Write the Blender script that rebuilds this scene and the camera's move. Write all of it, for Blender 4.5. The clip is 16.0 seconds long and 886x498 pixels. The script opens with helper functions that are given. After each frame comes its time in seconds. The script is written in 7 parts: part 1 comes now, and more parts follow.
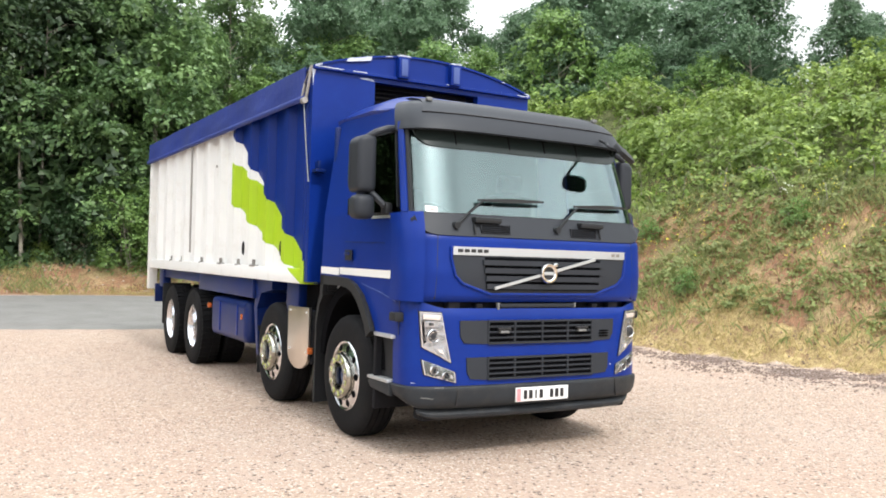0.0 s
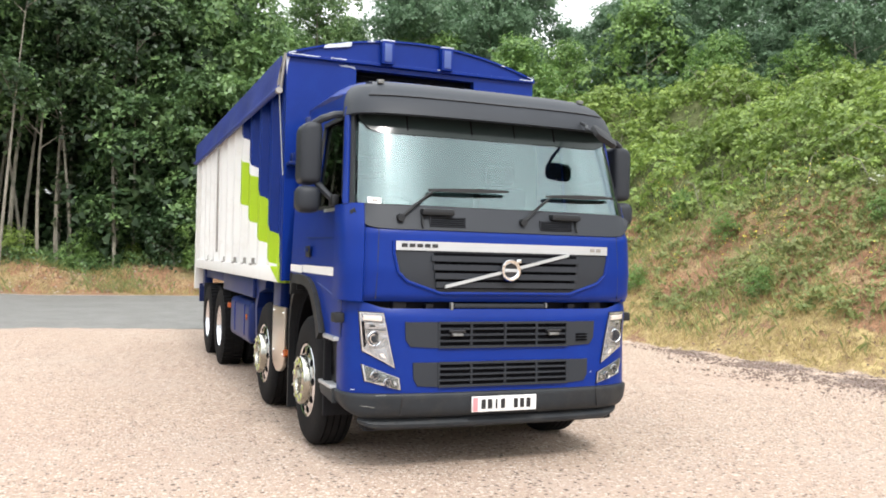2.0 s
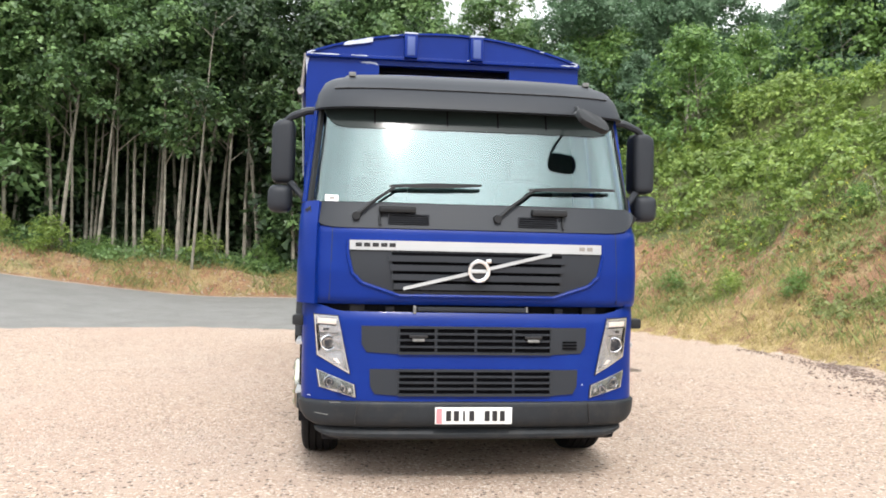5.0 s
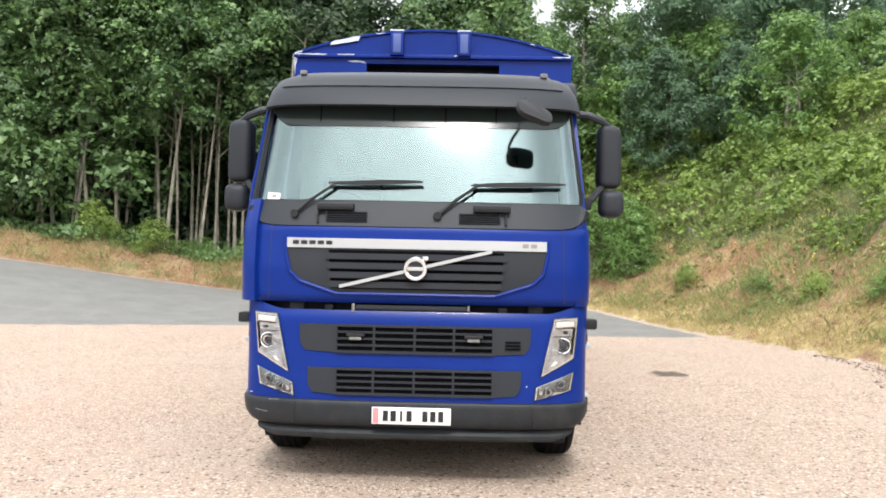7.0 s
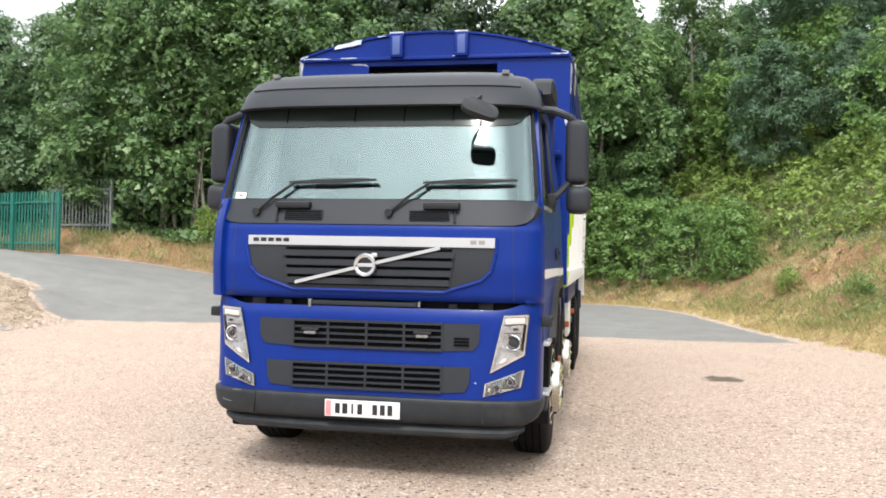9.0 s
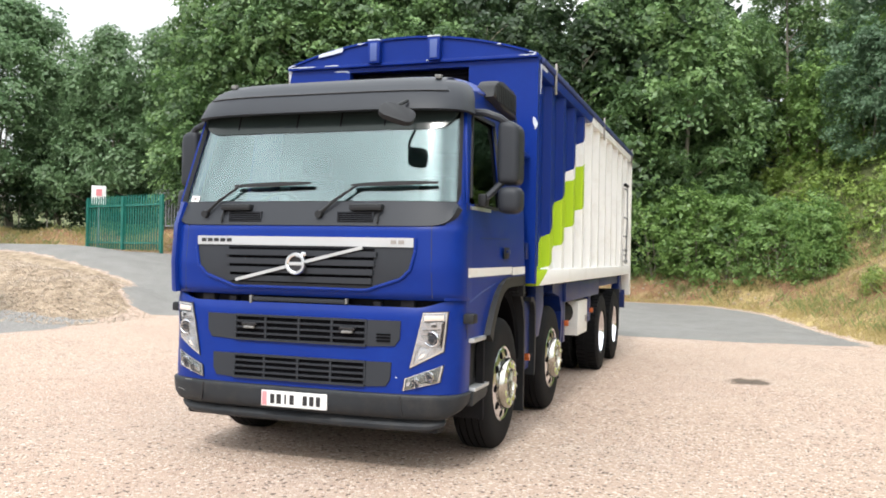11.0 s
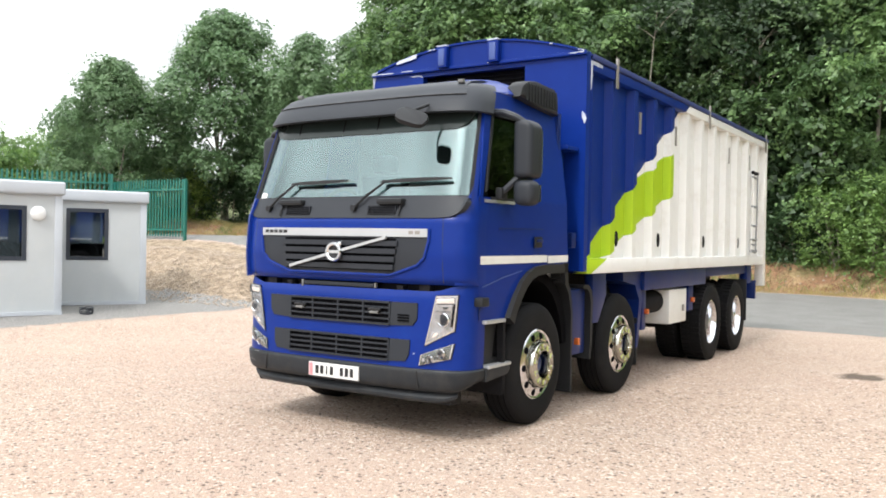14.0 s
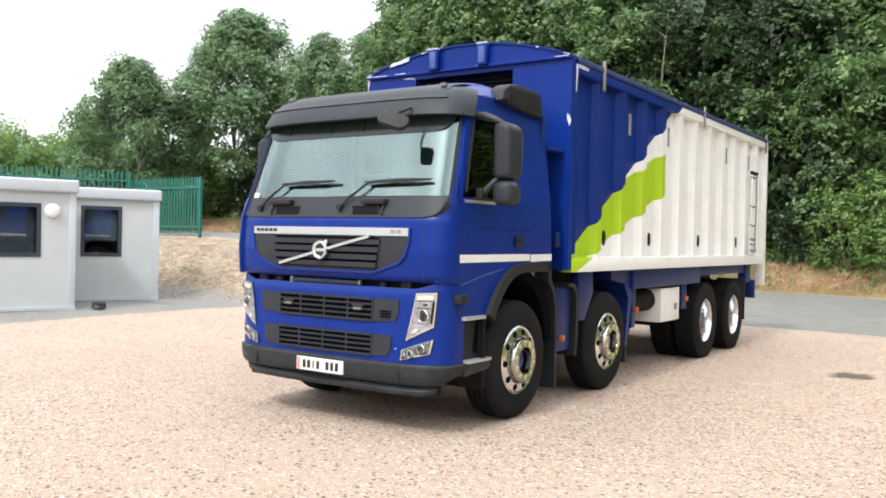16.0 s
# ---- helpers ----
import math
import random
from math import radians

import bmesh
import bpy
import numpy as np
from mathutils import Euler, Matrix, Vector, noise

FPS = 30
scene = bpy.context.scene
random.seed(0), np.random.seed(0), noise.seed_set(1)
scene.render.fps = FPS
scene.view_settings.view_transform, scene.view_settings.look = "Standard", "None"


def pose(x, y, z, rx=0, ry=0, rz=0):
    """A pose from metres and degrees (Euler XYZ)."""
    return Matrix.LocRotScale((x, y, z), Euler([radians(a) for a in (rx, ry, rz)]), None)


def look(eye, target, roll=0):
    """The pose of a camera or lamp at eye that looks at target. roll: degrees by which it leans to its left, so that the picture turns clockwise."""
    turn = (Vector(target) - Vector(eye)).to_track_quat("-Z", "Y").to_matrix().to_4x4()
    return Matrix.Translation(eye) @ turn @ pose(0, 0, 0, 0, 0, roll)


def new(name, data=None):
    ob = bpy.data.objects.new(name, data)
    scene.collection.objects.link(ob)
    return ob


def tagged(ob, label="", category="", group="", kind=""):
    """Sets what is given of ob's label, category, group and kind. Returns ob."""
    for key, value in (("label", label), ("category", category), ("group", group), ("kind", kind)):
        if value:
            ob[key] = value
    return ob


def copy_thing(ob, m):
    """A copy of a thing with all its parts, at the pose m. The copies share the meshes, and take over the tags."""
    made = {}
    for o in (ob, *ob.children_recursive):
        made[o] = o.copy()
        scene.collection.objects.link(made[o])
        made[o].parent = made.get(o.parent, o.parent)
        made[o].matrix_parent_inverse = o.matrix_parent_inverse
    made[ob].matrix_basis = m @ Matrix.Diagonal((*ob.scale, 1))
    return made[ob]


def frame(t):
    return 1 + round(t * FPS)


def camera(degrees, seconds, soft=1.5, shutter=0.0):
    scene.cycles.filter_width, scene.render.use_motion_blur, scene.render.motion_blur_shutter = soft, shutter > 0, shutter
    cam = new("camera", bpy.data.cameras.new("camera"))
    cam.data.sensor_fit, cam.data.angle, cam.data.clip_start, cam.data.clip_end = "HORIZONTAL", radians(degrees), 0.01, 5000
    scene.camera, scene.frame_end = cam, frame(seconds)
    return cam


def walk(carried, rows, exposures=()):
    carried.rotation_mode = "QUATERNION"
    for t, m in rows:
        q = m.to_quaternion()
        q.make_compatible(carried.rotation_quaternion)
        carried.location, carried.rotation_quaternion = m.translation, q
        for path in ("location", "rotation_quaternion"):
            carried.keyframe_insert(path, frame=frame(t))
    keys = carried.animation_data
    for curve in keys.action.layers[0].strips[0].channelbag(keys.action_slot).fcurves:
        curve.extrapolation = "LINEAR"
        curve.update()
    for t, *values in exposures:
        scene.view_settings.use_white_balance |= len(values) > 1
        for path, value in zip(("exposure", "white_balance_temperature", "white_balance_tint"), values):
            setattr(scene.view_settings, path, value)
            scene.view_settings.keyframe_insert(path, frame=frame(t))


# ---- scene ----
cam = camera(55.2, 16.0, soft=1.8)
METRES, EYE, TILT, LEAN, TURN = 9.19, 1.55, 0.0, 0.0, -29.9
ROWS = [
    (0.0, 0.0, 0.0, 0.0, -0.01, 0.77, -1.03),
    (0.5, 0.0306, 0.0189, -0.0024, 0.79, 0.75, -0.98),
    (1.0, 0.0689, 0.0381, -0.0022, 2.31, 0.73, -0.9),
    (1.5, 0.1044, 0.0474, -0.0015, 5.07, 0.74, -0.82),
    (2.0, 0.1346, 0.0716, -0.0025, 8.11, 0.76, -0.84),
    (2.5, 0.1665, 0.0841, -0.0033, 9.83, 0.79, -0.82),
    (3.0, 0.2023, 0.0986, -0.0024, 12.5, 0.83, -0.76),
    (3.5, 0.2213, 0.1169, -0.0027, 15.18, 0.83, -0.75),
    (4.0, 0.2535, 0.1292, -0.0038, 18.24, 0.85, -0.74),
    (6.5, 0.3915, 0.2251, -0.0029, 29.08, 0.91, -0.69),
    (7.0, 0.4252, 0.24, -0.0049, 31.56, 0.9, -0.69),
    (7.5, 0.4544, 0.2534, -0.0065, 33.56, 0.98, -0.68),
    (8.0, 0.4775, 0.2756, -0.0047, 35.4, 1.0, -0.68),
    (8.5, 0.511, 0.2909, -0.0067, 37.69, 1.04, -0.72),
    (9.0, 0.5378, 0.3136, -0.0089, 40.73, 1.06, -0.73),
    (9.5, 0.5601, 0.3416, -0.0055, 43.1, 1.03, -0.72),
    (10.0, 0.5966, 0.3641, -0.0066, 45.34, 1.02, -0.71),
    (12.5, 0.7339, 0.4468, -0.0065, 53.59, 0.52, -0.82),
    (13.0, 0.7615, 0.4604, -0.0053, 55.89, 0.4, -0.76),
    (13.5, 0.7851, 0.4685, -0.0055, 60.01, 0.2, -0.78),
    (14.0, 0.7999, 0.4934, -0.0066, 63.18, 0.04, -0.85),
    (14.5, 0.8192, 0.5012, -0.0077, 64.57, 0.04, -0.88),
    (15.0, 0.8331, 0.5068, -0.0071, 64.68, 0.02, -0.97),
    (15.5, 0.8348, 0.5135, -0.0068, 64.55, -0.06, -0.99),
    (16.0, 0.8357, 0.5137, -0.0053, 64.57, -0.13, -1.08),
]
walk(cam, [(t, pose(0, 0, 0, -0.344, -0.458, 0) @ pose(-4.157, -5.565, EYE, TILT, LEAN, TURN) @ pose(METRES * x, METRES * y, METRES * z, 90 + pitch, roll, yaw)) for t, x, y, z, yaw, pitch, roll in ROWS], exposures=[(0.0, 1.10), (16.0, 1.10)])

# ---- world, sun ----
def math_node(nt, op, a, b=0.0):
    n = nt.nodes.new("ShaderNodeMath")
    n.operation = op
    for i, v in enumerate((a, b)):
        if isinstance(v, (int, float)):
            n.inputs[i].default_value = v
        else:
            nt.links.new(v, n.inputs[i])
    return n.outputs[0]


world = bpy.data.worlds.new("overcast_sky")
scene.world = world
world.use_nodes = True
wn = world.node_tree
sky = wn.nodes.new("ShaderNodeTexSky")
sky.sky_type = "NISHITA"
sky.sun_disc = False
sky.sun_elevation = radians(48)
sky.sun_rotation = radians(179)
sky.air_density = 1.6
sky.dust_density = 2.0
hsv = wn.nodes.new("ShaderNodeHueSaturation")
hsv.inputs["Saturation"].default_value = 0.25
wn.links.new(sky.outputs[0], hsv.inputs["Color"])
cloud = wn.nodes.new("ShaderNodeTexNoise")
cloud.inputs["Scale"].default_value, cloud.inputs["Detail"].default_value = 1.6, 4.0
spread = wn.nodes.new("ShaderNodeMapRange")
spread.inputs[1].default_value, spread.inputs[2].default_value = 0.3, 0.7
spread.inputs[3].default_value, spread.inputs[4].default_value = 0.72, 0.9
wn.links.new(cloud.outputs[0], spread.inputs[0])
veil = wn.nodes.new("ShaderNodeMix")
veil.data_type = "RGBA"
wn.links.new(spread.outputs[0], veil.inputs[0])
wn.links.new(hsv.outputs[0], veil.inputs[6])
veil.inputs[7].default_value = (8.6, 8.9, 9.1, 1.0)
wn.links.new(veil.outputs[2], wn.nodes["Background"].inputs["Color"])
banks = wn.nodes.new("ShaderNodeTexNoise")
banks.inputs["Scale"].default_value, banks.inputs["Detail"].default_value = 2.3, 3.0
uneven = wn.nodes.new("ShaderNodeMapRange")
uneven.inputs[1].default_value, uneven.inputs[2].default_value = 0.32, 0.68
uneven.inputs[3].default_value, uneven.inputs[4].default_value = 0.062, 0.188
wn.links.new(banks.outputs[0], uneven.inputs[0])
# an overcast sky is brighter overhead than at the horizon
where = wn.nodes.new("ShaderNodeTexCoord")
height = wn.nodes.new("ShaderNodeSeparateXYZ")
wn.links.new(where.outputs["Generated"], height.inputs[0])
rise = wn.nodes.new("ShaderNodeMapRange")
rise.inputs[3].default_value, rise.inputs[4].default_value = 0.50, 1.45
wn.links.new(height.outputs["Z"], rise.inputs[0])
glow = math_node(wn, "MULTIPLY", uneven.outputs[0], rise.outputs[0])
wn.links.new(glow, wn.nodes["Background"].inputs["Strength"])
sun = new("sun", bpy.data.lights.new("sun", "SUN"))
sun.data.energy = 1.28
sun.data.angle = radians(6)
sun.data.color = (1.0, 0.97, 0.93)
sun.matrix_basis = look((0.2, -10.9, 12.1), (0, 0, 0))


# ---- materials ----
def nodes_of(name):
    m = bpy.data.materials.new(name)
    m.use_nodes = True
    nt = m.node_tree
    return m, nt, nt.nodes["Principled BSDF"]


def nd(nt, kind, **inputs):
    n = nt.nodes.new(kind)
    for k, v in inputs.items():
        n.inputs[k].default_value = v
    return n


def mixcol(nt, fac, a, b):
    n = nt.nodes.new("ShaderNodeMix")
    n.data_type = "RGBA"
    for sock, v in ((n.inputs[0], fac), (n.inputs[6], a), (n.inputs[7], b)):
        if isinstance(v, (int, float)):
            sock.default_value = v
        elif isinstance(v, tuple):
            sock.default_value = (*v, 1.0)
        else:
            nt.links.new(v, sock)
    return n.outputs[2]


def ramp(nt, src, lo, hi):
    n = nt.nodes.new("ShaderNodeMapRange")
    n.inputs[1].default_value, n.inputs[2].default_value = lo, hi
    nt.links.new(src, n.inputs[0])
    return n.outputs[0]


def noise_tex(nt, scale, detail=4.0, coord="Object", rough=0.6):
    tc = nt.nodes.new("ShaderNodeTexCoord")
    n = nd(nt, "ShaderNodeTexNoise", Scale=scale, Detail=detail, Roughness=rough)
    nt.links.new(tc.outputs[coord], n.inputs["Vector"])
    return n.outputs[0]


def bumped(nt, p, height, strength, distance=0.01):
    b = nd(nt, "ShaderNodeBump", Strength=strength, Distance=distance)
    nt.links.new(height, b.inputs["Height"])
    nt.links.new(b.outputs[0], p.inputs["Normal"])


def surface(name, col, rough=0.5, metal=0.0, coat=0.0, vary=0.15, big=1.2, fine=40.0, bump=0.1, dist=0.004, dirt=None, dirt_amount=0.5, spec=0.5):
    """A plain painted, moulded or metal surface with stains and grain."""
    m, nt, p = nodes_of(name)
    n1, n2 = noise_tex(nt, big), noise_tex(nt, fine, 3.0)
    dark = tuple(c * (1 - vary) for c in col)
    light = tuple(min(1.0, c * (1 + vary)) for c in col)
    c = mixcol(nt, ramp(nt, n1, 0.3, 0.7), dark, light)
    if dirt:
        c = mixcol(nt, math_node(nt, "MULTIPLY", ramp(nt, noise_tex(nt, big * 2.7, 8.0, rough=0.75), 0.5, 0.75), dirt_amount), c, dirt)
    nt.links.new(c, p.inputs["Base Color"])
    r = math_node(nt, "ADD", math_node(nt, "MULTIPLY", n1, 0.16), rough - 0.08)
    nt.links.new(r, p.inputs["Roughness"])
    p.inputs["Metallic"].default_value = metal
    p.inputs["Specular IOR Level"].default_value = spec
    p.inputs["Coat Weight"].default_value = coat
    p.inputs["Coat Roughness"].default_value = 0.08
    if bump:
        bumped(nt, p, n2, bump, dist)
    return m


M_BLUE = surface("blue_paint", (0.003, 0.021, 0.175), 0.34, coat=0.05, spec=0.16, vary=0.1, bump=0.03, dirt=(0.006, 0.036, 0.225), dirt_amount=0.4)
# Dirty dull blue, its base also darkened for the shadow under the body.
M_BLUE_SHADED = surface("dirty_shaded_blue_paint", (0.002, 0.014, 0.10), 0.36, spec=0.3, vary=0.25, bump=0.1, dirt=(0.025, 0.032, 0.08), dirt_amount=0.5)
M_TARP = surface("blue_sheet", (0.008, 0.026, 0.19), 0.6, vary=0.2, big=2.0, fine=14, bump=0.3, dist=0.02)
M_TARP_DARK = surface("dark_blue_sheet", (0.016, 0.03, 0.13), 0.6, vary=0.2, bump=0.2)
M_WHITE = surface("white_paint", (0.72, 0.71, 0.685), 0.45, vary=0.05, bump=0.05, dirt=(0.5, 0.46, 0.38), dirt_amount=0.4)
M_BLACK = surface("black_plastic", (0.016, 0.017, 0.019), 0.55, spec=0.25, vary=0.15, fine=160, bump=0.15, dist=0.002)
M_GREY = surface("grey_plastic", (0.022, 0.025, 0.031), 0.5, spec=0.25, vary=0.12, fine=160, bump=0.1, dist=0.002)
M_BUMPER = surface("scuffed_bumper_plastic", (0.019, 0.022, 0.026), 0.5, spec=0.25, vary=0.25, big=2.5, fine=160, bump=0.12, dist=0.002, dirt=(0.055, 0.05, 0.045), dirt_amount=0.5)
M_DARK = surface("dark_chassis", (0.010, 0.010, 0.012), 0.8, spec=0.15, vary=0.4, bump=0.3, dirt=(0.03, 0.026, 0.024))
M_TYRE = surface("tyre_rubber", (0.009, 0.009, 0.010), 0.8, spec=0.14, vary=0.25, fine=60, bump=0.3, dirt=(0.028, 0.025, 0.023), dirt_amount=0.4)
M_ALLOY = surface("polished_alloy", (0.74, 0.75, 0.78), 0.15, metal=1.0, vary=0.16, big=7, bump=0.08)
M_CHROME = surface("chrome", (0.85, 0.86, 0.88), 0.1, metal=1.0, vary=0.03, bump=0)
M_DRUM = surface("hub_chrome", (0.46, 0.45, 0.40), 0.16, metal=1.0, vary=0.2, big=9, bump=0.1)
M_SILVER = surface("silver_trim", (0.50, 0.515, 0.53), 0.36, metal=0.6, vary=0.05, bump=0)
M_STEEL = surface("stainless_steel", (0.66, 0.60, 0.54), 0.3, metal=1.0, vary=0.15, bump=0.1)
M_SCUFF = surface("scraped_plastic", (0.16, 0.16, 0.155), 0.7, vary=0.3, big=15)
M_STEELGREY = surface("weathered_steel", (0.30, 0.28, 0.26), 0.55, metal=0.5, vary=0.3, bump=0.2)
M_NUT = surface("yellow_nut_indicator", (0.50, 0.54, 0.16), 0.5, bump=0)
M_LENS_PALE = surface("pale_amber_lens", (0.80, 0.66, 0.58), 0.2, coat=0.5, bump=0)
M_LENS_AMBER = surface("amber_lens", (0.50, 0.12, 0.03), 0.2, coat=0.5, bump=0)
M_PLATE = surface("plate_white", (0.70, 0.70, 0.69), 0.35, vary=0.02, bump=0)
M_PLATE_RED = surface("plate_red_band", (0.65, 0.22, 0.24), 0.4, bump=0)
# Near-black colour that carries the shade inside gaps and recesses.
M_VOID = surface("gap_shade_black", (0.004, 0.004, 0.005), 0.95, spec=0.05, bump=0)
# Faded bracket paint, also the painted light along the door fold.
M_WORN_LIT_BLUE = surface("faded_and_fold_lit_blue", (0.05, 0.085, 0.26), 0.5, vary=0.2, bump=0.05)
M_CHIPPED = surface("bare_primer", (0.46, 0.49, 0.56), 0.6, vary=0.2, big=12)
M_TINT = surface("tinted_glass_band", (0.020, 0.027, 0.026), 0.14, spec=0.22, vary=0.1, bump=0)
M_REFLECT = surface("lamp_reflector", (0.48, 0.48, 0.49), 0.22, metal=0.85, vary=0.35, big=26, fine=60, bump=0.5, dist=0.01)
M_FOG_BOWL = surface("fog_light_bowl", (0.17, 0.18, 0.17), 0.25, metal=0.7, vary=0.4, big=22, fine=60, bump=0.4, dist=0.01)
M_BEZEL = surface("bright_reflector", (0.60, 0.61, 0.63), 0.22, metal=0.8, vary=0.06, big=14, bump=0.2)
M_CHIP = surface("dark_chippings", (0.20, 0.145, 0.12), 0.9, vary=0.4, big=20, bump=0.3)
M_INK = surface("black_ink", (0.012, 0.012, 0.014), 0.4, bump=0)
M_LIME = surface("lime_paint", (0.36, 0.52, 0.02), 0.45, vary=0.08, bump=0.05)
M_INTERIOR = surface("cab_trim_grey", (0.26, 0.27, 0.28), 0.8, vary=0.1)
M_DASH = surface("dashboard_dark", (0.05, 0.05, 0.055), 0.7, vary=0.1)
M_MIRROR = surface("mirror_glass", (0.8, 0.8, 0.82), 0.03, metal=1.0, vary=0.01, bump=0)
M_CABIN = surface("cabin_cladding", (0.43, 0.45, 0.46), 0.6, vary=0.04, fine=260, bump=0.2, dist=0.002, dirt=(0.5, 0.5, 0.47), dirt_amount=0.3)
M_CABIN_TRIM = surface("cabin_trim", (0.43, 0.455, 0.49), 0.5, vary=0.06)
M_FRAME = surface("anthracite_frame", (0.02, 0.026, 0.038), 0.45)
M_GREEN = surface("green_coated_steel", (0.015, 0.135, 0.105), 0.42, vary=0.2)
M_GALV = surface("galvanised_steel", (0.24, 0.25, 0.26), 0.55, metal=0.4, vary=0.2)
M_BARK = surface("bark", (0.25, 0.225, 0.185), 0.9, vary=0.4, big=3.0, fine=22, bump=0.8, dist=0.03, dirt=(0.1, 0.12, 0.06))
M_ROCK = surface("pale_rock", (0.42, 0.34, 0.27), 0.9, vary=0.3, big=4, bump=0.6, dist=0.03)


def glass(name, tint, gloss_rough=0.01, facing=0.05, gloss=(1.0, 1.0, 1.0)):
    """Clear tinted pane: Fresnel gloss over a tinted see-through."""
    m = bpy.data.materials.new(name)
    m.use_nodes = True
    nt = m.node_tree
    nt.nodes.remove(nt.nodes["Principled BSDF"])
    tr, gl = nt.nodes.new("ShaderNodeBsdfTransparent"), nt.nodes.new("ShaderNodeBsdfGlossy")
    tr.inputs["Color"].default_value = (*tint, 1)
    gl.inputs["Roughness"].default_value = gloss_rough
    gl.inputs["Color"].default_value = (*gloss, 1)
    lw = nd(nt, "ShaderNodeLayerWeight", Blend=0.5)
    edge = math_node(nt, "MULTIPLY", math_node(nt, "POWER", lw.outputs["Facing"], 5.0), 1.0 - facing)
    mx = nt.nodes.new("ShaderNodeMixShader")
    nt.links.new(math_node(nt, "ADD", edge, facing), mx.inputs[0])
    nt.links.new(tr.outputs[0], mx.inputs[1])
    nt.links.new(gl.outputs[0], mx.inputs[2])
    nt.links.new(mx.outputs[0], nt.nodes["Material Output"].inputs["Surface"])
    return m


M_SCREEN = glass("windscreen_glass", (0.58, 0.72, 0.70), 0.05, 0.13, (0.86, 0.98, 1.0))
M_WINDOW = glass("side_window_glass", (0.14, 0.16, 0.15), 0.01, 0.04, (0.62, 0.70, 0.68))
M_HEADGLASS = glass("headlight_glass", (0.95, 0.96, 0.97), 0.01, 0.025)
M_CABGLASS = glass("cabin_window_glass", (0.55, 0.60, 0.62), 0.01, 0.16)


def livery():
    """Body side paint: blue front, lime band, white rear, split along a rising diagonal."""
    m, nt, p = nodes_of("body_side_livery")
    tc = nt.nodes.new("ShaderNodeTexCoord")
    sep = nt.nodes.new("ShaderNodeSeparateXYZ")
    nt.links.new(tc.outputs["Object"], sep.inputs[0])
    y, z = sep.outputs[1], sep.outputs[2]
    wob = math_node(nt, "MULTIPLY", math_node(nt, "SUBTRACT", noise_tex(nt, 2.2, 2.0), 0.5), 0.03)
    line = math_node(nt, "ADD", math_node(nt, "MULTIPLY", math_node(nt, "SUBTRACT", y, 2.12), 0.615), 1.40)
    blue = math_node(nt, "GREATER_THAN", math_node(nt, "ADD", z, wob), line)
    top = math_node(nt, "SUBTRACT", line, math_node(nt, "MULTIPLY", math_node(nt, "MAXIMUM", math_node(nt, "SUBTRACT", y, 3.5), 0.0), 0.265))
    low = math_node(nt, "ADD", math_node(nt, "MULTIPLY", math_node(nt, "SUBTRACT", y, 2.12), 0.358), 1.24)
    lime = math_node(nt, "MULTIPLY", math_node(nt, "LESS_THAN", math_node(nt, "ADD", z, wob), top), math_node(nt, "GREATER_THAN", math_node(nt, "SUBTRACT", z, wob), low))
    lime = math_node(nt, "MULTIPLY", lime, math_node(nt, "LESS_THAN", y, 4.80))
    n1 = noise_tex(nt, 1.3)
    grime = math_node(nt, "MULTIPLY", ramp(nt, noise_tex(nt, 3.5, 9.0, rough=0.75), 0.52, 0.8), 0.5)
    white = mixcol(nt, grime, mixcol(nt, n1, (0.72, 0.715, 0.695), (0.79, 0.785, 0.77)), (0.50, 0.455, 0.39))
    c = mixcol(nt, lime, white, (0.36, 0.52, 0.02))
    c = mixcol(nt, blue, c, mixcol(nt, n1, (0.001, 0.016, 0.14), (0.002, 0.024, 0.20)))
    nt.links.new(c, p.inputs["Base Color"])
    p.inputs["Roughness"].default_value = 0.45
    p.inputs["Specular IOR Level"].default_value = 0.2
    bumped(nt, p, noise_tex(nt, 6.0, 3.0), 0.12, 0.02)
    return m


M_LIVERY = livery()


def leaf_material(name, cols, shine=0.45, patch=0.6, lo=0.4, hi=0.65, amount=0.6):
    """Leaf colours: two by leaf, a third in patches of sprays, a fourth from plant to plant."""
    cols = [(c[0] * 1.0, c[1] * 1.1, c[2] * 1.25) for c in cols]
    m, nt, p = nodes_of(name)
    geo = nt.nodes.new("ShaderNodeNewGeometry")
    info = nt.nodes.new("ShaderNodeObjectInfo")
    c = mixcol(nt, geo.outputs["Random Per Island"], cols[0], cols[1])
    # For wood and distant trees the brighter third colour mimics sunlit sprays.
    c = mixcol(nt, math_node(nt, "MULTIPLY", ramp(nt, noise_tex(nt, patch, 2.0), lo, hi), amount), c, cols[2])
    c = mixcol(nt, math_node(nt, "MULTIPLY", info.outputs["Random"], 0.35), c, cols[3])
    nt.links.new(c, p.inputs["Base Color"])
    p.inputs["Roughness"].default_value = shine
    tl = nt.nodes.new("ShaderNodeBsdfTranslucent")
    nt.links.new(c, tl.inputs["Color"])
    mx = nt.nodes.new("ShaderNodeMixShader")
    mx.inputs[0].default_value = 0.42
    nt.links.new(p.outputs[0], mx.inputs[1])
    nt.links.new(tl.outputs[0], mx.inputs[2])
    nt.links.new(mx.outputs[0], nt.nodes["Material Output"].inputs["Surface"])
    return m


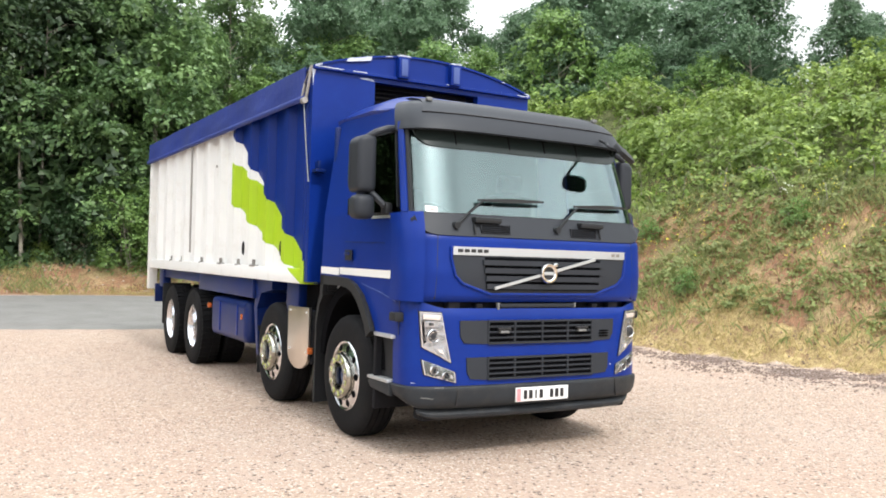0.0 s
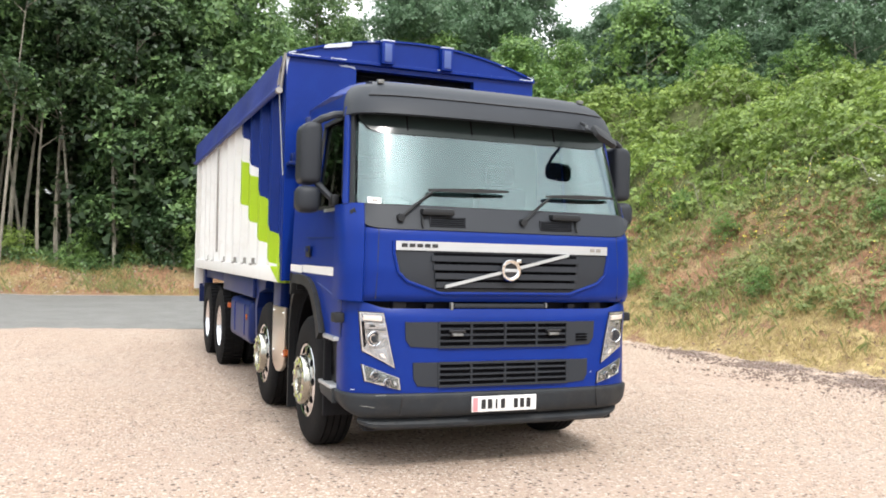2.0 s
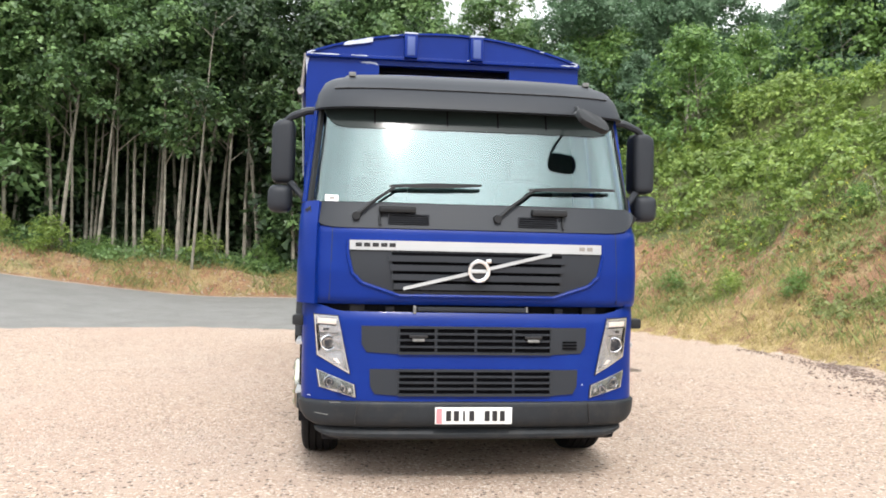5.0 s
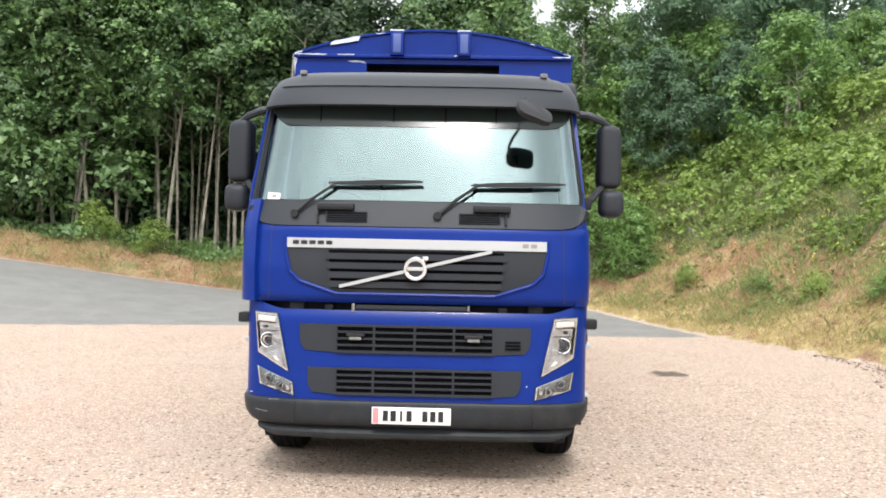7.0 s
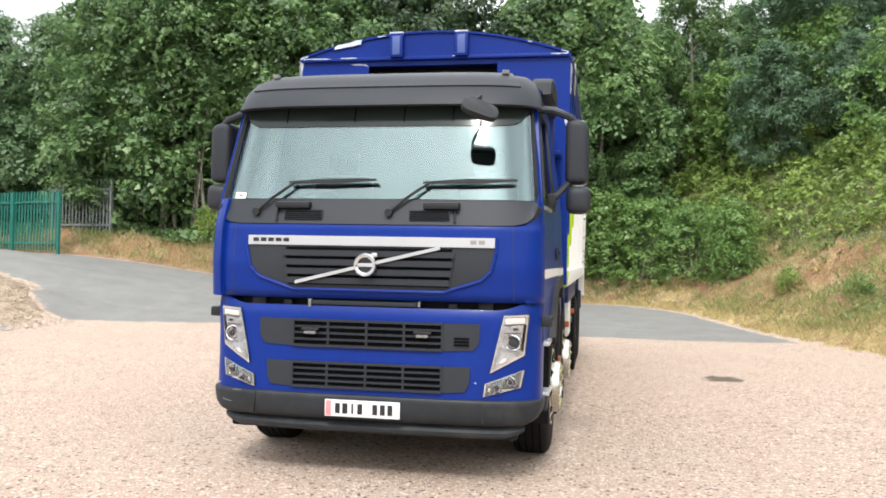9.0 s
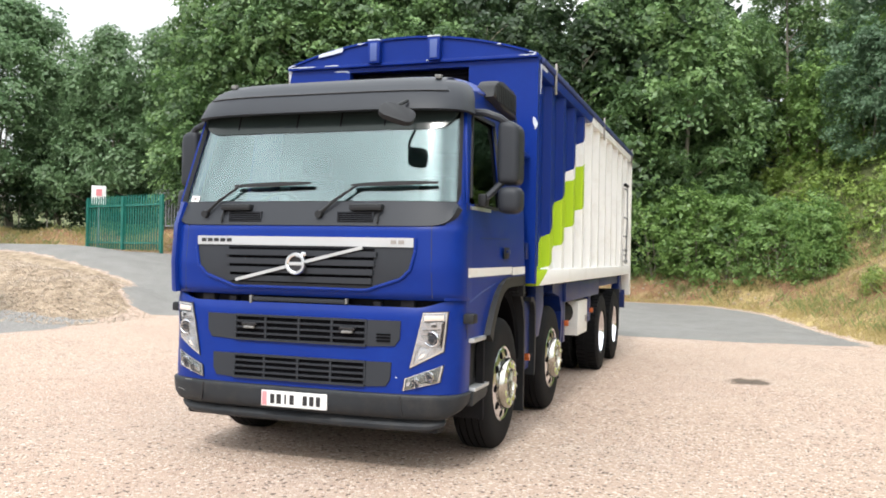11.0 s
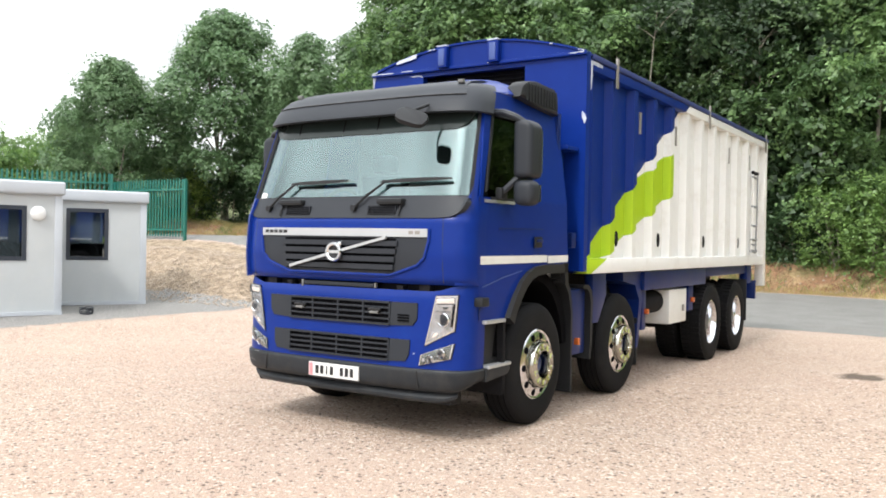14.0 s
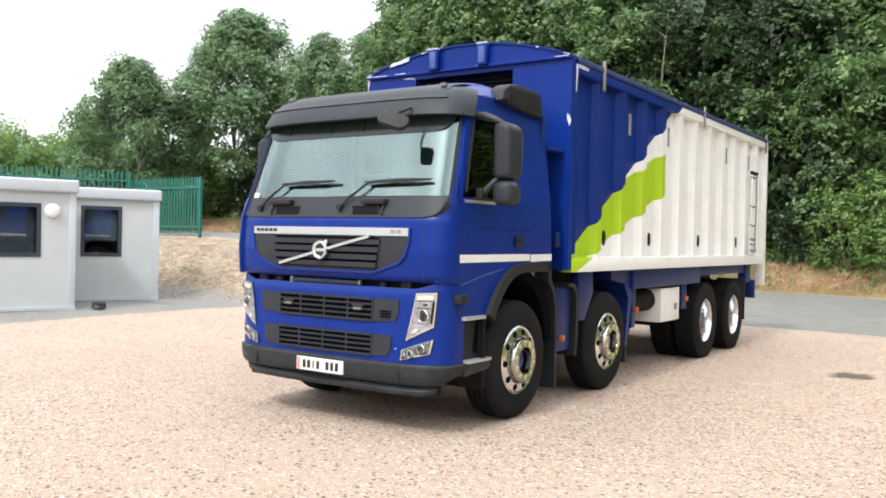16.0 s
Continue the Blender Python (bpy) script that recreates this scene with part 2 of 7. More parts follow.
M_LEAF = leaf_material("woodland_leaves", ((0.06, 0.11, 0.038), (0.17, 0.25, 0.082), (0.26, 0.36, 0.118), (0.16, 0.235, 0.078)), patch=0.9, lo=0.48, hi=0.62, amount=0.8)
# Dark copy of the wood leaves: the wood's shade is put into the colour.
M_LEAF_WOOD = leaf_material("shade_toned_wood_leaves", ((0.020, 0.038, 0.015), (0.054, 0.088, 0.031), (0.114, 0.161, 0.055), (0.045, 0.076, 0.029)), patch=1.1, lo=0.52, hi=0.62, amount=0.85)
# Lighter copy of the wood leaves, with sunlight put into the colour.
M_LEAF_EDGE = leaf_material("sun_toned_wood_leaves", ((0.044, 0.081, 0.030), (0.125, 0.194, 0.062), (0.250, 0.356, 0.115), (0.112, 0.175, 0.056)), patch=1.1, lo=0.50, hi=0.62, amount=0.85)
# Distance haze is mixed into this leaf colour, paler and bluer.
M_LEAF_HAZE = leaf_material("haze_toned_tree_leaves", ((0.085, 0.145, 0.057), (0.160, 0.235, 0.098), (0.215, 0.295, 0.121), (0.150, 0.215, 0.092)), patch=0.7, lo=0.45, hi=0.65)
# Leaf colour darkened to stand in for shade under the canopy.
M_LEAF_DEEP = leaf_material("shade_dark_undergrowth_leaves", ((0.025, 0.05, 0.018), (0.05, 0.09, 0.03), (0.024, 0.048, 0.017), (0.05, 0.085, 0.03)))
# Hill leaves carry extra blue in place of distance haze.
M_LEAF_HILL = leaf_material("haze_blued_hill_leaves", ((0.077, 0.129, 0.064), (0.175, 0.252, 0.122), (0.072, 0.123, 0.058), (0.165, 0.242, 0.116)))
M_LEAF_LIGHT = leaf_material("light_green_leaves", ((0.085, 0.155, 0.04), (0.27, 0.38, 0.095), (0.09, 0.16, 0.04), (0.23, 0.32, 0.08)))
M_BRAMBLE = leaf_material("bramble_leaves", ((0.123, 0.183, 0.036), (0.378, 0.445, 0.099), (0.123, 0.173, 0.034), (0.307, 0.361, 0.076)))
M_STRAW = leaf_material("dry_grass", ((0.422, 0.308, 0.114), (0.604, 0.456, 0.188), (0.308, 0.239, 0.085), (0.513, 0.388, 0.154)), 0.7, patch=1.3)
M_LITTER = leaf_material("dead_leaves", ((0.16, 0.085, 0.045), (0.34, 0.21, 0.11), (0.22, 0.12, 0.06), (0.42, 0.30, 0.16)), 0.5, patch=2.0)
M_GRASS = leaf_material("green_grass", ((0.15, 0.175, 0.055), (0.34, 0.36, 0.115), (0.23, 0.225, 0.08), (0.33, 0.32, 0.11)), 0.6)
M_FLOWER = surface("yellow_petals", (0.78, 0.66, 0.06), 0.6, bump=0)
M_FLOWER_W = surface("white_petals", (0.75, 0.75, 0.68), 0.6, bump=0)


# ---- mesh tools ----
def part(name, bm, material, parent=None, label="", smooth=35.0, m=None):
    me = bpy.data.meshes.new(name)
    bmesh.ops.recalc_face_normals(bm, faces=bm.faces)
    bm.to_mesh(me)
    bm.free()
    for mt in (material if isinstance(material, (list, tuple)) else [material]):
        me.materials.append(mt)
    if smooth:
        me.polygons.foreach_set("use_smooth", [True] * len(me.polygons))
        me.set_sharp_from_angle(angle=radians(smooth))
    ob = new(name, me)
    if parent is not None:
        ob.parent = parent
    if m is not None:
        ob.matrix_basis = m
    if label:
        ob["label"] = label
    return ob


def share(ob, name, parent, m):
    """Another object on ob's mesh."""
    o = new(name, ob.data)
    o.parent = parent
    o.matrix_basis = m
    return o


def box(bm, x0, x1, y0, y1, z0, z1, bevel=0.0, seg=2):
    vs = [bm.verts.new((x, y, z)) for z in (z0, z1) for x, y in ((x0, y0), (x1, y0), (x1, y1), (x0, y1))]
    fs = [bm.faces.new([vs[i] for i in f]) for f in ((3, 2, 1, 0), (4, 5, 6, 7), (0, 1, 5, 4), (1, 2, 6, 5), (2, 3, 7, 6), (3, 0, 4, 7))]
    if bevel:
        es = {e for f in fs for e in f.edges}
        bmesh.ops.bevel(bm, geom=list(es), offset=bevel, segments=seg, affect="EDGES", profile=0.6)
    return bm


def boxes(*specs, bevel=0.0):
    bm = bmesh.new()
    for s in specs:
        box(bm, *s, bevel=bevel)
    return bm


def prism(bm, pts, a0, a1, axis="x", bevel=0.0, warp=None):
    """A flat outline given thickness along one axis. pts are (y, z), (x, z) or (x, y)."""
    def at(p, a):
        v = {"x": (a, p[0], p[1]), "y": (p[0], a, p[1]), "z": (p[0], p[1], a)}[axis]
        return warp(v) if warp else v
    lo, hi = [bm.verts.new(at(p, a0)) for p in pts], [bm.verts.new(at(p, a1)) for p in pts]
    n = len(pts)
    fs = [bm.faces.new(lo[::-1]), bm.faces.new(hi)] + [bm.faces.new((lo[i], lo[(i + 1) % n], hi[(i + 1) % n], hi[i])) for i in range(n)]
    if bevel:
        es = {e for f in fs[:2] for e in f.edges}
        bmesh.ops.bevel(bm, geom=list(es), offset=bevel, segments=2, affect="EDGES", profile=0.6)
    return bm


def tube(bm, pts, r, seg=8, taper=1.0):
    """A round bar along points."""
    pts = [Vector(p) for p in pts]
    rings = []
    for i, p in enumerate(pts):
        d = (pts[min(i + 1, len(pts) - 1)] - pts[max(i - 1, 0)]).normalized()
        a = d.orthogonal().normalized() if abs(d.z) > 0.9 else d.cross(Vector((0, 0, 1))).normalized()
        b = d.cross(a)
        rr = r * (1 + (taper - 1) * i / (len(pts) - 1))
        rings.append([bm.verts.new(p + rr * (math.cos(t) * a + math.sin(t) * b)) for t in (2 * math.pi * k / seg for k in range(seg))])
    for r0, r1 in zip(rings, rings[1:]):
        for k in range(seg):
            bm.faces.new((r0[k], r0[(k + 1) % seg], r1[(k + 1) % seg], r1[k]))
    bm.faces.new(rings[0][::-1])
    bm.faces.new(rings[-1])
    return bm


def lathe(bm, prof, seg=48, axis="x", at=(0, 0, 0)):
    """Turns a profile of (along, radius) round an axis through at."""
    at = Vector(at)
    rings = []
    for a, r in prof:
        ring = []
        for k in range(seg):
            t = 2 * math.pi * k / seg
            c, s = r * math.cos(t), r * math.sin(t)
            ring.append(bm.verts.new(at + Vector({"x": (a, c, s), "y": (c, a, s), "z": (c, s, a)}[axis])))
        rings.append(ring)
    for r0, r1 in zip(rings, rings[1:]):
        for k in range(seg):
            bm.faces.new((r0[k], r0[(k + 1) % seg], r1[(k + 1) % seg], r1[k]))
    if prof[0][1] > 0 and prof[0] != prof[-1]:
        bm.faces.new(rings[0][::-1])
        bm.faces.new(rings[-1])
    return bm


def sheet(bm, fn, us, vs, thick=0.03):
    """A curved panel fn(u, v) with real thickness towards the inside."""
    g = [[Vector(fn(u, v)) for v in vs] for u in us]
    nu, nv = len(us), len(vs)
    nrm = [[None] * nv for _ in range(nu)]
    for i in range(nu):
        for j in range(nv):
            du = g[min(i + 1, nu - 1)][j] - g[max(i - 1, 0)][j]
            dv = g[i][min(j + 1, nv - 1)] - g[i][max(j - 1, 0)]
            nrm[i][j] = du.cross(dv).normalized()
    a = [[bm.verts.new(g[i][j]) for j in range(nv)] for i in range(nu)]
    b = [[bm.verts.new(g[i][j] - nrm[i][j] * thick) for j in range(nv)] for i in range(nu)]
    for i in range(nu - 1):
        for j in range(nv - 1):
            bm.faces.new((a[i][j], a[i + 1][j], a[i + 1][j + 1], a[i][j + 1]))
            bm.faces.new((b[i][j], b[i][j + 1], b[i + 1][j + 1], b[i + 1][j]))
    for i in range(nu - 1):
        for j in (0, nv - 1):
            bm.faces.new((a[i][j], a[i + 1][j], b[i + 1][j], b[i][j]))
    for j in range(nv - 1):
        for i in (0, nu - 1):
            bm.faces.new((a[i][j], a[i][j + 1], b[i][j + 1], b[i][j]))
    return bm


def steps(a, b, n):
    return [a + (b - a) * i / n for i in range(n + 1)]


def smoothstep(v, a, b):
    t = np.clip((np.asarray(v, float) - a) / (b - a), 0, 1)
    return t * t * (3 - 2 * t)


# ---- the lie of the land ----
TOE = [(-75, 0), (-45, 12.5), (-34, 17.5), (-26, 21), (-21, 21.6), (-16, 19.7), (-12, 19.5), (-8, 20.2), (-4, 20.6), (0, 20.4), (2.2, 19.6), (3.8, 17.5), (4.8, 14.5),
       (5.6, 12.2), (6.4, 9.5), (6.9, 6.5), (7.2, 4.2), (7.9, 2.0), (9.2, -1.5), (11, -6), (14, -14), (20, -30), (28, -60)]
NEAR = [(5.7, 12.1), (2.8, 11.7), (0, 11.8), (-4, 12.4), (-6.4, 11.6), (-7.5, 11.2), (-8.7, 10.85), (-9.9, 10.6), (-10.8, 11.1), (-11.4, 12.3), (-12.2, 13.2), (-14, 13.5), (-18.4, 13.9), (-23, 13.9), (-28, 12.6), (-34, 9.5), (-45, 4), (-75, -8)]


def dist_to(line, x, y):
    """Distance of points to a polyline, and on which side: plus to the left of its run."""
    x, y = np.asarray(x, float), np.asarray(y, float)
    best, side = np.full(x.shape, 1e9), np.ones(x.shape)
    for (ax, ay), (bx, by) in zip(line, line[1:]):
        dx, dy = bx - ax, by - ay
        t = np.clip(((x - ax) * dx + (y - ay) * dy) / (dx * dx + dy * dy), 0, 1)
        px, py = x - ax - t * dx, y - ay - t * dy
        d = np.hypot(px, py)
        s = np.sign(dx * py - dy * px)
        near = d < best - 1e-9
        best, side = np.where(near, d, best), np.where(near, s, side)
    return best * side


def wave(x, y, k, seed):
    return np.sin(x * k + seed) * np.cos(y * k * 1.13 + seed * 1.7) + 0.5 * np.sin((x + y) * k * 2.1 + seed * 2.3)


def heaps(x, y):
    """Rounded heaps with sharp hollows between them."""
    def dome(k, s):
        a = np.sin(k * x + 0.9 * np.sin(0.7 * k * y + s) + s)
        b = np.sin(k * y + 0.8 * np.sin(0.8 * k * x + 2 * s) + 1.7 * s)
        return np.sqrt(np.abs(a * b))
    return 0.75 * dome(1.05, 1.3) + 0.40 * dome(2.3, 4.1) - 0.25


def land(x, y):
    """Height of the ground."""
    x, y = np.asarray(x, float), np.asarray(y, float)
    z = 0.25 * smoothstep(y, 12, 20) + 1.2 * smoothstep(-x, 4, 17) * smoothstep(y, 9.5, 15)
    z = z + 0.35 * smoothstep(-x, 11, 17) * smoothstep(y, 9.5, 13.0) * (1 - smoothstep(y, 15.2, 18.5))
    z = z + 0.7 * smoothstep(-x, 9.3, 12) * smoothstep(y, 7.9, 10.2) * (1 - smoothstep(y, 11, 13.2))
    z = z + 1.8 * smoothstep(-x, 19, 23) * (1 - smoothstep(y, 9, 14)) * smoothstep(y, -25, -5)
    d = dist_to(TOE, x, y)
    o = np.maximum(d, 0)
    hill = smoothstep(x, 1.0, 5.0)
    low = 0.75 * smoothstep(o, 0.0, 1.8) + 0.05 * np.maximum(o - 1.8, 0)
    near = 0.95 * np.minimum(o, 2.8) + 0.54 * np.clip(o - 2.8, 0, 6.0) - 0.09 * np.clip(o - 9.2, 0, 14)
    far = 0.52 * np.minimum(o, 1.8) + 0.80 * np.clip(o - 1.8, 0, 5.9) - 0.09 * np.clip(o - 8.0, 0, 14)
    k = smoothstep(y, 7, 14)
    high = near * (1 - k) + far * k
    z = z + (1 - hill) * low + hill * high
    z = z + hill * heaps(x, y) * smoothstep(o, 2.0 + 0.4 * wave(x, y, 0.8, 6.0), 3.6) * (1 - smoothstep(o, 8.8, 10.5))
    z = z + np.minimum(o, 1.5) * 0.10 * wave(x, y, 1.1, 2.0) + np.clip(o - 2, 0, 3) * 0.07 * wave(x, y, 0.6, 5.0)
    mound = smoothstep(-x, 9.3, 12) * smoothstep(y, 7.9, 9.5) * (1 - smoothstep(y, 11.5, 13.2))
    return z + mound * 0.06 * wave(x, y, 2.3, 1.0) + 0.012 * wave(x, y, 0.5, 3.0) * (np.abs(x) > 1.6)


def land_at(x, y):
    return float(land(np.array([x]), np.array([y]))[0])


# ---- ground ----
def ground_material():
    """One sheet: gravel, tarmac, dry soil, weedy bank and bare mound, mixed by the kind of surface stored on the mesh."""
    m, nt, p = nodes_of("ground")
    def mask(name):
        a = nt.nodes.new("ShaderNodeAttribute")
        a.attribute_name = name
        edge = math_node(nt, "MULTIPLY", math_node(nt, "SUBTRACT", noise_tex(nt, 3.5, 5.0), 0.5), 0.9)
        return ramp(nt, math_node(nt, "ADD", a.outputs["Fac"], edge), 0.42, 0.58)
    tc = nt.nodes.new("ShaderNodeTexCoord")
    vo = nd(nt, "ShaderNodeTexVoronoi", Scale=58.0)
    vo2 = nd(nt, "ShaderNodeTexVoronoi", Scale=95.0)
    for v in (vo, vo2):
        nt.links.new(tc.outputs["Object"], v.inputs["Vector"])
    sep = nt.nodes.new("ShaderNodeSeparateColor")
    nt.links.new(vo.outputs["Color"], sep.inputs[0])
    crack = nd(nt, "ShaderNodeTexVoronoi", Scale=58.0)
    crack.feature = "DISTANCE_TO_EDGE"
    nt.links.new(tc.outputs["Object"], crack.inputs["Vector"])
    big, mid = noise_tex(nt, 0.22, 3.0), noise_tex(nt, 1.4, 6.0, rough=0.7)
    g1 = mixcol(nt, sep.outputs[0], (0.405, 0.295, 0.226), (0.505, 0.386, 0.305))
    g1 = mixcol(nt, math_node(nt, "GREATER_THAN", sep.outputs[1], 0.91), g1, (0.66, 0.58, 0.50))
    g1 = mixcol(nt, math_node(nt, "GREATER_THAN", sep.outputs[2], 0.94), g1, (0.27, 0.19, 0.145))
    g1 = mixcol(nt, math_node(nt, "MULTIPLY", ramp(nt, mid, 0.35, 0.75), 0.35), g1, (0.49, 0.38, 0.305))
    gravel = mixcol(nt, math_node(nt, "MULTIPLY", ramp(nt, big, 0.4, 0.65), 0.25), g1, (0.46, 0.31, 0.245))
    gravel = mixcol(nt, math_node(nt, "MULTIPLY", ramp(nt, noise_tex(nt, 0.5, 7.0, rough=0.7), 0.5, 0.68), 0.55), gravel, (0.49, 0.395, 0.33))
    peb = nd(nt, "ShaderNodeTexVoronoi", Scale=32.0)
    nt.links.new(tc.outputs["Object"], peb.inputs["Vector"])
    psep = nt.nodes.new("ShaderNodeSeparateColor")
    nt.links.new(peb.outputs["Color"], psep.inputs[0])
    size = math_node(nt, "ADD", math_node(nt, "MULTIPLY", psep.outputs[2], 0.34), 0.20)
    ragged = math_node(nt, "ADD", peb.outputs["Distance"], math_node(nt, "MULTIPLY", math_node(nt, "SUBTRACT", noise_tex(nt, 90.0, 2.0), 0.5), 0.5))
    spot = math_node(nt, "LESS_THAN", ragged, size)
    worn = ramp(nt, noise_tex(nt, 0.9, 6.0, rough=0.7), 0.36, 0.60)
    gap_share = math_node(nt, "ADD", math_node(nt, "MULTIPLY", worn, 0.26), 0.07)
    dark_spot = math_node(nt, "MULTIPLY", spot, math_node(nt, "LESS_THAN", psep.outputs[0], gap_share))
    gravel = mixcol(nt, math_node(nt, "MULTIPLY", dark_spot, 0.92), gravel, (0.105, 0.075, 0.058))
    pale_spot = math_node(nt, "MULTIPLY", spot, math_node(nt, "GREATER_THAN", psep.outputs[0], 0.84))
    gravel = mixcol(nt, math_node(nt, "MULTIPLY", pale_spot, 0.75), gravel, (0.74, 0.64, 0.55))
    tar = mixcol(nt, ramp(nt, mid, 0.3, 0.7), (0.155, 0.151, 0.144), (0.226, 0.221, 0.211))
    tar = mixcol(nt, math_node(nt, "MULTIPLY", vo2.outputs["Distance"], 0.4), tar, (0.34, 0.33, 0.31))
    soil = mixcol(nt, ramp(nt, mid, 0.35, 0.65), (0.25, 0.125, 0.068), (0.41, 0.228, 0.128))
    soil = mixcol(nt, ramp(nt, noise_tex(nt, 0.9, 6.0), 0.5, 0.66), soil, (0.23, 0.21, 0.09))
    soil = mixcol(nt, math_node(nt, "MULTIPLY", ramp(nt, noise_tex(nt, 2.1, 6.0, rough=0.7), 0.48, 0.6), 0.7), soil, (0.47, 0.36, 0.185))
    straw = mixcol(nt, ramp(nt, noise_tex(nt, 5.0, 6.0, rough=0.7), 0.35, 0.65), (0.29, 0.205, 0.088), (0.58, 0.45, 0.205))
    straw = mixcol(nt, ramp(nt, noise_tex(nt, 1.7, 5.0, rough=0.7), 0.55, 0.64), straw, (0.30, 0.17, 0.10))
    soil = mixcol(nt, mask("verge"), soil, straw)
    soil = mixcol(nt, math_node(nt, "MULTIPLY", ramp(nt, noise_tex(nt, 16.0, 7.0, rough=0.75), 0.47, 0.60), 0.65), soil, (0.16, 0.10, 0.055))
    verge = mixcol(nt, ramp(nt, mid, 0.3, 0.7), (0.08, 0.10, 0.035), (0.15, 0.16, 0.06))
    mound = mixcol(nt, ramp(nt, noise_tex(nt, 4.0, 8.0, rough=0.75), 0.38, 0.62), (0.20, 0.145, 0.095), (0.44, 0.345, 0.25))
    chip = mixcol(nt, sep.outputs[0], (0.15, 0.145, 0.14), (0.36, 0.345, 0.325))
    c = mixcol(nt, mask("tarmac"), gravel, tar)
    c = mixcol(nt, mask("chippings"), c, chip)
    c = mixcol(nt, mask("toe_stones"), c, mixcol(nt, psep.outputs[1], (0.10, 0.075, 0.065), (0.34, 0.255, 0.22)))
    c = mixcol(nt, mask("mound"), c, mound)
    c = mixcol(nt, mask("soil"), c, soil)
    c = mixcol(nt, mask("wood"), c, verge)
    oil = nt.nodes.new("ShaderNodeAttribute")
    oil.attribute_name = "oil"
    c = mixcol(nt, math_node(nt, "MULTIPLY", ramp(nt, math_node(nt, "ADD", oil.outputs["Fac"], math_node(nt, "MULTIPLY", math_node(nt, "SUBTRACT", noise_tex(nt, 6.0), 0.5), 0.8)), 0.35, 0.6), 0.9), c, (0.085, 0.062, 0.045))
    nt.links.new(c, p.inputs["Base Color"])
    p.inputs["Roughness"].default_value = 0.92
    h = math_node(nt, "ADD", math_node(nt, "MULTIPLY", ramp(nt, crack.outputs["Distance"], 0.0, 0.3), 0.8), math_node(nt, "MULTIPLY", noise_tex(nt, 9.0, 8.0, rough=0.7), 1.6))
    bumped(nt, p, h, 0.7, 0.018)
    return m


def axis_steps(lo, a, b, hi, fine, grow=1.35):
    v, s = list(np.arange(a, b + 1e-6, fine)), fine
    x = b
    while x < hi:
        s *= grow
        x += s
        v.append(x)
    x, s = a, fine
    while x > lo:
        s *= grow
        x -= s
        v.insert(0, x)
    return np.array(v)


def toe_width(y):
    """Half the width of the strip of coarse stones along the foot of the slope."""
    return 1.1 - 0.92 * smoothstep(y, 3.0, 8.0)


def build_ground():
    xs, ys = axis_steps(-300, -26, 20, 300, 0.25), axis_steps(-300, -10, 30, 300, 0.25)
    X, Y = np.meshgrid(xs, ys)
    x, y = X.ravel(), Y.ravel()
    z = land(x, y)
    nx, ny = len(xs), len(ys)
    idx = np.arange(nx * ny).reshape(ny, nx)
    f = np.stack([idx[:-1, :-1], idx[:-1, 1:], idx[1:, 1:], idx[1:, :-1]], -1).reshape(-1, 4)
    dt, dn = dist_to(TOE, x, y), dist_to(NEAR, x, y)
    soft = lambda v, w: np.clip(0.5 + v / w, 0, 1)
    masks = {
        "tarmac": soft(-dn, 0.7) * soft(-dt - 0.25, 0.35),
        # Grey chippings; their dark tone also takes in shadow beside the cabins.
        "chippings": soft(1.15 - np.abs(y - 7.9 - 0.09 * (x + 11)), 0.5) * soft(-9.5 - x, 1.2) + soft(-9.35 - x, 0.8) * soft(7.5 - y, 1.0),
        "toe_stones": 0.74 * soft(toe_width(y) - np.abs(dt + toe_width(y) - 0.12), 0.5) * (0.75 + 0.2 * wave(x, y, 2.9, 4.0)) * soft(x - 6, 1),
        "verge": soft(0.95 + 0.3 * wave(x, y, 1.5, 2.0) - dt, 0.7) * soft(x - 1.5, 2.0),
        "mound": smoothstep(-x, 9.2, 10.6) * smoothstep(y, 8.3, 9.1) * soft(dn - 0.1, 0.3),
        "soil": soft(dt + 0.05, 0.4),
        "wood": soft(dt - 2.2 - 0.6 * smoothstep(x, 1.5, 6), 1.2),
        "oil": np.exp(-((x - 3.1) / 0.27) ** 2 - ((y - 6.1) / 0.36) ** 2) * 1.0,
    }
    mid = lambda v: v[f].mean(1)
    zone = np.where(mid(dt) > 0.3, 2, np.where((mid(dn) < -0.6) & (mid(dt) < -0.6), 1, 0))
    material = ground_material()
    for z_id, name, label, category in ((0, "ground", "pinkish gravel yard with stones and a bare mound", "ground"), (1, "road", "worn grey tarmac lane curving to the gates", "road"), (2, "bank", "weedy earth bank rising to the wood", "bank")):
        ff = f[zone == z_id]
        keep, inv = np.unique(ff, return_inverse=True)
        me = bpy.data.meshes.new(name)
        me.from_pydata(np.stack([x, y, z], -1)[keep].tolist(), [], inv.reshape(-1, 4).tolist())
        for k, v in masks.items():
            a = me.attributes.new(k, "FLOAT", "POINT")
            a.data.foreach_set("value", np.clip(v, 0, 1)[keep].astype(np.float32))
        me.materials.append(material)
        me.polygons.foreach_set("use_smooth", [True] * len(me.polygons))
        tagged(new(name, me), label, category, kind="structure")


build_ground()

# ---- the lorry ----
lorry = new("tipper_lorry")
lorry.matrix_basis = pose(-0.022, 0, 0, 0, 0, 0.25)
tagged(lorry, "four-axle tipper lorry with blue cab and ribbed white body", "lorry")

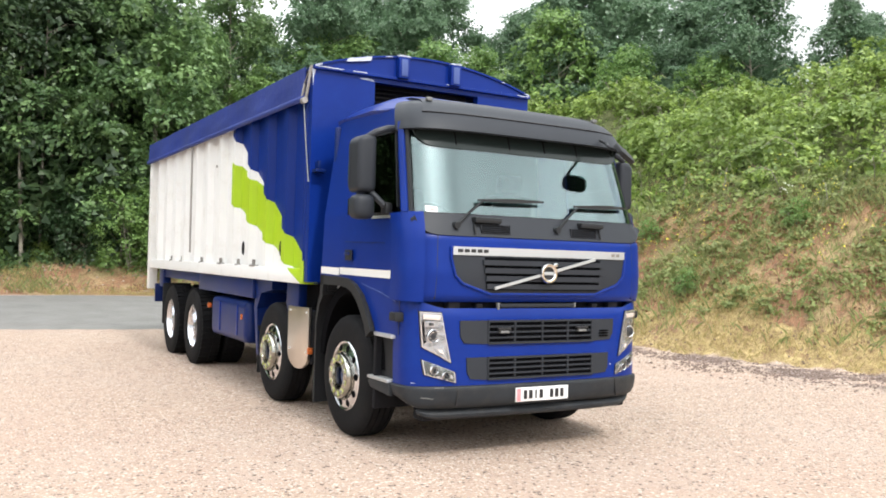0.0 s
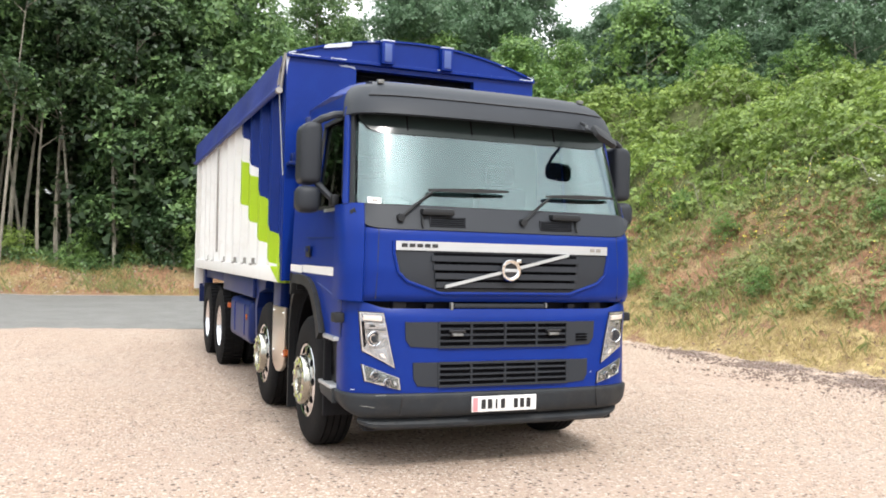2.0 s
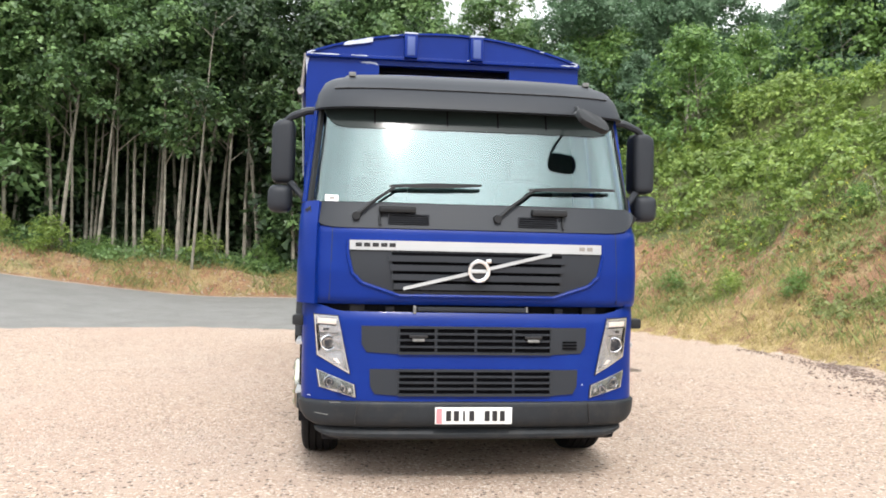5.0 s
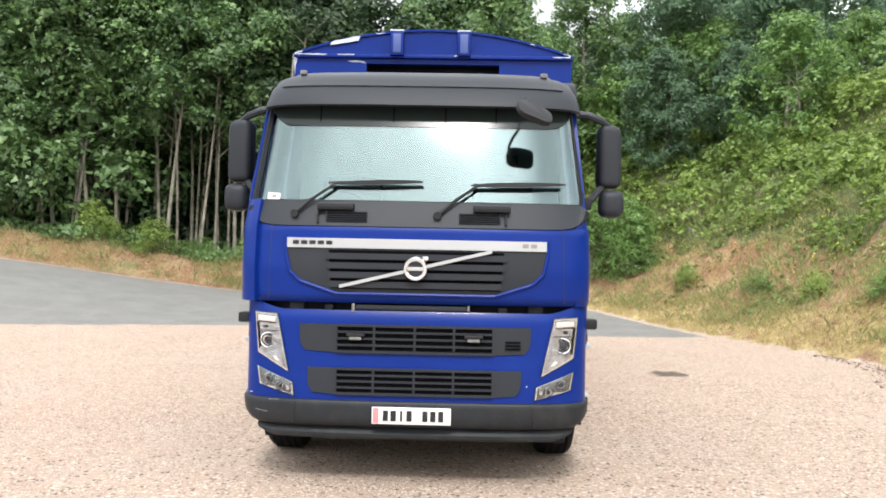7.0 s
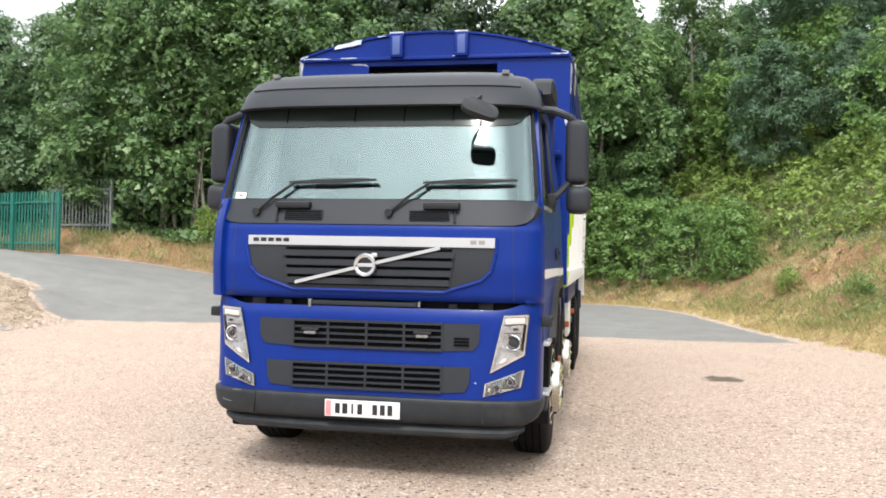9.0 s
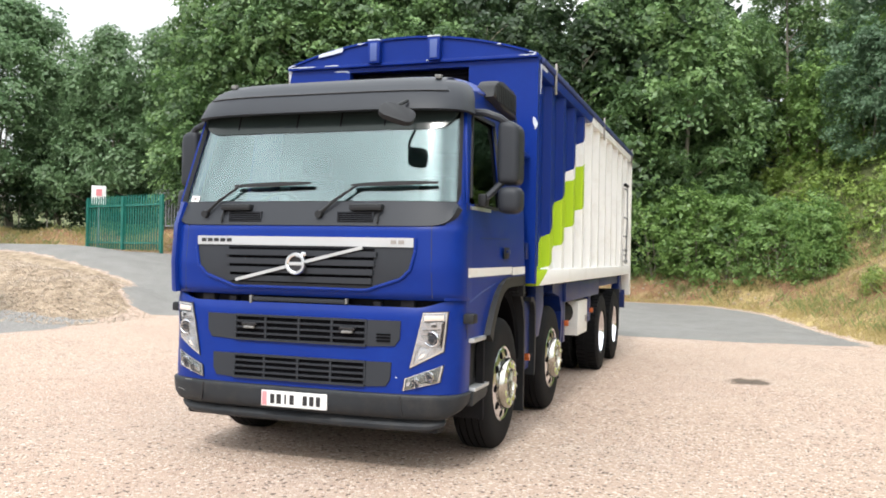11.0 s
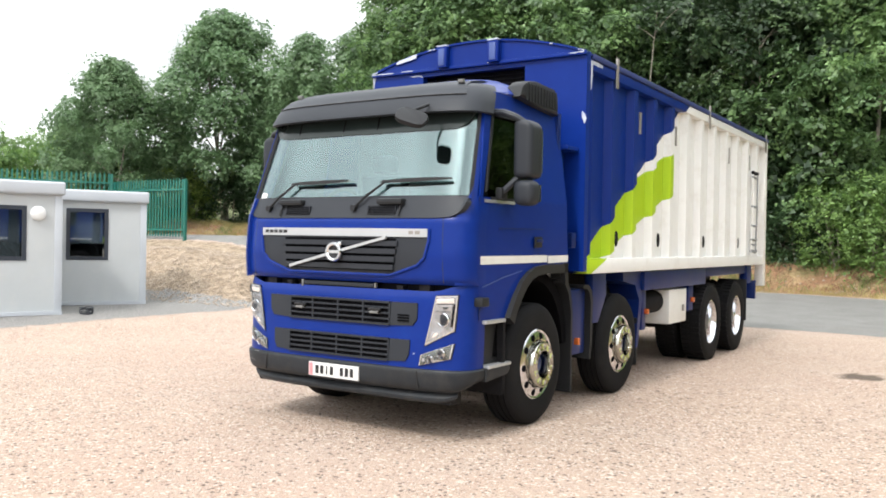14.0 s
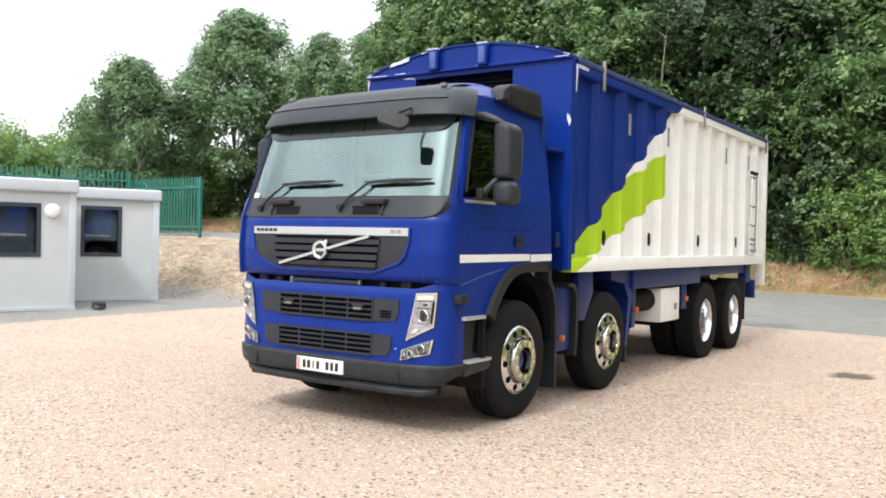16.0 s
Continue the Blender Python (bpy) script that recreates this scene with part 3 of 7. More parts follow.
CAB = [(0.30, 0.05, 1.13), (0.42, 0.0, 1.16), (0.60, 0.0, 1.168), (1.16, 0.02, 1.17), (1.24, 0.015, 1.168), (1.45, 0.0, 1.168), (1.74, 0.02, 1.162), (1.90, 0.08, 1.15), (2.60, 0.31, 1.085), (2.75, 0.37, 1.065)]


def cab_row(z):
    for (z0, *a), (z1, *b) in zip(CAB, CAB[1:]):
        if z <= z1:
            t = max(0.0, (z - z0) / (z1 - z0))
            return [p + (q - p) * t for p, q in zip(a, b)]
    return list(CAB[-1][1:])


def cab_n(z):
    """How square the nose is in plan: squarer above the lower panel."""
    return 3.6 + 0.8 * min(1.0, max(0.0, (z - 0.95) / 0.3))


def cab_y(x, z, d=0.36):
    y0, w = cab_row(z)
    n, r = cab_n(z), min(abs(x) / w, 1.0)
    return y0 + d * (1 - (1 - r ** n) ** (1 / n))


def cab_point(u, z, out=0.0, d=0.36):
    """u runs round the nose from -1 (flank) over 0 (middle) to 1."""
    y0, w = cab_row(z)
    t, n = u * math.pi / 2, cab_n(z)
    s, c = abs(math.sin(t)) ** (2 / n), abs(math.cos(t)) ** (2 / n)
    return (math.copysign(1, u) * (w + out) * s, y0 + d - (d + out) * c, z)


def nose(name, z0, z1, u0, u1, material, out=0.0, thick=0.04, nu=36, nv=6, label="", edge=None, parent=None):
    def fn(u, v):
        x, y, z = cab_point(u, v, out)
        return (x, y, z) if edge is None else edge(x, y, z, u, v)
    return part(name, sheet(bmesh.new(), fn, steps(u0, u1, nu), steps(z0, z1, nv), thick), material, parent or lorry, label)


def front_patch(name, pts, material, out, parent=None, label="", thick=0.02):
    """A flat-outlined piece lying on the nose; pts are (x, z)."""
    bm = bmesh.new()
    c = (sum(p[0] for p in pts) / len(pts), sum(p[1] for p in pts) / len(pts))
    dense = []
    for a, b in zip(pts, pts[1:] + pts[:1]):
        k = max(1, int(math.hypot(b[0] - a[0], b[1] - a[1]) / 0.12))
        dense += [(a[0] + (b[0] - a[0]) * i / k, a[1] + (b[1] - a[1]) * i / k) for i in range(k)]
    rings = []
    for back in (0.0, thick):
        n, k = len(dense), 6
        loops = [[bm.verts.new((x, cab_y(x, z) - out + back, z)) for x, z in ((c[0] + (p[0] - c[0]) * f, c[1] + (p[1] - c[1]) * f) for p in dense)] for f in ((k - j) / k for j in range(k))]
        mid = bm.verts.new((c[0], cab_y(*c) - out + back, c[1]))
        for la, lb in zip(loops, loops[1:]):
            for i in range(n):
                bm.faces.new((la[i], la[(i + 1) % n], lb[(i + 1) % n], lb[i]))
        for i in range(n):
            bm.faces.new((loops[-1][i], loops[-1][(i + 1) % n], mid))
        rings.append(loops[0])
    a, b = rings
    for i in range(len(a)):
        bm.faces.new((a[i], a[(i + 1) % len(a)], b[(i + 1) % len(a)], b[i]))
    return part(name, bm, material, parent or lorry, label)


def front_bar(name, x0, x1, z, h, material, out, parent=None, thick=0.02, z1=None, label=""):
    """A horizontal or leaning bar that follows the nose."""
    z1 = z if z1 is None else z1
    bm = bmesh.new()
    prev = None
    for x in steps(x0, x1, 10):
        zz = z + (z1 - z) * (x - x0) / (x1 - x0)
        y = cab_y(x, zz) - out
        ring = [bm.verts.new(v) for v in ((x, y, zz - h / 2), (x, y, zz + h / 2), (x, y + thick, zz + h / 2), (x, y + thick, zz - h / 2))]
        if prev:
            for i in range(4):
                bm.faces.new((prev[i], prev[(i + 1) % 4], ring[(i + 1) % 4], ring[i]))
        else:
            bm.faces.new(ring)
        prev = ring
    bm.faces.new(prev[::-1])
    return part(name, bm, material, parent or lorry, label)


# bumper with its rolled lower edge and ledge, lower apron, bonnet, cowl
for k, (x0, z0, x1, z1) in enumerate(((-1.12, 0.505, -0.98, 0.488), (-0.97, 0.572, -0.90, 0.574))):
    front_bar("bumper_scuff", x0, x1, z0, 0.005, M_SCUFF, 0.024, thick=0.006, z1=z1)
BUMP = ((0.583, 0.000), (0.578, 0.018), (0.566, 0.024), (0.52, 0.022), (0.46, 0.014), (0.425, -0.002), (0.405, -0.03), (0.40, -0.07))


def bumper_point(u, v):
    """The section sinks and rises towards the wheels: the lower edge lifts, the top stays level."""
    i = min(int(v), len(BUMP) - 2)
    z, out = [a + (b - a) * (v - i) for a, b in zip(BUMP[i], BUMP[i + 1])]
    lift = 0.075 * max(0.0, (abs(u) - 0.66) / 0.34) ** 1.3 * (0.583 - z) / 0.183
    x, y, _ = cab_point(u, 0.5, out)
    return (x, y, z + lift)


part("bumper", sheet(bmesh.new(), bumper_point, steps(-1, 1, 48), [k / 2 for k in range(2 * len(BUMP) - 1)], -0.03), M_BUMPER, lorry, "scuffed dark grey plastic bumper")
LIP = ((0.412, -0.05), (0.405, -0.03), (0.358, 0.006), (0.335, 0.002), (0.318, -0.02), (0.312, -0.06))


def lip_point(u, v):
    i = min(int(v), len(LIP) - 2)
    z, out = [a + (b - a) * (v - i) for a, b in zip(LIP[i], LIP[i + 1])]
    x, y, _ = cab_point(u, 0.36, out - 0.012)
    return (x, y, z + 0.035 * max(0.0, (abs(u) - 0.5) / 0.2) ** 1.5)


part("bumper_lip", sheet(bmesh.new(), lip_point, steps(-0.70, 0.70, 40), [k / 2 for k in range(2 * len(LIP) - 1)], -0.02), M_BUMPER, lorry, "dusty grey air dam below the bumper")
for s in (-1, 1):
    bm = bmesh.new()
    prism(bm, [(0.36, 0.475), (0.70, 0.50), (0.74, 0.535), (0.74, 0.575), (0.36, 0.582)], *sorted((s * 1.12, s * 1.20)), "x", bevel=0.015)
    part("bumper_end", bm, M_BUMPER, lorry)
    front_patch("bumper_seam", [(s * 0.797, 0.43), (s * 0.804, 0.43), (s * 0.787, 0.574), (s * 0.78, 0.574)], M_INK, 0.0265, thick=0.012)
def apron_edge(x, y, z, u, v):
    """The top edge is rolled back, and climbs at the corners to meet the panel above."""
    k = max(0.0, (v - 1.10) / 0.075)
    return (x, y + 0.022 * k ** 2.5, z + 0.055 * k * float(smoothstep(abs(x), 0.88, 1.12)))


nose("lower_apron", 0.575, 1.175, -1, 1, M_BLUE, thick=0.05, nu=48, nv=18, label="blue lower front panel with chipped paint", edge=apron_edge)
def bonnet_edge(x, y, z, u, v):
    """Lower edge tucked under, with a shallow bow along the top."""
    k = max(0.0, (1.275 - v) / 0.045)
    t = max(0.0, (v - 1.71) / 0.035)
    return (x, y + 0.03 * k ** 2 + 0.012 * t ** 2, z)


nose("bonnet_panel", 1.225, 1.745, -0.93, 0.93, M_BLUE, out=0.012, thick=0.05, nu=44, nv=20, label="blue front grille panel", edge=bonnet_edge)
for s in (-1, 1):
    nose("corner_panel", 1.228, 1.90, s * 0.60, s * 1.0, M_BLUE, out=0.004, thick=0.04, nv=12, nu=14)
    part("hinge_arm", boxes((s * 0.80 - 0.05, s * 0.80 + 0.05, 0.07, 0.16, 1.16, 1.25), bevel=0.01), M_DARK, lorry)
    part("hinge_pin", boxes((s * 0.58 - 0.03, s * 0.58 + 0.03, 0.05, 0.12, 1.165, 1.21), bevel=0.01), M_DARK, lorry)
    front_patch("panel_seam", [(s * 0.985, 1.245), (s * 0.99, 1.245), (s * 0.975, 1.76), (s * 0.97, 1.76)], M_INK, 0.0135, thick=0.01)
nose("inner_crossmember", 1.10, 1.30, -0.9, 0.9, M_DARK, out=-0.10, thick=0.05, nv=2)
part("lock_bar", boxes((-0.40, 0.34, 0.03, 0.09, 1.182, 1.212), bevel=0.006), M_GREY, lorry)
for x0, x1, z0 in ((-0.425, -0.405, 1.165), (0.345, 0.36, 1.182)):
    part("lock_catch", boxes((x0, x1, 0.03, 0.06, z0, 1.22), bevel=0.003), M_SCUFF, lorry)
nose("cowl", 1.735, 1.905, -0.74, 0.74, M_GREY, out=0.014, thick=0.04, nv=4, label="dark grey scuttle panel below the windscreen",
     edge=lambda x, y, z, u, v: (x, y, z + 0.135 * (abs(u) / 0.74) ** 7 * (1.905 - v) / 0.17))

# windscreen with its dark top band and seal
WS0, WS1 = 1.90, 2.60
nose("windscreen", WS0, WS1, -0.745, 0.745, M_SCREEN, thick=0.008, nv=10, label="wide curved windscreen reflecting the pale sky").visible_shadow = False
nose("windscreen_seal_lower", WS0 - 0.012, WS0 + 0.012, -0.76, 0.76, M_BLACK, out=0.006, thick=0.03, nv=2)
for s in (-1, 1):
    nose("windscreen_seal_side", WS0, WS1, s * 0.735, s * 0.79, M_BLACK, out=0.006, thick=0.03, nv=10, nu=3)
    nose("a_pillar", 1.90, 2.63, s * 0.79, s * 0.875, M_BLUE, out=0.0, thick=0.05, nv=10, nu=6)
for s in (-1, 1):
    for reach, material, out in ((0.115, M_BLACK, 0.007), (0.095, M_BLUE, 0.010)):
        def gusset(t, v, s=s, reach=reach, out=out):
            return cab_point(s * (0.772 - t * reach * 0.75 * max(0.0, 1 - (v - 1.885) / (0.015 + reach)) ** 2.2), v, out)
        part("screen_corner", sheet(bmesh.new(), gusset, steps(0, 1, 4), steps(1.885, 1.90 + reach, 8), 0.01), material, lorry)
nose("tinted_band", 2.435, 2.62, -0.73, 0.73, M_TINT, out=0.003, thick=0.006, nv=5, label="dark tinted band along the windscreen top",
     edge=lambda x, y, z, u, v: (x, y + 0.0, z + 0.15 * (abs(u) / 0.73) ** 6 * (2.62 - v) / 0.17))
for x in (-0.70, -0.19, 0.17, 0.52):
    front_patch("band_divider", [(x - 0.005, 2.47), (x + 0.005, 2.47), (x + 0.005, 2.60), (x - 0.005, 2.60)], M_VOID, 0.006, thick=0.004)
for k in range(8):
    x = -0.77 + 0.22 * k
    bm = boxes((x - 0.014, x + 0.014, -0.01, 0.0, -0.005, 0.005), bevel=0.002)
    part("visor_clip", bm, M_STEELGREY, lorry, m=pose(0, cab_y(x, 2.6) - 0.05, 2.602))
front_patch("tax_sticker", [(-1.03, 1.915), (-0.94, 1.912), (-0.94, 1.955), (-1.03, 1.96)], M_PLATE, 0.004, thick=0.003)
front_patch("sticker_print", [(-1.00, 1.925), (-0.965, 1.925), (-0.965, 1.945), (-1.00, 1.945)], M_STEELGREY, 0.0055, thick=0.001)

# cab flanks with wheel-arch cut and door window
def flank_x(v):
    x, y, z = v
    w = cab_row(z)[1]
    return (math.copysign(w + abs(x) - 1.2 + (0.06 - 0.036 * max(0.0, min(1.0, (z - 1.9) / 0.7))) * (y - 0.27) / 1.475, x), y, z)


ARCH = [(0.655, 0.955), (0.70, 1.03), (0.78, 1.14), (0.88, 1.245), (1.0, 1.32), (1.12, 1.36), (1.30, 1.375), (1.745, 1.375)]
for s in (-1, 1):
    a, b = sorted((s * 1.15, s * 1.2))
    side = bmesh.new()
    prism(side, [(0.27, 0.955)] + ARCH + [(1.745, 1.91), (0.27, 1.91), (0.25, 1.5)], a, b, "x", warp=flank_x)
    flank = part("cab_flank", side, M_BLUE, lorry, "blue cab side and door")
    up = bmesh.new()
    prism(up, [(0.30, 1.905), (0.335, 1.905), (0.56, 2.585), (1.13, 2.585), (1.13, 1.905), (1.745, 1.905), (1.745, 2.79), (1.70, 2.81), (0.95, 2.81), (0.56, 2.76), (0.45, 2.6)], a, b, "x", warp=flank_x)
    part("cab_upper_flank", up, M_BLUE, lorry)
    a2, b2 = sorted((s * 1.172, s * 1.18))
    w = bmesh.new()
    prism(w, [(0.335, 1.905), (1.13, 1.905), (1.13, 2.585), (0.56, 2.585)], a2, b2, "x", warp=flank_x)
    part("door_window", w, M_WINDOW, lorry, "dark tinted door window").visible_shadow = False
    a3, b3 = sorted((s * 1.19, s * 1.21))
    w = bmesh.new()
    for seg4 in ([(0.375, 1.95), (0.395, 1.96), (0.575, 2.57), (0.55, 2.60)], [(0.55, 2.60), (0.575, 2.57), (1.12, 2.57), (1.14, 2.60)], [(1.12, 2.57), (1.14, 2.60), (1.14, 1.89), (1.12, 1.915)], [(1.14, 1.89), (1.12, 1.915), (0.45, 1.915), (0.45, 1.89)]):
        prism(w, seg4, a3, b3, "x", warp=flank_x)
    part("window_seal", w, M_BLACK, lorry)
    # Silver strip that paints a bright reflection along the window sill.
    w = bmesh.new()
    prism(w, [(0.36, 1.868), (0.80, 1.868), (0.80, 1.892), (0.345, 1.892)], a3, b3, "x", warp=flank_x)
    part("window_sill_reflection", w, M_SILVER, lorry)
    # door shut lines
    a4, b4 = sorted((s * 1.2005, s * 1.203))
    for pts in ([(1.355, 1.38), (1.362, 1.38), (1.362, 2.62), (1.355, 2.62)], [(0.275, 0.96), (0.281, 0.96), (0.292, 1.9), (0.286, 1.9)]):
        w = bmesh.new()
        prism(w, pts, a4, b4, "x", warp=flank_x)
        part("door_gap", w, M_INK, lorry)
    # Thin strip whose colour draws the shading along the door crease.
    w = bmesh.new()
    prism(w, [(0.55, 1.665), (1.28, 1.675), (1.28, 1.683), (0.55, 1.673)], a4, b4, "x", warp=flank_x)
    part("door_crease_shading", w, M_BLUE_SHADED, lorry)
    # Paler strip painted for light caught by the diagonal door fold.
    w = bmesh.new()
    prism(w, [(0.32, 1.205), (0.60, 1.27), (0.92, 1.325), (0.92, 1.332), (0.60, 1.279), (0.32, 1.215)], a4, b4, "x", warp=flank_x)
    part("door_fold_light", w, M_WORN_LIT_BLUE, lorry)
    for y0, y1 in ((0.275, 1.35), (1.366, 1.742)):
        w = bmesh.new()
        prism(w, [(y0, 1.385), (y1, 1.395), (y1, 1.455), (y0, 1.45)], a4, b4, "x", warp=flank_x)
        part("side_stripe", w, M_WHITE, lorry, "white stripe across the door")
    # handle in its dish
    w = boxes((*sorted((s * 1.212, s * 1.222)), 1.10, 1.235, 1.52, 1.61), bevel=0.004)
    h = part("door_handle", w, M_BLACK, lorry)
    w = boxes((*sorted((s * 1.222, s * 1.235)), 1.13, 1.23, 1.565, 1.59), bevel=0.004)
    part("grip", w, M_BLUE_SHADED, h)
    # black arch trim
    w = bmesh.new()
    outer = [(y + (0.035 if y < 1.0 else 0.0) * 0 - 0.0, z) for y, z in ARCH]
    inner = [(0.735, 0.90), (0.78, 1.0), (0.86, 1.10), (0.95, 1.19), (1.05, 1.255), (1.16, 1.285), (1.30, 1.295), (1.745, 1.295)]
    for (p0, p1), (q0, q1) in zip(zip(outer, outer[1:]), zip(inner, inner[1:])):
        prism(w, [p0, p1, q1, q0], *sorted((s * 1.12, s * 1.235)), "x")
    prism(w, [(1.66, 1.38), (1.745, 1.38), (1.745, 1.20), (1.69, 1.20)], *sorted((s * 1.12, s * 1.235)), "x")
    part("wheel_arch_trim", w, M_BLACK, lorry, "black plastic wheel arch trim")
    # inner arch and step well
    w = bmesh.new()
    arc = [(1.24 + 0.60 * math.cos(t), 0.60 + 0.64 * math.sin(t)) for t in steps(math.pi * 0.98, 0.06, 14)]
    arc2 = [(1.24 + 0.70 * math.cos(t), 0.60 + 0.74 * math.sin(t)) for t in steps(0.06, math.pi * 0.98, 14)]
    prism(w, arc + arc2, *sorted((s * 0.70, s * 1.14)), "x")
    # Arch lining coloured near black for the shade inside it.
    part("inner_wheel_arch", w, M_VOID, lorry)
    w = boxes((*sorted((s * 0.85, s * 1.14)), 0.26, 0.62, 0.60, 0.93), bevel=0.01)
    part("step_well", w, M_BLACK, lorry)
    for z0, z1 in ((0.925, 0.955), (0.575, 0.60)):
        w = boxes((*sorted((s * 0.95, s * 1.21)), 0.33 if z0 > 0.8 else 0.38, 0.64 if z0 > 0.8 else 0.74, z0, z1), bevel=0.006)
        part("cab_step", w, M_SILVER, lorry, "worn aluminium step tread")
    w = boxes((*sorted((s * 1.05, s * 1.13)), 0.34, 0.62, 0.605, 0.92), bevel=0.02)
    part("step_riser", w, M_DARK, lorry)
    # Panel added to keep the sun off the front tyre's tread.
    part("wheel_shade_panel", boxes((*sorted((s * 0.70, s * 1.195)), 0.62, 0.665, 0.335, 0.93), bevel=0.012), M_DARK, lorry, "black panel added ahead of the front wheel to shade it")
    # turn indicator pod on the corner
    w = boxes((*sorted((s * 1.15, s * 1.235)), 0.22, 0.33, 1.065, 1.135), bevel=0.015)
    part("side_indicator", w, M_BLACK, lorry)

# cab roof, back wall, interior
def roof(u, v):
    x = u * (1.045 + 0.055 * min(1.0, max(0.0, (v - 0.45) / 0.5)))
    k = max(0.0, min(1.0, (v - 0.42) / 0.6))
    return (x, v, 2.74 + 0.06 * k + (0.10 + 0.08 * k) * (1 - abs(u) ** 6) * (1 if v < 1.55 else 1 - 0.8 * ((v - 1.55) / 0.2) ** 2))


part("cab_roof", sheet(bmesh.new(), roof, steps(-1, 1, 28), steps(0.46, 1.75, 16), 0.05), M_BLUE, lorry, "blue cab roof")
part("cab_back_wall", boxes((-1.14, 1.14, 1.68, 1.745, 1.30, 2.74), bevel=0.02), M_BLUE_SHADED, lorry)
part("cab_lining", boxes((-1.1, 1.1, 1.60, 1.675, 1.2, 2.7), bevel=0.02), M_INTERIOR, lorry, "light grey cab rear lining")
part("cab_floor", boxes((-1.05, 1.05, 0.3, 1.6, 1.36, 1.40)), M_DASH, lorry)
part("headlining", boxes((-1.03, 1.03, 0.55, 1.6, 2.64, 2.68)), M_INTERIOR, lorry)
bm = bmesh.new()
prism(bm, [(0.14, 1.70), (0.55, 1.78), (0.62, 1.72), (0.58, 1.42), (0.14, 1.42)], -1.06, 1.06, "x", bevel=0.02)
part("dashboard", bm, M_DASH, lorry)
for x in (-0.62, 0.62):
    bm = bmesh.new()
    box(bm, x - 0.26, x + 0.26, 0.95, 1.45, 1.44, 1.55, bevel=0.05)
    box(bm, x - 0.25, x + 0.25, 1.36, 1.52, 1.5, 2.2, bevel=0.06)
    box(bm, x - 0.13, x + 0.13, 1.38, 1.50, 2.22, 2.4, bevel=0.04)
    part("cab_seat", bm, M_DASH, lorry)
bm = bmesh.new()
for k in range(24):
    t0, t1 = 2 * math.pi * k / 24, 2 * math.pi * (k + 1) / 24
    tube(bm, [(0.23 * math.cos(t), 0.23 * math.sin(t) * 0.45, 0.23 * math.sin(t) * 0.9) for t in (t0, t1)], 0.016, 6)
part("steering_wheel", bm, M_DASH, lorry, m=pose(-0.62, 0.72, 1.82))

# visor
VIS = [(2.575, 0.172, 1.125, 0.36), (2.60, 0.18, 1.12, 0.36), (2.70, 0.235, 1.10, 0.36), (2.79, 0.325, 1.06, 0.35), (2.835, 0.44, 1.01, 0.30)]


def visor_fn(rows):
    def fn(u, v):
        i = min(int(v), len(rows) - 2)
        z, y0, w, d = [a + (b - a) * (v - i) for a, b in zip(rows[i], rows[i + 1])]
        t = u * math.pi / 2
        n = 3.6
        sx, cx = abs(math.sin(t)) ** (2 / n), abs(math.cos(t)) ** (2 / n)
        return (math.copysign(1, u) * w * sx, y0 + d - d * cx, z + 0.03 * (1 - abs(math.sin(t)) ** 2) * 0)
    return fn


part("sun_visor", sheet(bmesh.new(), visor_fn(VIS), steps(-1, 1, 44), [k / 2 for k in range(9)], 0.03), M_GREY, lorry, "dark grey roof visor over the windscreen")
VIS2 = [(2.725, 0.245, 1.10, 0.36), (2.80, 0.330, 1.05, 0.36), (2.855, 0.46, 1.01, 0.34), (2.90, 0.66, 0.98, 0.34), (2.915, 0.86, 0.96, 0.22)]
SEAM = [(2.718, 0.238, 1.10, 0.36), (2.728, 0.249, 1.10, 0.36)]
part("visor_top_panel", sheet(bmesh.new(), visor_fn(VIS2), steps(-0.60, 0.60, 36), [k / 2 for k in range(9)], 0.02), M_GREY, lorry)
part("visor_seam", sheet(bmesh.new(), visor_fn(SEAM), steps(-0.61, 0.61, 36), (0, 1), 0.012), M_INK, lorry)
for s in (-1, 1):
    part("visor_nub", boxes((s * 0.86 - 0.025, s * 0.86 + 0.025, 0.44, 0.48, 2.83, 2.862), bevel=0.008), M_SCUFF, lorry)
# roof air intake with ribs, nearside
bm = bmesh.new()
prism(bm, [(0.90, 2.77), (0.94, 2.86), (1.04, 2.92), (1.20, 2.945), (1.56, 2.93), (1.63, 2.86), (1.64, 2.70), (1.25, 2.73)], 1.0, 1.16, "x", bevel=0.03)
intake = part("air_intake", bm, M_BLACK, lorry, "black ribbed air intake on the roof edge")
for k in range(11):
    y = 1.0 + 0.055 * k
    bm = bmesh.new()
    prism(bm, [(y, 2.755), (y + 0.028, 2.75), (y + 0.028, 2.905), (y, 2.895)], 1.155, 1.168, "x")
    part("louvre", bm, M_BLACK, intake)

# grille
GRILLE = [(-0.86, 1.65), (0.86, 1.65), (0.86, 1.56), (0.83, 1.43), (0.76, 1.375), (0.52, 1.295), (-0.52, 1.295), (-0.76, 1.375), (-0.83, 1.43), (-0.86, 1.56)]
grille = front_patch("grille", GRILLE, M_GREY, 0.016, label="dark grey slatted grille", thick=0.03)
GREY_IN = [(-0.58, 1.575), (0.58, 1.575), (0.56, 1.32), (-0.56, 1.32)]
# Flat black sheet painted as the shade between the slats.
front_patch("grille_recess_shade", GREY_IN, M_VOID, 0.0185, grille, thick=0.01)
for k in range(4):
    z = 1.535 - 0.062 * k
    front_bar("slat", -0.60 + 0.012 * k, 0.60 - 0.012 * k, z, 0.04, M_GREY, 0.036, grille, 0.03)
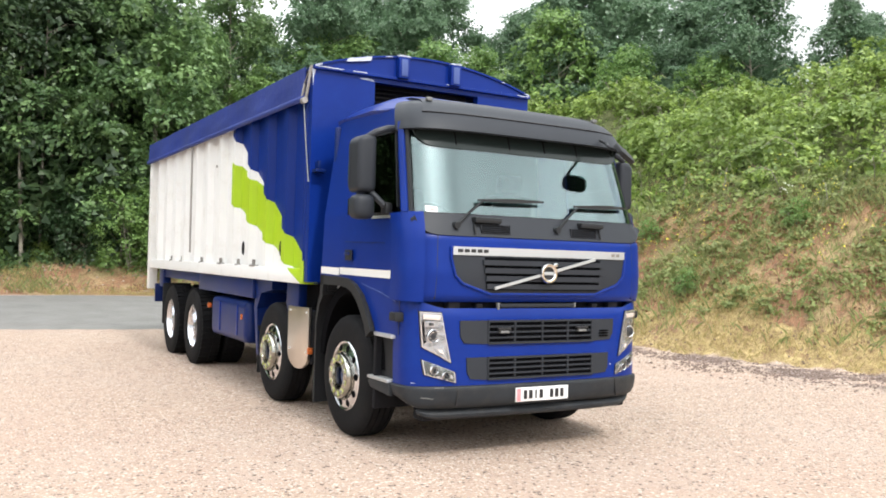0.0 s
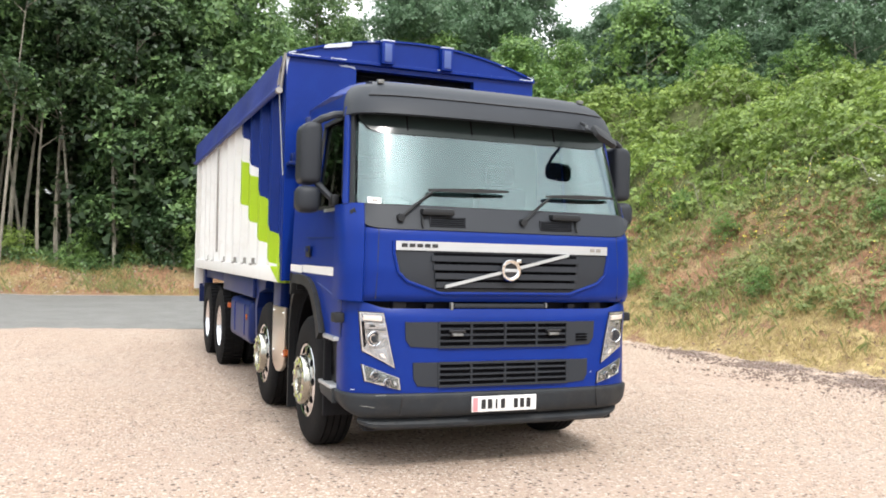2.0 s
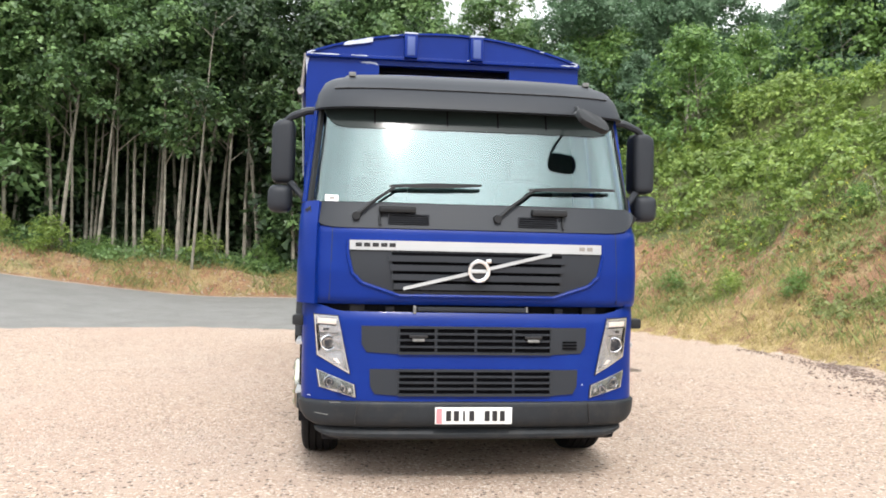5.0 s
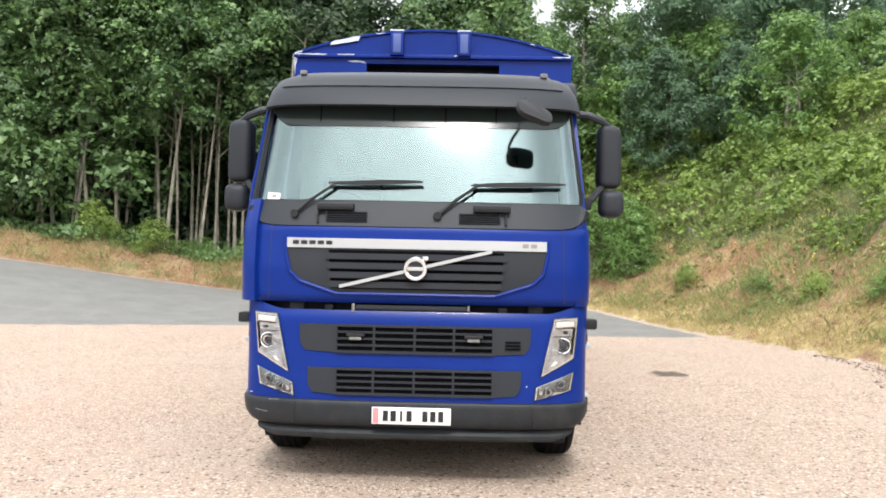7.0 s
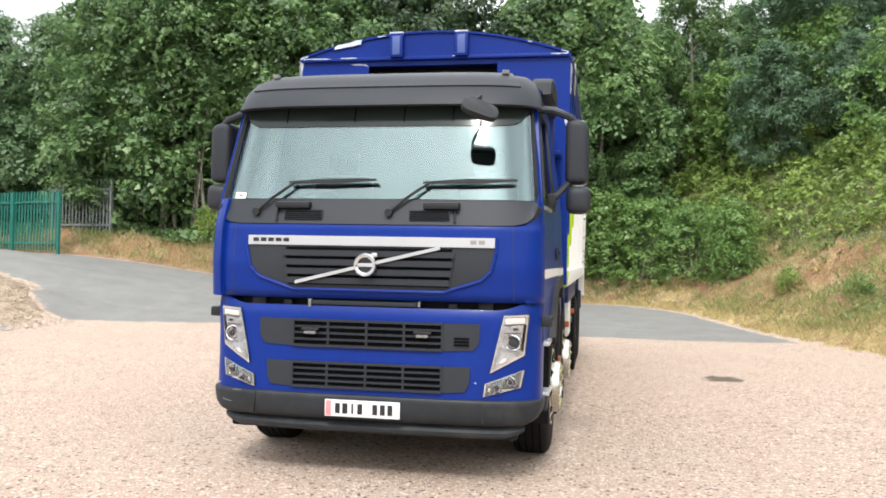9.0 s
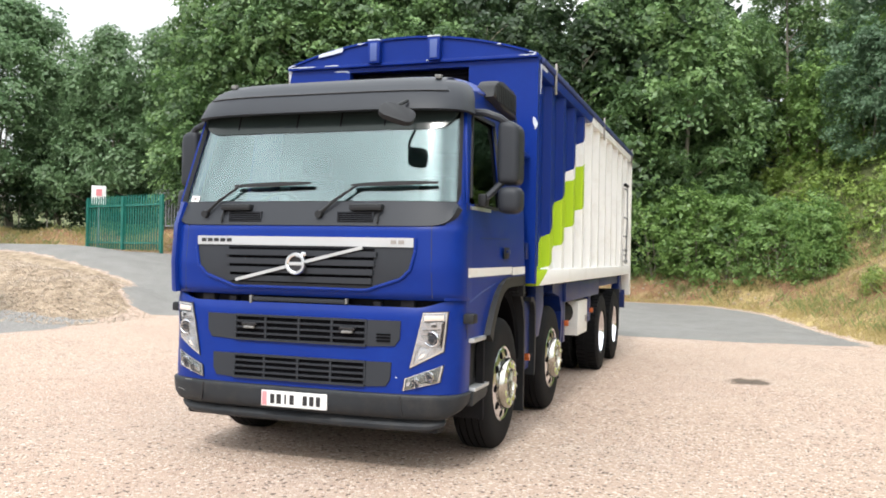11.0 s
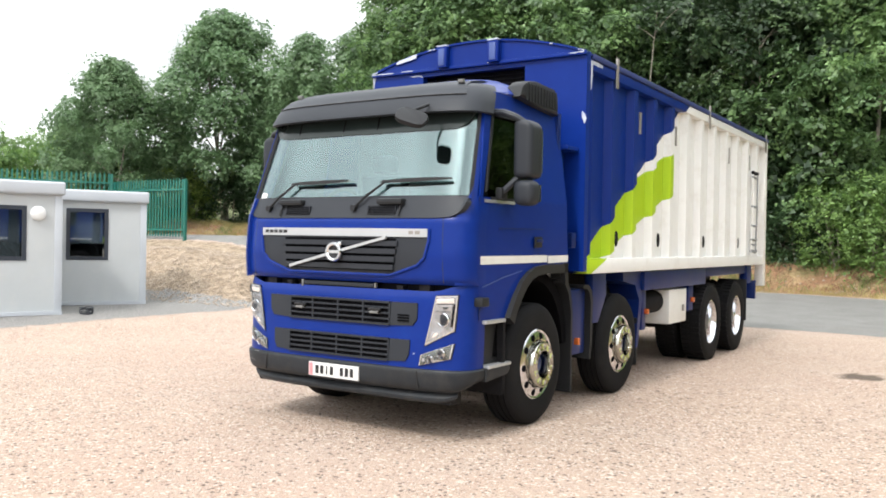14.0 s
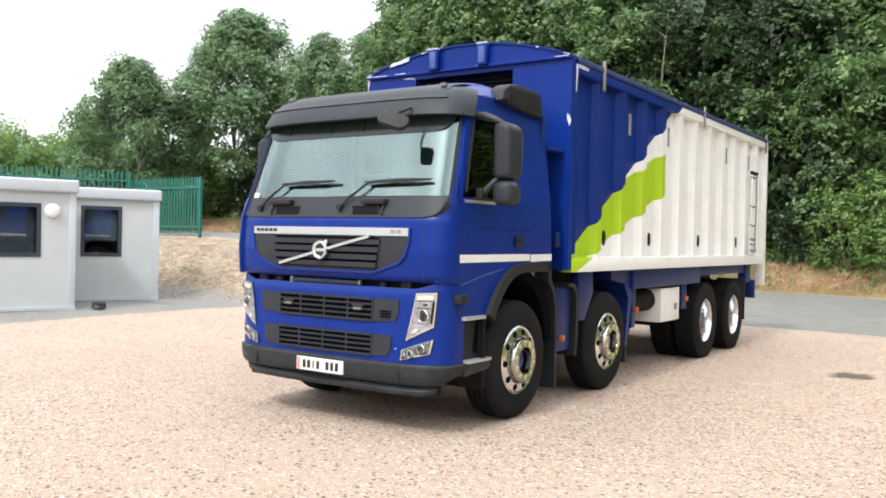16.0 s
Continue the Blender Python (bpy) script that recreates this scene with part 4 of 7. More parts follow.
for (xa, za), (xb, zb) in zip(GRILLE[1:], GRILLE[2:] + GRILLE[:1]):
    if abs(xa - xb) < 1.5:
        pts = [(xa + (xb - xa) * t, za + (zb - za) * t) for t in steps(0, 1, 5)]
        part("grille_surround", tube(bmesh.new(), [(x * 1.012, cab_y(x, z) - 0.016, z - 0.008 * (abs(x) < 0.8)) for x, z in pts], 0.012, 8), M_BLUE, lorry)
front_bar("silver_strip", -0.86, 0.86, 1.62, 0.064, M_SILVER, 0.03, label="silver strip across the grille top", thick=0.02)
for k in range(5):
    x = -0.80 + 0.056 * k
    front_bar("strip_mark", x - 0.021, x + 0.021, 1.622, 0.026, M_INK, 0.0325, thick=0.004)
for k in range(2):
    x = 0.72 + 0.055 * k
    front_bar("strip_mark", x - 0.02, x + 0.02, 1.622, 0.026, M_STEELGREY, 0.0325, thick=0.004)
front_bar("diagonal_bar", -0.50, 0.50, 1.335, 0.022, M_SILVER, 0.052, grille, 0.02, z1=1.582, label="silver diagonal bar")
bm = bmesh.new()
lathe(bm, [(-0.012, 0.052), (-0.02, 0.060), (-0.02, 0.074), (-0.01, 0.080), (0.012, 0.080), (0.012, 0.052), (-0.012, 0.052)], 40, "y")
badge = part("round_badge", bm, M_CHROME, lorry, "chrome ring badge", m=pose(0, -0.058, 1.459))
part("badge_band", boxes((-0.062, 0.062, -0.006, 0.012, -0.012, 0.012), bevel=0.003), M_SILVER, badge)
part("badge_back", lathe(bmesh.new(), [(0.004, 0.054), (0.012, 0.054)], 32, "y"), M_INK, badge)
part("badge_tip", boxes((0.045, 0.083, -0.012, 0.008, 0.055, 0.083), bevel=0.006), M_CHROME, badge)

# lower grilles
for zt, zb, xi, xo, xo2 in ((1.082, 0.898, 0.522, 0.77, 0.73), (0.796, 0.622, 0.522, 0.71, 0.675)):
    # Backing sheet coloured black as the shade behind the lower slats.
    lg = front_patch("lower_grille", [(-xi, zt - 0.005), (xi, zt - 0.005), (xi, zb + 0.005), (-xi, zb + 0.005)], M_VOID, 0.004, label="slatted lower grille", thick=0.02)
    for s in (-1, 1):
        front_patch("blanking_panel", [(s * (xi + 0.006), zt), (s * xo, zt), (s * (xo - 0.005), zb + 0.06), (s * xo2, zb + 0.01), (s * (xi + 0.006), zb)], M_GREY, 0.010, lg)
    for k in range(5):
        front_bar("slat", -xi, xi, zt - 0.006 - k * (zt - zb - 0.012) / 4, 0.016 if k in (0, 4) else 0.013, M_GREY, 0.022, lg, 0.03)
    for x in (-0.52, -0.27, 0.0, 0.26, 0.52):
        front_bar("upright", x - 0.008, x + 0.008, (zt + zb) / 2, zt - zb - 0.01, M_GREY, 0.016, lg, 0.03)
for k in range(3):
    # Black bars drawn for the shade within the slots.
    front_bar("vent_slot", 0.60, 0.70, 0.985 - 0.022 * k, 0.011, M_VOID, 0.020, thick=0.006)
for x in (-0.39, 0.39):
    part("flasher_lamp", boxes((x - 0.04, x + 0.04, -0.035, 0.0, 0.985, 1.003), bevel=0.004), M_SCUFF, lorry)
    part("lamp_bracket", boxes((x - 0.06, x + 0.06, -0.03, 0.0, 1.008, 1.025), bevel=0.003), M_INK, lorry)

# headlights and fog lights
def lamp_patch(name, pts, material, out, parent=None, label="", thick=0.02):
    return front_patch(name, pts, material, out + 0.008, parent, label, thick)


HEAD = [(1.085, 1.150), (0.925, 1.142), (0.842, 0.762), (1.06, 0.88)]
FOG = [(1.06, 0.785), (0.81, 0.69), (0.80, 0.607), (1.04, 0.67)]
for s in (-1, 1):
    for nm, pts, lamps in (("headlight", HEAD, ((0.985, 0.965, 0.043),)), ("fog_light", FOG, ((0.975, 0.708, 0.03), (0.89, 0.663, 0.026)))):
        pts = [(s * x, z) for x, z in pts]
        cx, cz = sum(p[0] for p in pts) / 4, sum(p[1] for p in pts) / 4
        hl = lamp_patch(nm, pts, M_BEZEL, 0.006, label="clear headlight in chrome bezel" if nm == "headlight" else "clear fog light")
        lamp_patch("gap", [(cx + (x - cx) * 1.05, cz + (z - cz) * 1.035) for x, z in pts], M_INK, 0.001, hl)
        ins = [(cx + (x - cx) * 0.92, cz + (z - cz) * 0.94) for x, z in pts]
        lamp_patch("reflector", ins, M_REFLECT if nm == "headlight" else M_FOG_BOWL, 0.009, hl, thick=0.004)
        for x, z, r in lamps:
            m = pose(s * x, cab_y(x, z) - 0.020, z)
            part("lamp_ring", lathe(bmesh.new(), [(0.004, r * 1.22), (-0.006, r * 1.2), (-0.010, r * 1.1), (-0.006, r * 1.0)], 24, "y"), M_CHROME, hl, m=m)
            part("lamp_bowl", lathe(bmesh.new(), [(-0.006, r * 1.02), (-0.008, r * 0.95), (-0.004, r * 0.72)], 24, "y"), M_GREY, hl, m=m)
            part("lamp_eye", lathe(bmesh.new(), [(-0.004, r * 0.74), (-0.007, r * 0.5), (-0.008, 0.001)], 20, "y"), M_GREY, hl, m=m)
        if nm == "headlight":
            def strip(name, x0, z0, x1, z1, h, mat, out):
                lamp_patch(name, [(s * x0, z0), (s * x1, z1), (s * x1, z1 - h), (s * x0, z0 - h)], mat, out, hl, thick=0.003)
            strip("indicator_lens", 1.06, 1.128, 0.938, 1.122, 0.035, M_LENS_PALE, 0.012)
            strip("divider", 1.055, 1.091, 0.932, 1.085, 0.008, M_INK, 0.013)
            strip("facet", 1.045, 1.078, 0.975, 1.076, 0.042, M_BEZEL, 0.012)
            strip("facet_gap", 1.02, 1.064, 0.985, 1.063, 0.018, M_INK, 0.0155)
            strip("divider", 1.04, 1.032, 0.925, 1.030, 0.006, M_INK, 0.013)
            lamp_patch("lower_facet", [(s * 0.985, 0.89), (s * 0.915, 0.905), (s * 0.875, 0.795), (s * 0.95, 0.84)], M_BEZEL, 0.013, hl, thick=0.003)
            # Small pale patch painted as a glint in the headlight.
            lamp_patch("painted_glint", [(s * 0.95, 0.862), (s * 0.925, 0.862), (s * 0.905, 0.83), (s * 0.93, 0.838)], M_LENS_PALE, 0.017, hl, thick=0.002)
            lamp_patch("outer_gap", [(s * 1.072, 1.085), (s * 1.056, 1.085), (s * 1.036, 0.92), (s * 1.052, 0.905)], M_VOID, 0.012, hl, thick=0.004)
        else:
            # Bright patch painted as a glint in the fog light.
            lamp_patch("painted_glint", [(s * 0.85, 0.672), (s * 0.83, 0.665), (s * 0.828, 0.640), (s * 0.848, 0.645)], M_BEZEL, 0.013, hl, thick=0.002)
        lamp_patch("lens", [(cx + (x - cx) * 0.94, cz + (z - cz) * 0.95) for x, z in pts], M_HEADGLASS, 0.024, hl, thick=0.004).visible_shadow = False

for pts in ([(-1.12, 0.602), (-1.098, 0.603), (-1.10, 0.608), (-1.122, 0.607)], [(0.74, 0.690), (0.75, 0.688), (0.752, 0.698), (0.742, 0.699)]):
    front_patch("paint_chip", pts, M_CHIPPED, 0.003, thick=0.006)

# number plate: unreadable bars
plate = part("number_plate", boxes((-0.26, 0.26, -0.034, -0.018, 0.437, 0.548), bevel=0.004), M_PLATE, lorry, "white number plate with dark bars", m=pose(-0.01, 0, 0))
part("plate_band", boxes((-0.252, -0.215, -0.0365, -0.033, 0.443, 0.542)), M_PLATE_RED, plate)
for k, w in enumerate((0.034, 0.036, 0.014, 0.034, 0, 0.034, 0.034, 0.034)):
    if w:
        x = -0.17 + 0.052 * k
        part("plate_bar", boxes((x - w / 2, x + w / 2, -0.0365, -0.033, 0.458, 0.527)), M_INK, plate)

# wipers, cowl vents and caps
for x in (-0.82, 0.135):
    tip = [(x + 0.24, 2.015), (x + 0.85, 2.04)]
    bm = bmesh.new()
    tube(bm, [(x, cab_y(x, 1.815) - 0.035, 1.815), (x + 0.10, cab_y(x + 0.1, 1.91) - 0.05, 1.905), (x + 0.26, cab_y(x + 0.26, 2.02) - 0.045, 2.02), (x + 0.52, cab_y(x + 0.52, 2.035) - 0.04, 2.035)], 0.013, 8, 0.6)
    wiper = part("wiper", bm, M_BLACK, lorry, "black windscreen wiper")
    part("blade", sheet(bmesh.new(), lambda u, v: (x + 0.22 + 0.63 * u, cab_y(x + 0.22 + 0.63 * u, 2.03) - 0.032, 2.024 + 0.018 * u + v * (0.007 + 0.009 * math.sin(math.pi * u))), steps(0, 1, 12), (-1, 0, 1), -0.022), M_INK, wiper)
    part("pivot", lathe(bmesh.new(), [(-0.03, 0.02), (-0.03, 0.026), (0.02, 0.03)], 16, "y"), M_BLACK, wiper, m=pose(x, cab_y(x, 1.815) - 0.02, 1.815))
for x in (-0.545, 0.495):
    cap = part("washer_cap", boxes((x - 0.125, x + 0.125, -0.07, 0.05, -0.022, 0.026), bevel=0.02), M_BLACK, lorry, m=pose(0, cab_y(x, 1.86), 1.862))
    leg = x - 0.11 if x < 0 else x + 0.10
    part("jet_pipe", tube(bmesh.new(), [(leg, cab_y(leg, 1.85) - 0.02, 1.85), (leg - 0.01, cab_y(leg, 1.80) - 0.03, 1.80), (leg - 0.006, cab_y(leg, 1.75) - 0.025, 1.755)], 0.009, 6), M_BLACK, lorry)
for x0, x1 in ((-0.605, -0.335), (0.28, 0.55)):
    # Black sheet behind the fins, coloured as the vent's inner shade.
    vent = front_patch("cowl_vent", [(x0, 1.832), (x1, 1.832), (x1, 1.762), (x0, 1.762)], M_VOID, 0.019, thick=0.01)
    for k in range(5):
        front_bar("fin", x0, x1, 1.826 - 0.0145 * k, 0.0045, M_GREY, 0.026, vent, 0.008)
    for x in (x0, x1):
        front_bar("fin_end", x - 0.004, x + 0.004, 1.797, 0.07, M_GREY, 0.026, vent, 0.008)

# mirrors
for s, cx, back in ((-1, -1.345, 0.09), (1, 1.365, 0.10)):
    shift = pose(cx - s * 1.365, back, 0)
    bm = bmesh.new()
    box(bm, s * 1.365 - 0.082, s * 1.365 + 0.082, 0.45, 0.68, 2.065, 2.53, bevel=0.055, seg=5)
    for v in bm.verts:
        if v.co.z > 2.4 and v.co.x * s > 1.37:
            v.co.z -= 0.45 * (v.co.x * s - 1.37)
    mir = part("wing_mirror", bm, M_GREY, lorry, "tall black wing mirror", m=shift)
    part("shell_joint", boxes((s * 1.365 - 0.084, s * 1.365 + 0.084, 0.606, 0.612, 2.12, 2.45), bevel=0.002), M_INK, mir)
    part("mirror_glass", boxes((s * 1.365 - 0.068, s * 1.365 + 0.068, 0.678, 0.684, 2.12, 2.46)), M_MIRROR, mir)
    bm = bmesh.new()
    box(bm, s * 1.38 - 0.088, s * 1.38 + 0.088, 0.43, 0.62, 1.85, 2.05, bevel=0.07, seg=5)
    small = part("wide_angle_mirror", bm, M_GREY, mir)
    part("small_glass", boxes((s * 1.385 - 0.07, s * 1.385 + 0.07, 0.618, 0.624, 1.885, 2.015)), M_MIRROR, mir)
    bm = bmesh.new()
    tube(bm, [(s * 1.09, 0.50, 2.60), (s * 1.20, 0.46, 2.585), (s * 1.30, 0.47, 2.545), (s * 1.36, 0.5, 2.5)], 0.028, 8)
    part("mirror_arm", bm, M_GREY, mir)
    bm = bmesh.new()
    tube(bm, [(s * 1.19, 0.44, 1.94), (s * 1.24, 0.46, 1.99), (s * 1.31, 0.50, 2.07), (s * 1.34, 0.54, 2.12)], 0.026, 8)
    part("mirror_stay", bm, M_GREY, mir)
    part("mirror_hinge", boxes((*sorted((s * 1.165, s * 1.225)), 0.40, 0.50, 1.90, 1.99), bevel=0.015), M_BLACK, mir)
def front_mirror_turn():
    ax = Vector((1.0, 0.30, -0.34)).normalized()
    up = Vector((0.0, -0.70, 0.71))
    up = (up - ax * up.dot(ax)).normalized()
    m = Matrix((ax, up.cross(ax), up)).transposed().to_4x4()
    return Matrix.Translation((0.755, -0.075, 2.49)) @ m


# front proximity mirror below the visor, on its bent arm
bm = bmesh.new()
oval = [(math.copysign(abs(math.cos(t)) ** 0.55, math.cos(t)) * 0.125, math.copysign(abs(math.sin(t)) ** 0.55, math.sin(t)) * 0.075) for t in steps(0, 2 * math.pi * 27 / 28, 27)]
prism(bm, oval, -0.02, 0.02, "z", bevel=0.014)
part("front_mirror", bm, M_BLACK, lorry, "small black front mirror under the visor", m=front_mirror_turn())
bm = bmesh.new()
tube(bm, [(0.665, -0.07, 2.52), (0.65, -0.02, 2.54), (0.67, 0.04, 2.56), (0.71, 0.10, 2.59), (0.72, 0.20, 2.63)], 0.013, 8)
part("mirror_bracket", bm, M_BLACK, lorry)

# chassis
# Two unseen blocks added to stop light from reaching below the cab.
part("sump_light_block", boxes((-0.30, 0.30, 0.30, 1.25, 0.34, 0.57), bevel=0.05), M_DARK, lorry)
part("underbody_light_block", boxes((-1.02, 1.02, 0.14, 0.30, 0.30, 0.62), bevel=0.03), M_DARK, lorry)
for s in (-1, 1):
    part("chassis_rail", boxes((*sorted((s * 0.36, s * 0.44)), 0.35, 9.2, 0.78, 1.06), bevel=0.01), M_DARK, lorry)
    part("subframe_rail", boxes((*sorted((s * 0.36, s * 0.46)), 2.1, 9.4, 1.07, 1.27), bevel=0.01), M_BLUE_SHADED, lorry)
part("engine_block", boxes((-0.35, 0.35, 0.35, 1.7, 0.55, 1.15), bevel=0.05), M_DARK, lorry)
part("radiator", boxes((-0.5, 0.5, 0.16, 0.24, 0.5, 1.15), bevel=0.02), M_DARK, lorry)
AXLES = (1.25, 3.18, 6.52, 7.88)
R = 0.52
for y in AXLES:
    part("axle", tube(bmesh.new(), [(-1.0, y, R - 0.02), (-0.4, y, R - 0.06), (0.4, y, R - 0.06), (1.0, y, R - 0.02)], 0.075, 10), M_DARK, lorry)


def tyre_bm(width, grooved):
    bm = bmesh.new()
    w = width / 2
    crown = [(w * 0.45, R), (-w * 0.45, R)]
    if grooved:
        crown = []
        for g in (0.54, 0.18, -0.18, -0.54):
            crown += [(w * (g + 0.045), R + 0.004), (w * (g + 0.03), R - 0.014), (w * (g - 0.03), R - 0.014), (w * (g - 0.045), R + 0.004)]
    lathe(bm, [(w * 0.80, 0.285), (w * 0.98, 0.31), (w * 1.0, 0.38), (w * 0.985, 0.44), (w * 0.90, 0.488), (w * 0.76, R - 0.008), *crown, (-w * 0.80, R - 0.006), (-w * 0.92, 0.49), (-w, 0.4), (-w * 0.98, 0.31), (-w * 0.8, 0.285), (w * 0.8, 0.285)], 64)
    return bm


def tread_bm(width):
    bm = bmesh.new()
    w, n = width / 2, 46
    for k in range(n):
        t = 2 * math.pi * k / n
        for x0, x1, sh in ((-0.86 * w, -0.12 * w, 0.0), (0.12 * w, 0.86 * w, 0.5)):
            tt = t + sh * 2 * math.pi / n
            a0, a1 = tt, tt + 0.6 * 2 * math.pi / n
            vs = [bm.verts.new((x, r * math.cos(a), r * math.sin(a))) for r in (R - 0.012, R + 0.012) for x, a in ((x0, a0), (x1, a0), (x1, a1), (x0, a1))]
            for f in ((3, 2, 1, 0), (4, 5, 6, 7), (0, 1, 5, 4), (1, 2, 6, 5), (2, 3, 7, 6), (3, 0, 4, 7)):
                bm.faces.new([vs[i] for i in f])
    return bm


def steer_wheel():
    """Polished alloy wheel, dish outwards to +x, with its centre at the origin."""
    wheel = new("steering_axle_wheel")
    part("tyre", tyre_bm(0.292, True), M_TYRE, wheel, "black road tyre")
    bm = bmesh.new()
    lathe(bm, [(0.12, 0.290), (0.140, 0.300), (0.145, 0.293), (0.140, 0.284), (0.137, 0.278), (0.141, 0.272), (0.152, 0.212), (0.148, 0.207), (0.06, 0.205), (0.05, 0.262), (0.05, 0.29), (0.12, 0.290)], 60)
    part("rim", bm, M_ALLOY, wheel, "polished alloy rim with round holes")
    for k in range(10):
        t = 2 * math.pi * (k + 0.5) / 10
        # Flat black discs drawn for the shade in the rim's holes.
        part("rim_hole", lathe(bmesh.new(), [(0.0, 0.030), (0.011, 0.030), (0.012, 0.028), (0.012, 0.001)], 16), M_VOID, wheel, m=Matrix.Translation((0.138, 0.243 * math.cos(t), 0.243 * math.sin(t))) @ Matrix.Rotation(0.18, 4, Vector((0, -math.sin(t), math.cos(t)))))
    part("hub_drum", lathe(bmesh.new(), [(0.11, 0.204), (0.150, 0.202), (0.196, 0.198), (0.206, 0.193), (0.210, 0.184), (0.206, 0.172), (0.206, 0.140), (0.212, 0.130), (0.210, 0.120), (0.17, 0.112), (0.06, 0.108), (0.06, 0.204), (0.11, 0.204)], 48), M_DRUM, wheel, "polished hub drum")
    part("hub_centre", lathe(bmesh.new(), [(0.06, 0.107), (0.10, 0.10), (0.11, 0.075), (0.15, 0.07), (0.155, 0.055), (0.155, 0.001)], 24), M_BLUE_SHADED, wheel, "deep blue hub centre")
    for k in range(10):
        t = 2 * math.pi * k / 10
        at = Matrix.Translation((0.206, 0.157 * math.cos(t), 0.157 * math.sin(t)))
        part("wheel_nut", lathe(bmesh.new(), [(0.0, 0.016), (0.014, 0.015), (0.018, 0.010), (0.018, 0.001)], 6), M_STEELGREY, wheel, m=at)
        tab = bmesh.new()
        prism(tab, [(-0.018, -0.014), (0.018, -0.014), (0.013, 0.012), (0.0, 0.034), (-0.013, 0.012)], 0.0, 0.008, "x")
        part("nut_pointer", tab, M_NUT, wheel, m=at @ Matrix.Rotation(t + math.pi / 2, 4, "X"))
    return wheel


def drive_wheel():
    """Twin rear wheel with deep dished rim, outwards to +x."""
    wheel = new("rear_twin_wheel")
    for x, nm in ((0.0, "tyre"), (-0.35, "inner_tyre")):
        part(nm, tyre_bm(0.30, False), M_TYRE, wheel, "chunky black drive tyre", m=Matrix.Translation((x, 0, 0)))
        tagged(part("tread", tread_bm(0.30), M_TYRE, wheel, m=Matrix.Translation((x, 0, 0))), kind="stuff")
    bm = lathe(bmesh.new(), [(0.12, 0.288), (0.132, 0.296), (0.132, 0.285), (0.10, 0.268), (0.02, 0.262), (-0.05, 0.25), (-0.085, 0.20), (-0.085, 0.12), (-0.10, 0.12), (-0.10, 0.27), (0.05, 0.285), (0.12, 0.288)], 60)
    rim = part("rim", bm, M_ALLOY, wheel, "deep dished bright rim")
    for k in range(10):
        t = 2 * math.pi * (k + 0.5) / 10
        # Dark discs again paint the shade of open holes.
        bm = lathe(bmesh.new(), [(0.0, 0.026), (0.012, 0.026), (0.012, 0.001)], 12)
        part("rim_hole", bm, M_INK, wheel, m=Matrix.Translation((-0.086, 0.185 * math.cos(t), 0.185 * math.sin(t))))
    part("hub", lathe(bmesh.new(), [(-0.10, 0.135), (-0.06, 0.13), (-0.05, 0.11), (0.02, 0.10), (0.04, 0.08), (0.045, 0.001)], 32), M_STEELGREY, wheel)
    for k in range(10):
        t = 2 * math.pi * k / 10
        part("wheel_nut", lathe(bmesh.new(), [(0.0, 0.016), (0.035, 0.016), (0.035, 0.001)], 6), M_CHROME, wheel, m=Matrix.Translation((-0.085, 0.155 * math.cos(t), 0.155 * math.sin(t))))
    return wheel


def mount(wheel, x, y):
    wheel.parent = lorry
    wheel.matrix_basis = pose(x, y, R, 17 * y, 0, 0 if x > 0 else 180)


first, twin = steer_wheel(), drive_wheel()
mount(first, 1.04, AXLES[0])
mount(twin, 1.07, AXLES[2])
for x, y in ((-1.04, AXLES[0]), (1.04, AXLES[1]), (-1.04, AXLES[1])):
    mount(copy_thing(first, Matrix()), x, y)
for x, y in ((-1.07, AXLES[2]), (1.07, AXLES[3]), (-1.07, AXLES[3])):
    mount(copy_thing(twin, Matrix()), x, y)

# tipping body: ribbed sides
RIBS = [2.16 + 0.613 * k for k in range(13)]
Z0, Z1 = 1.42, 3.20
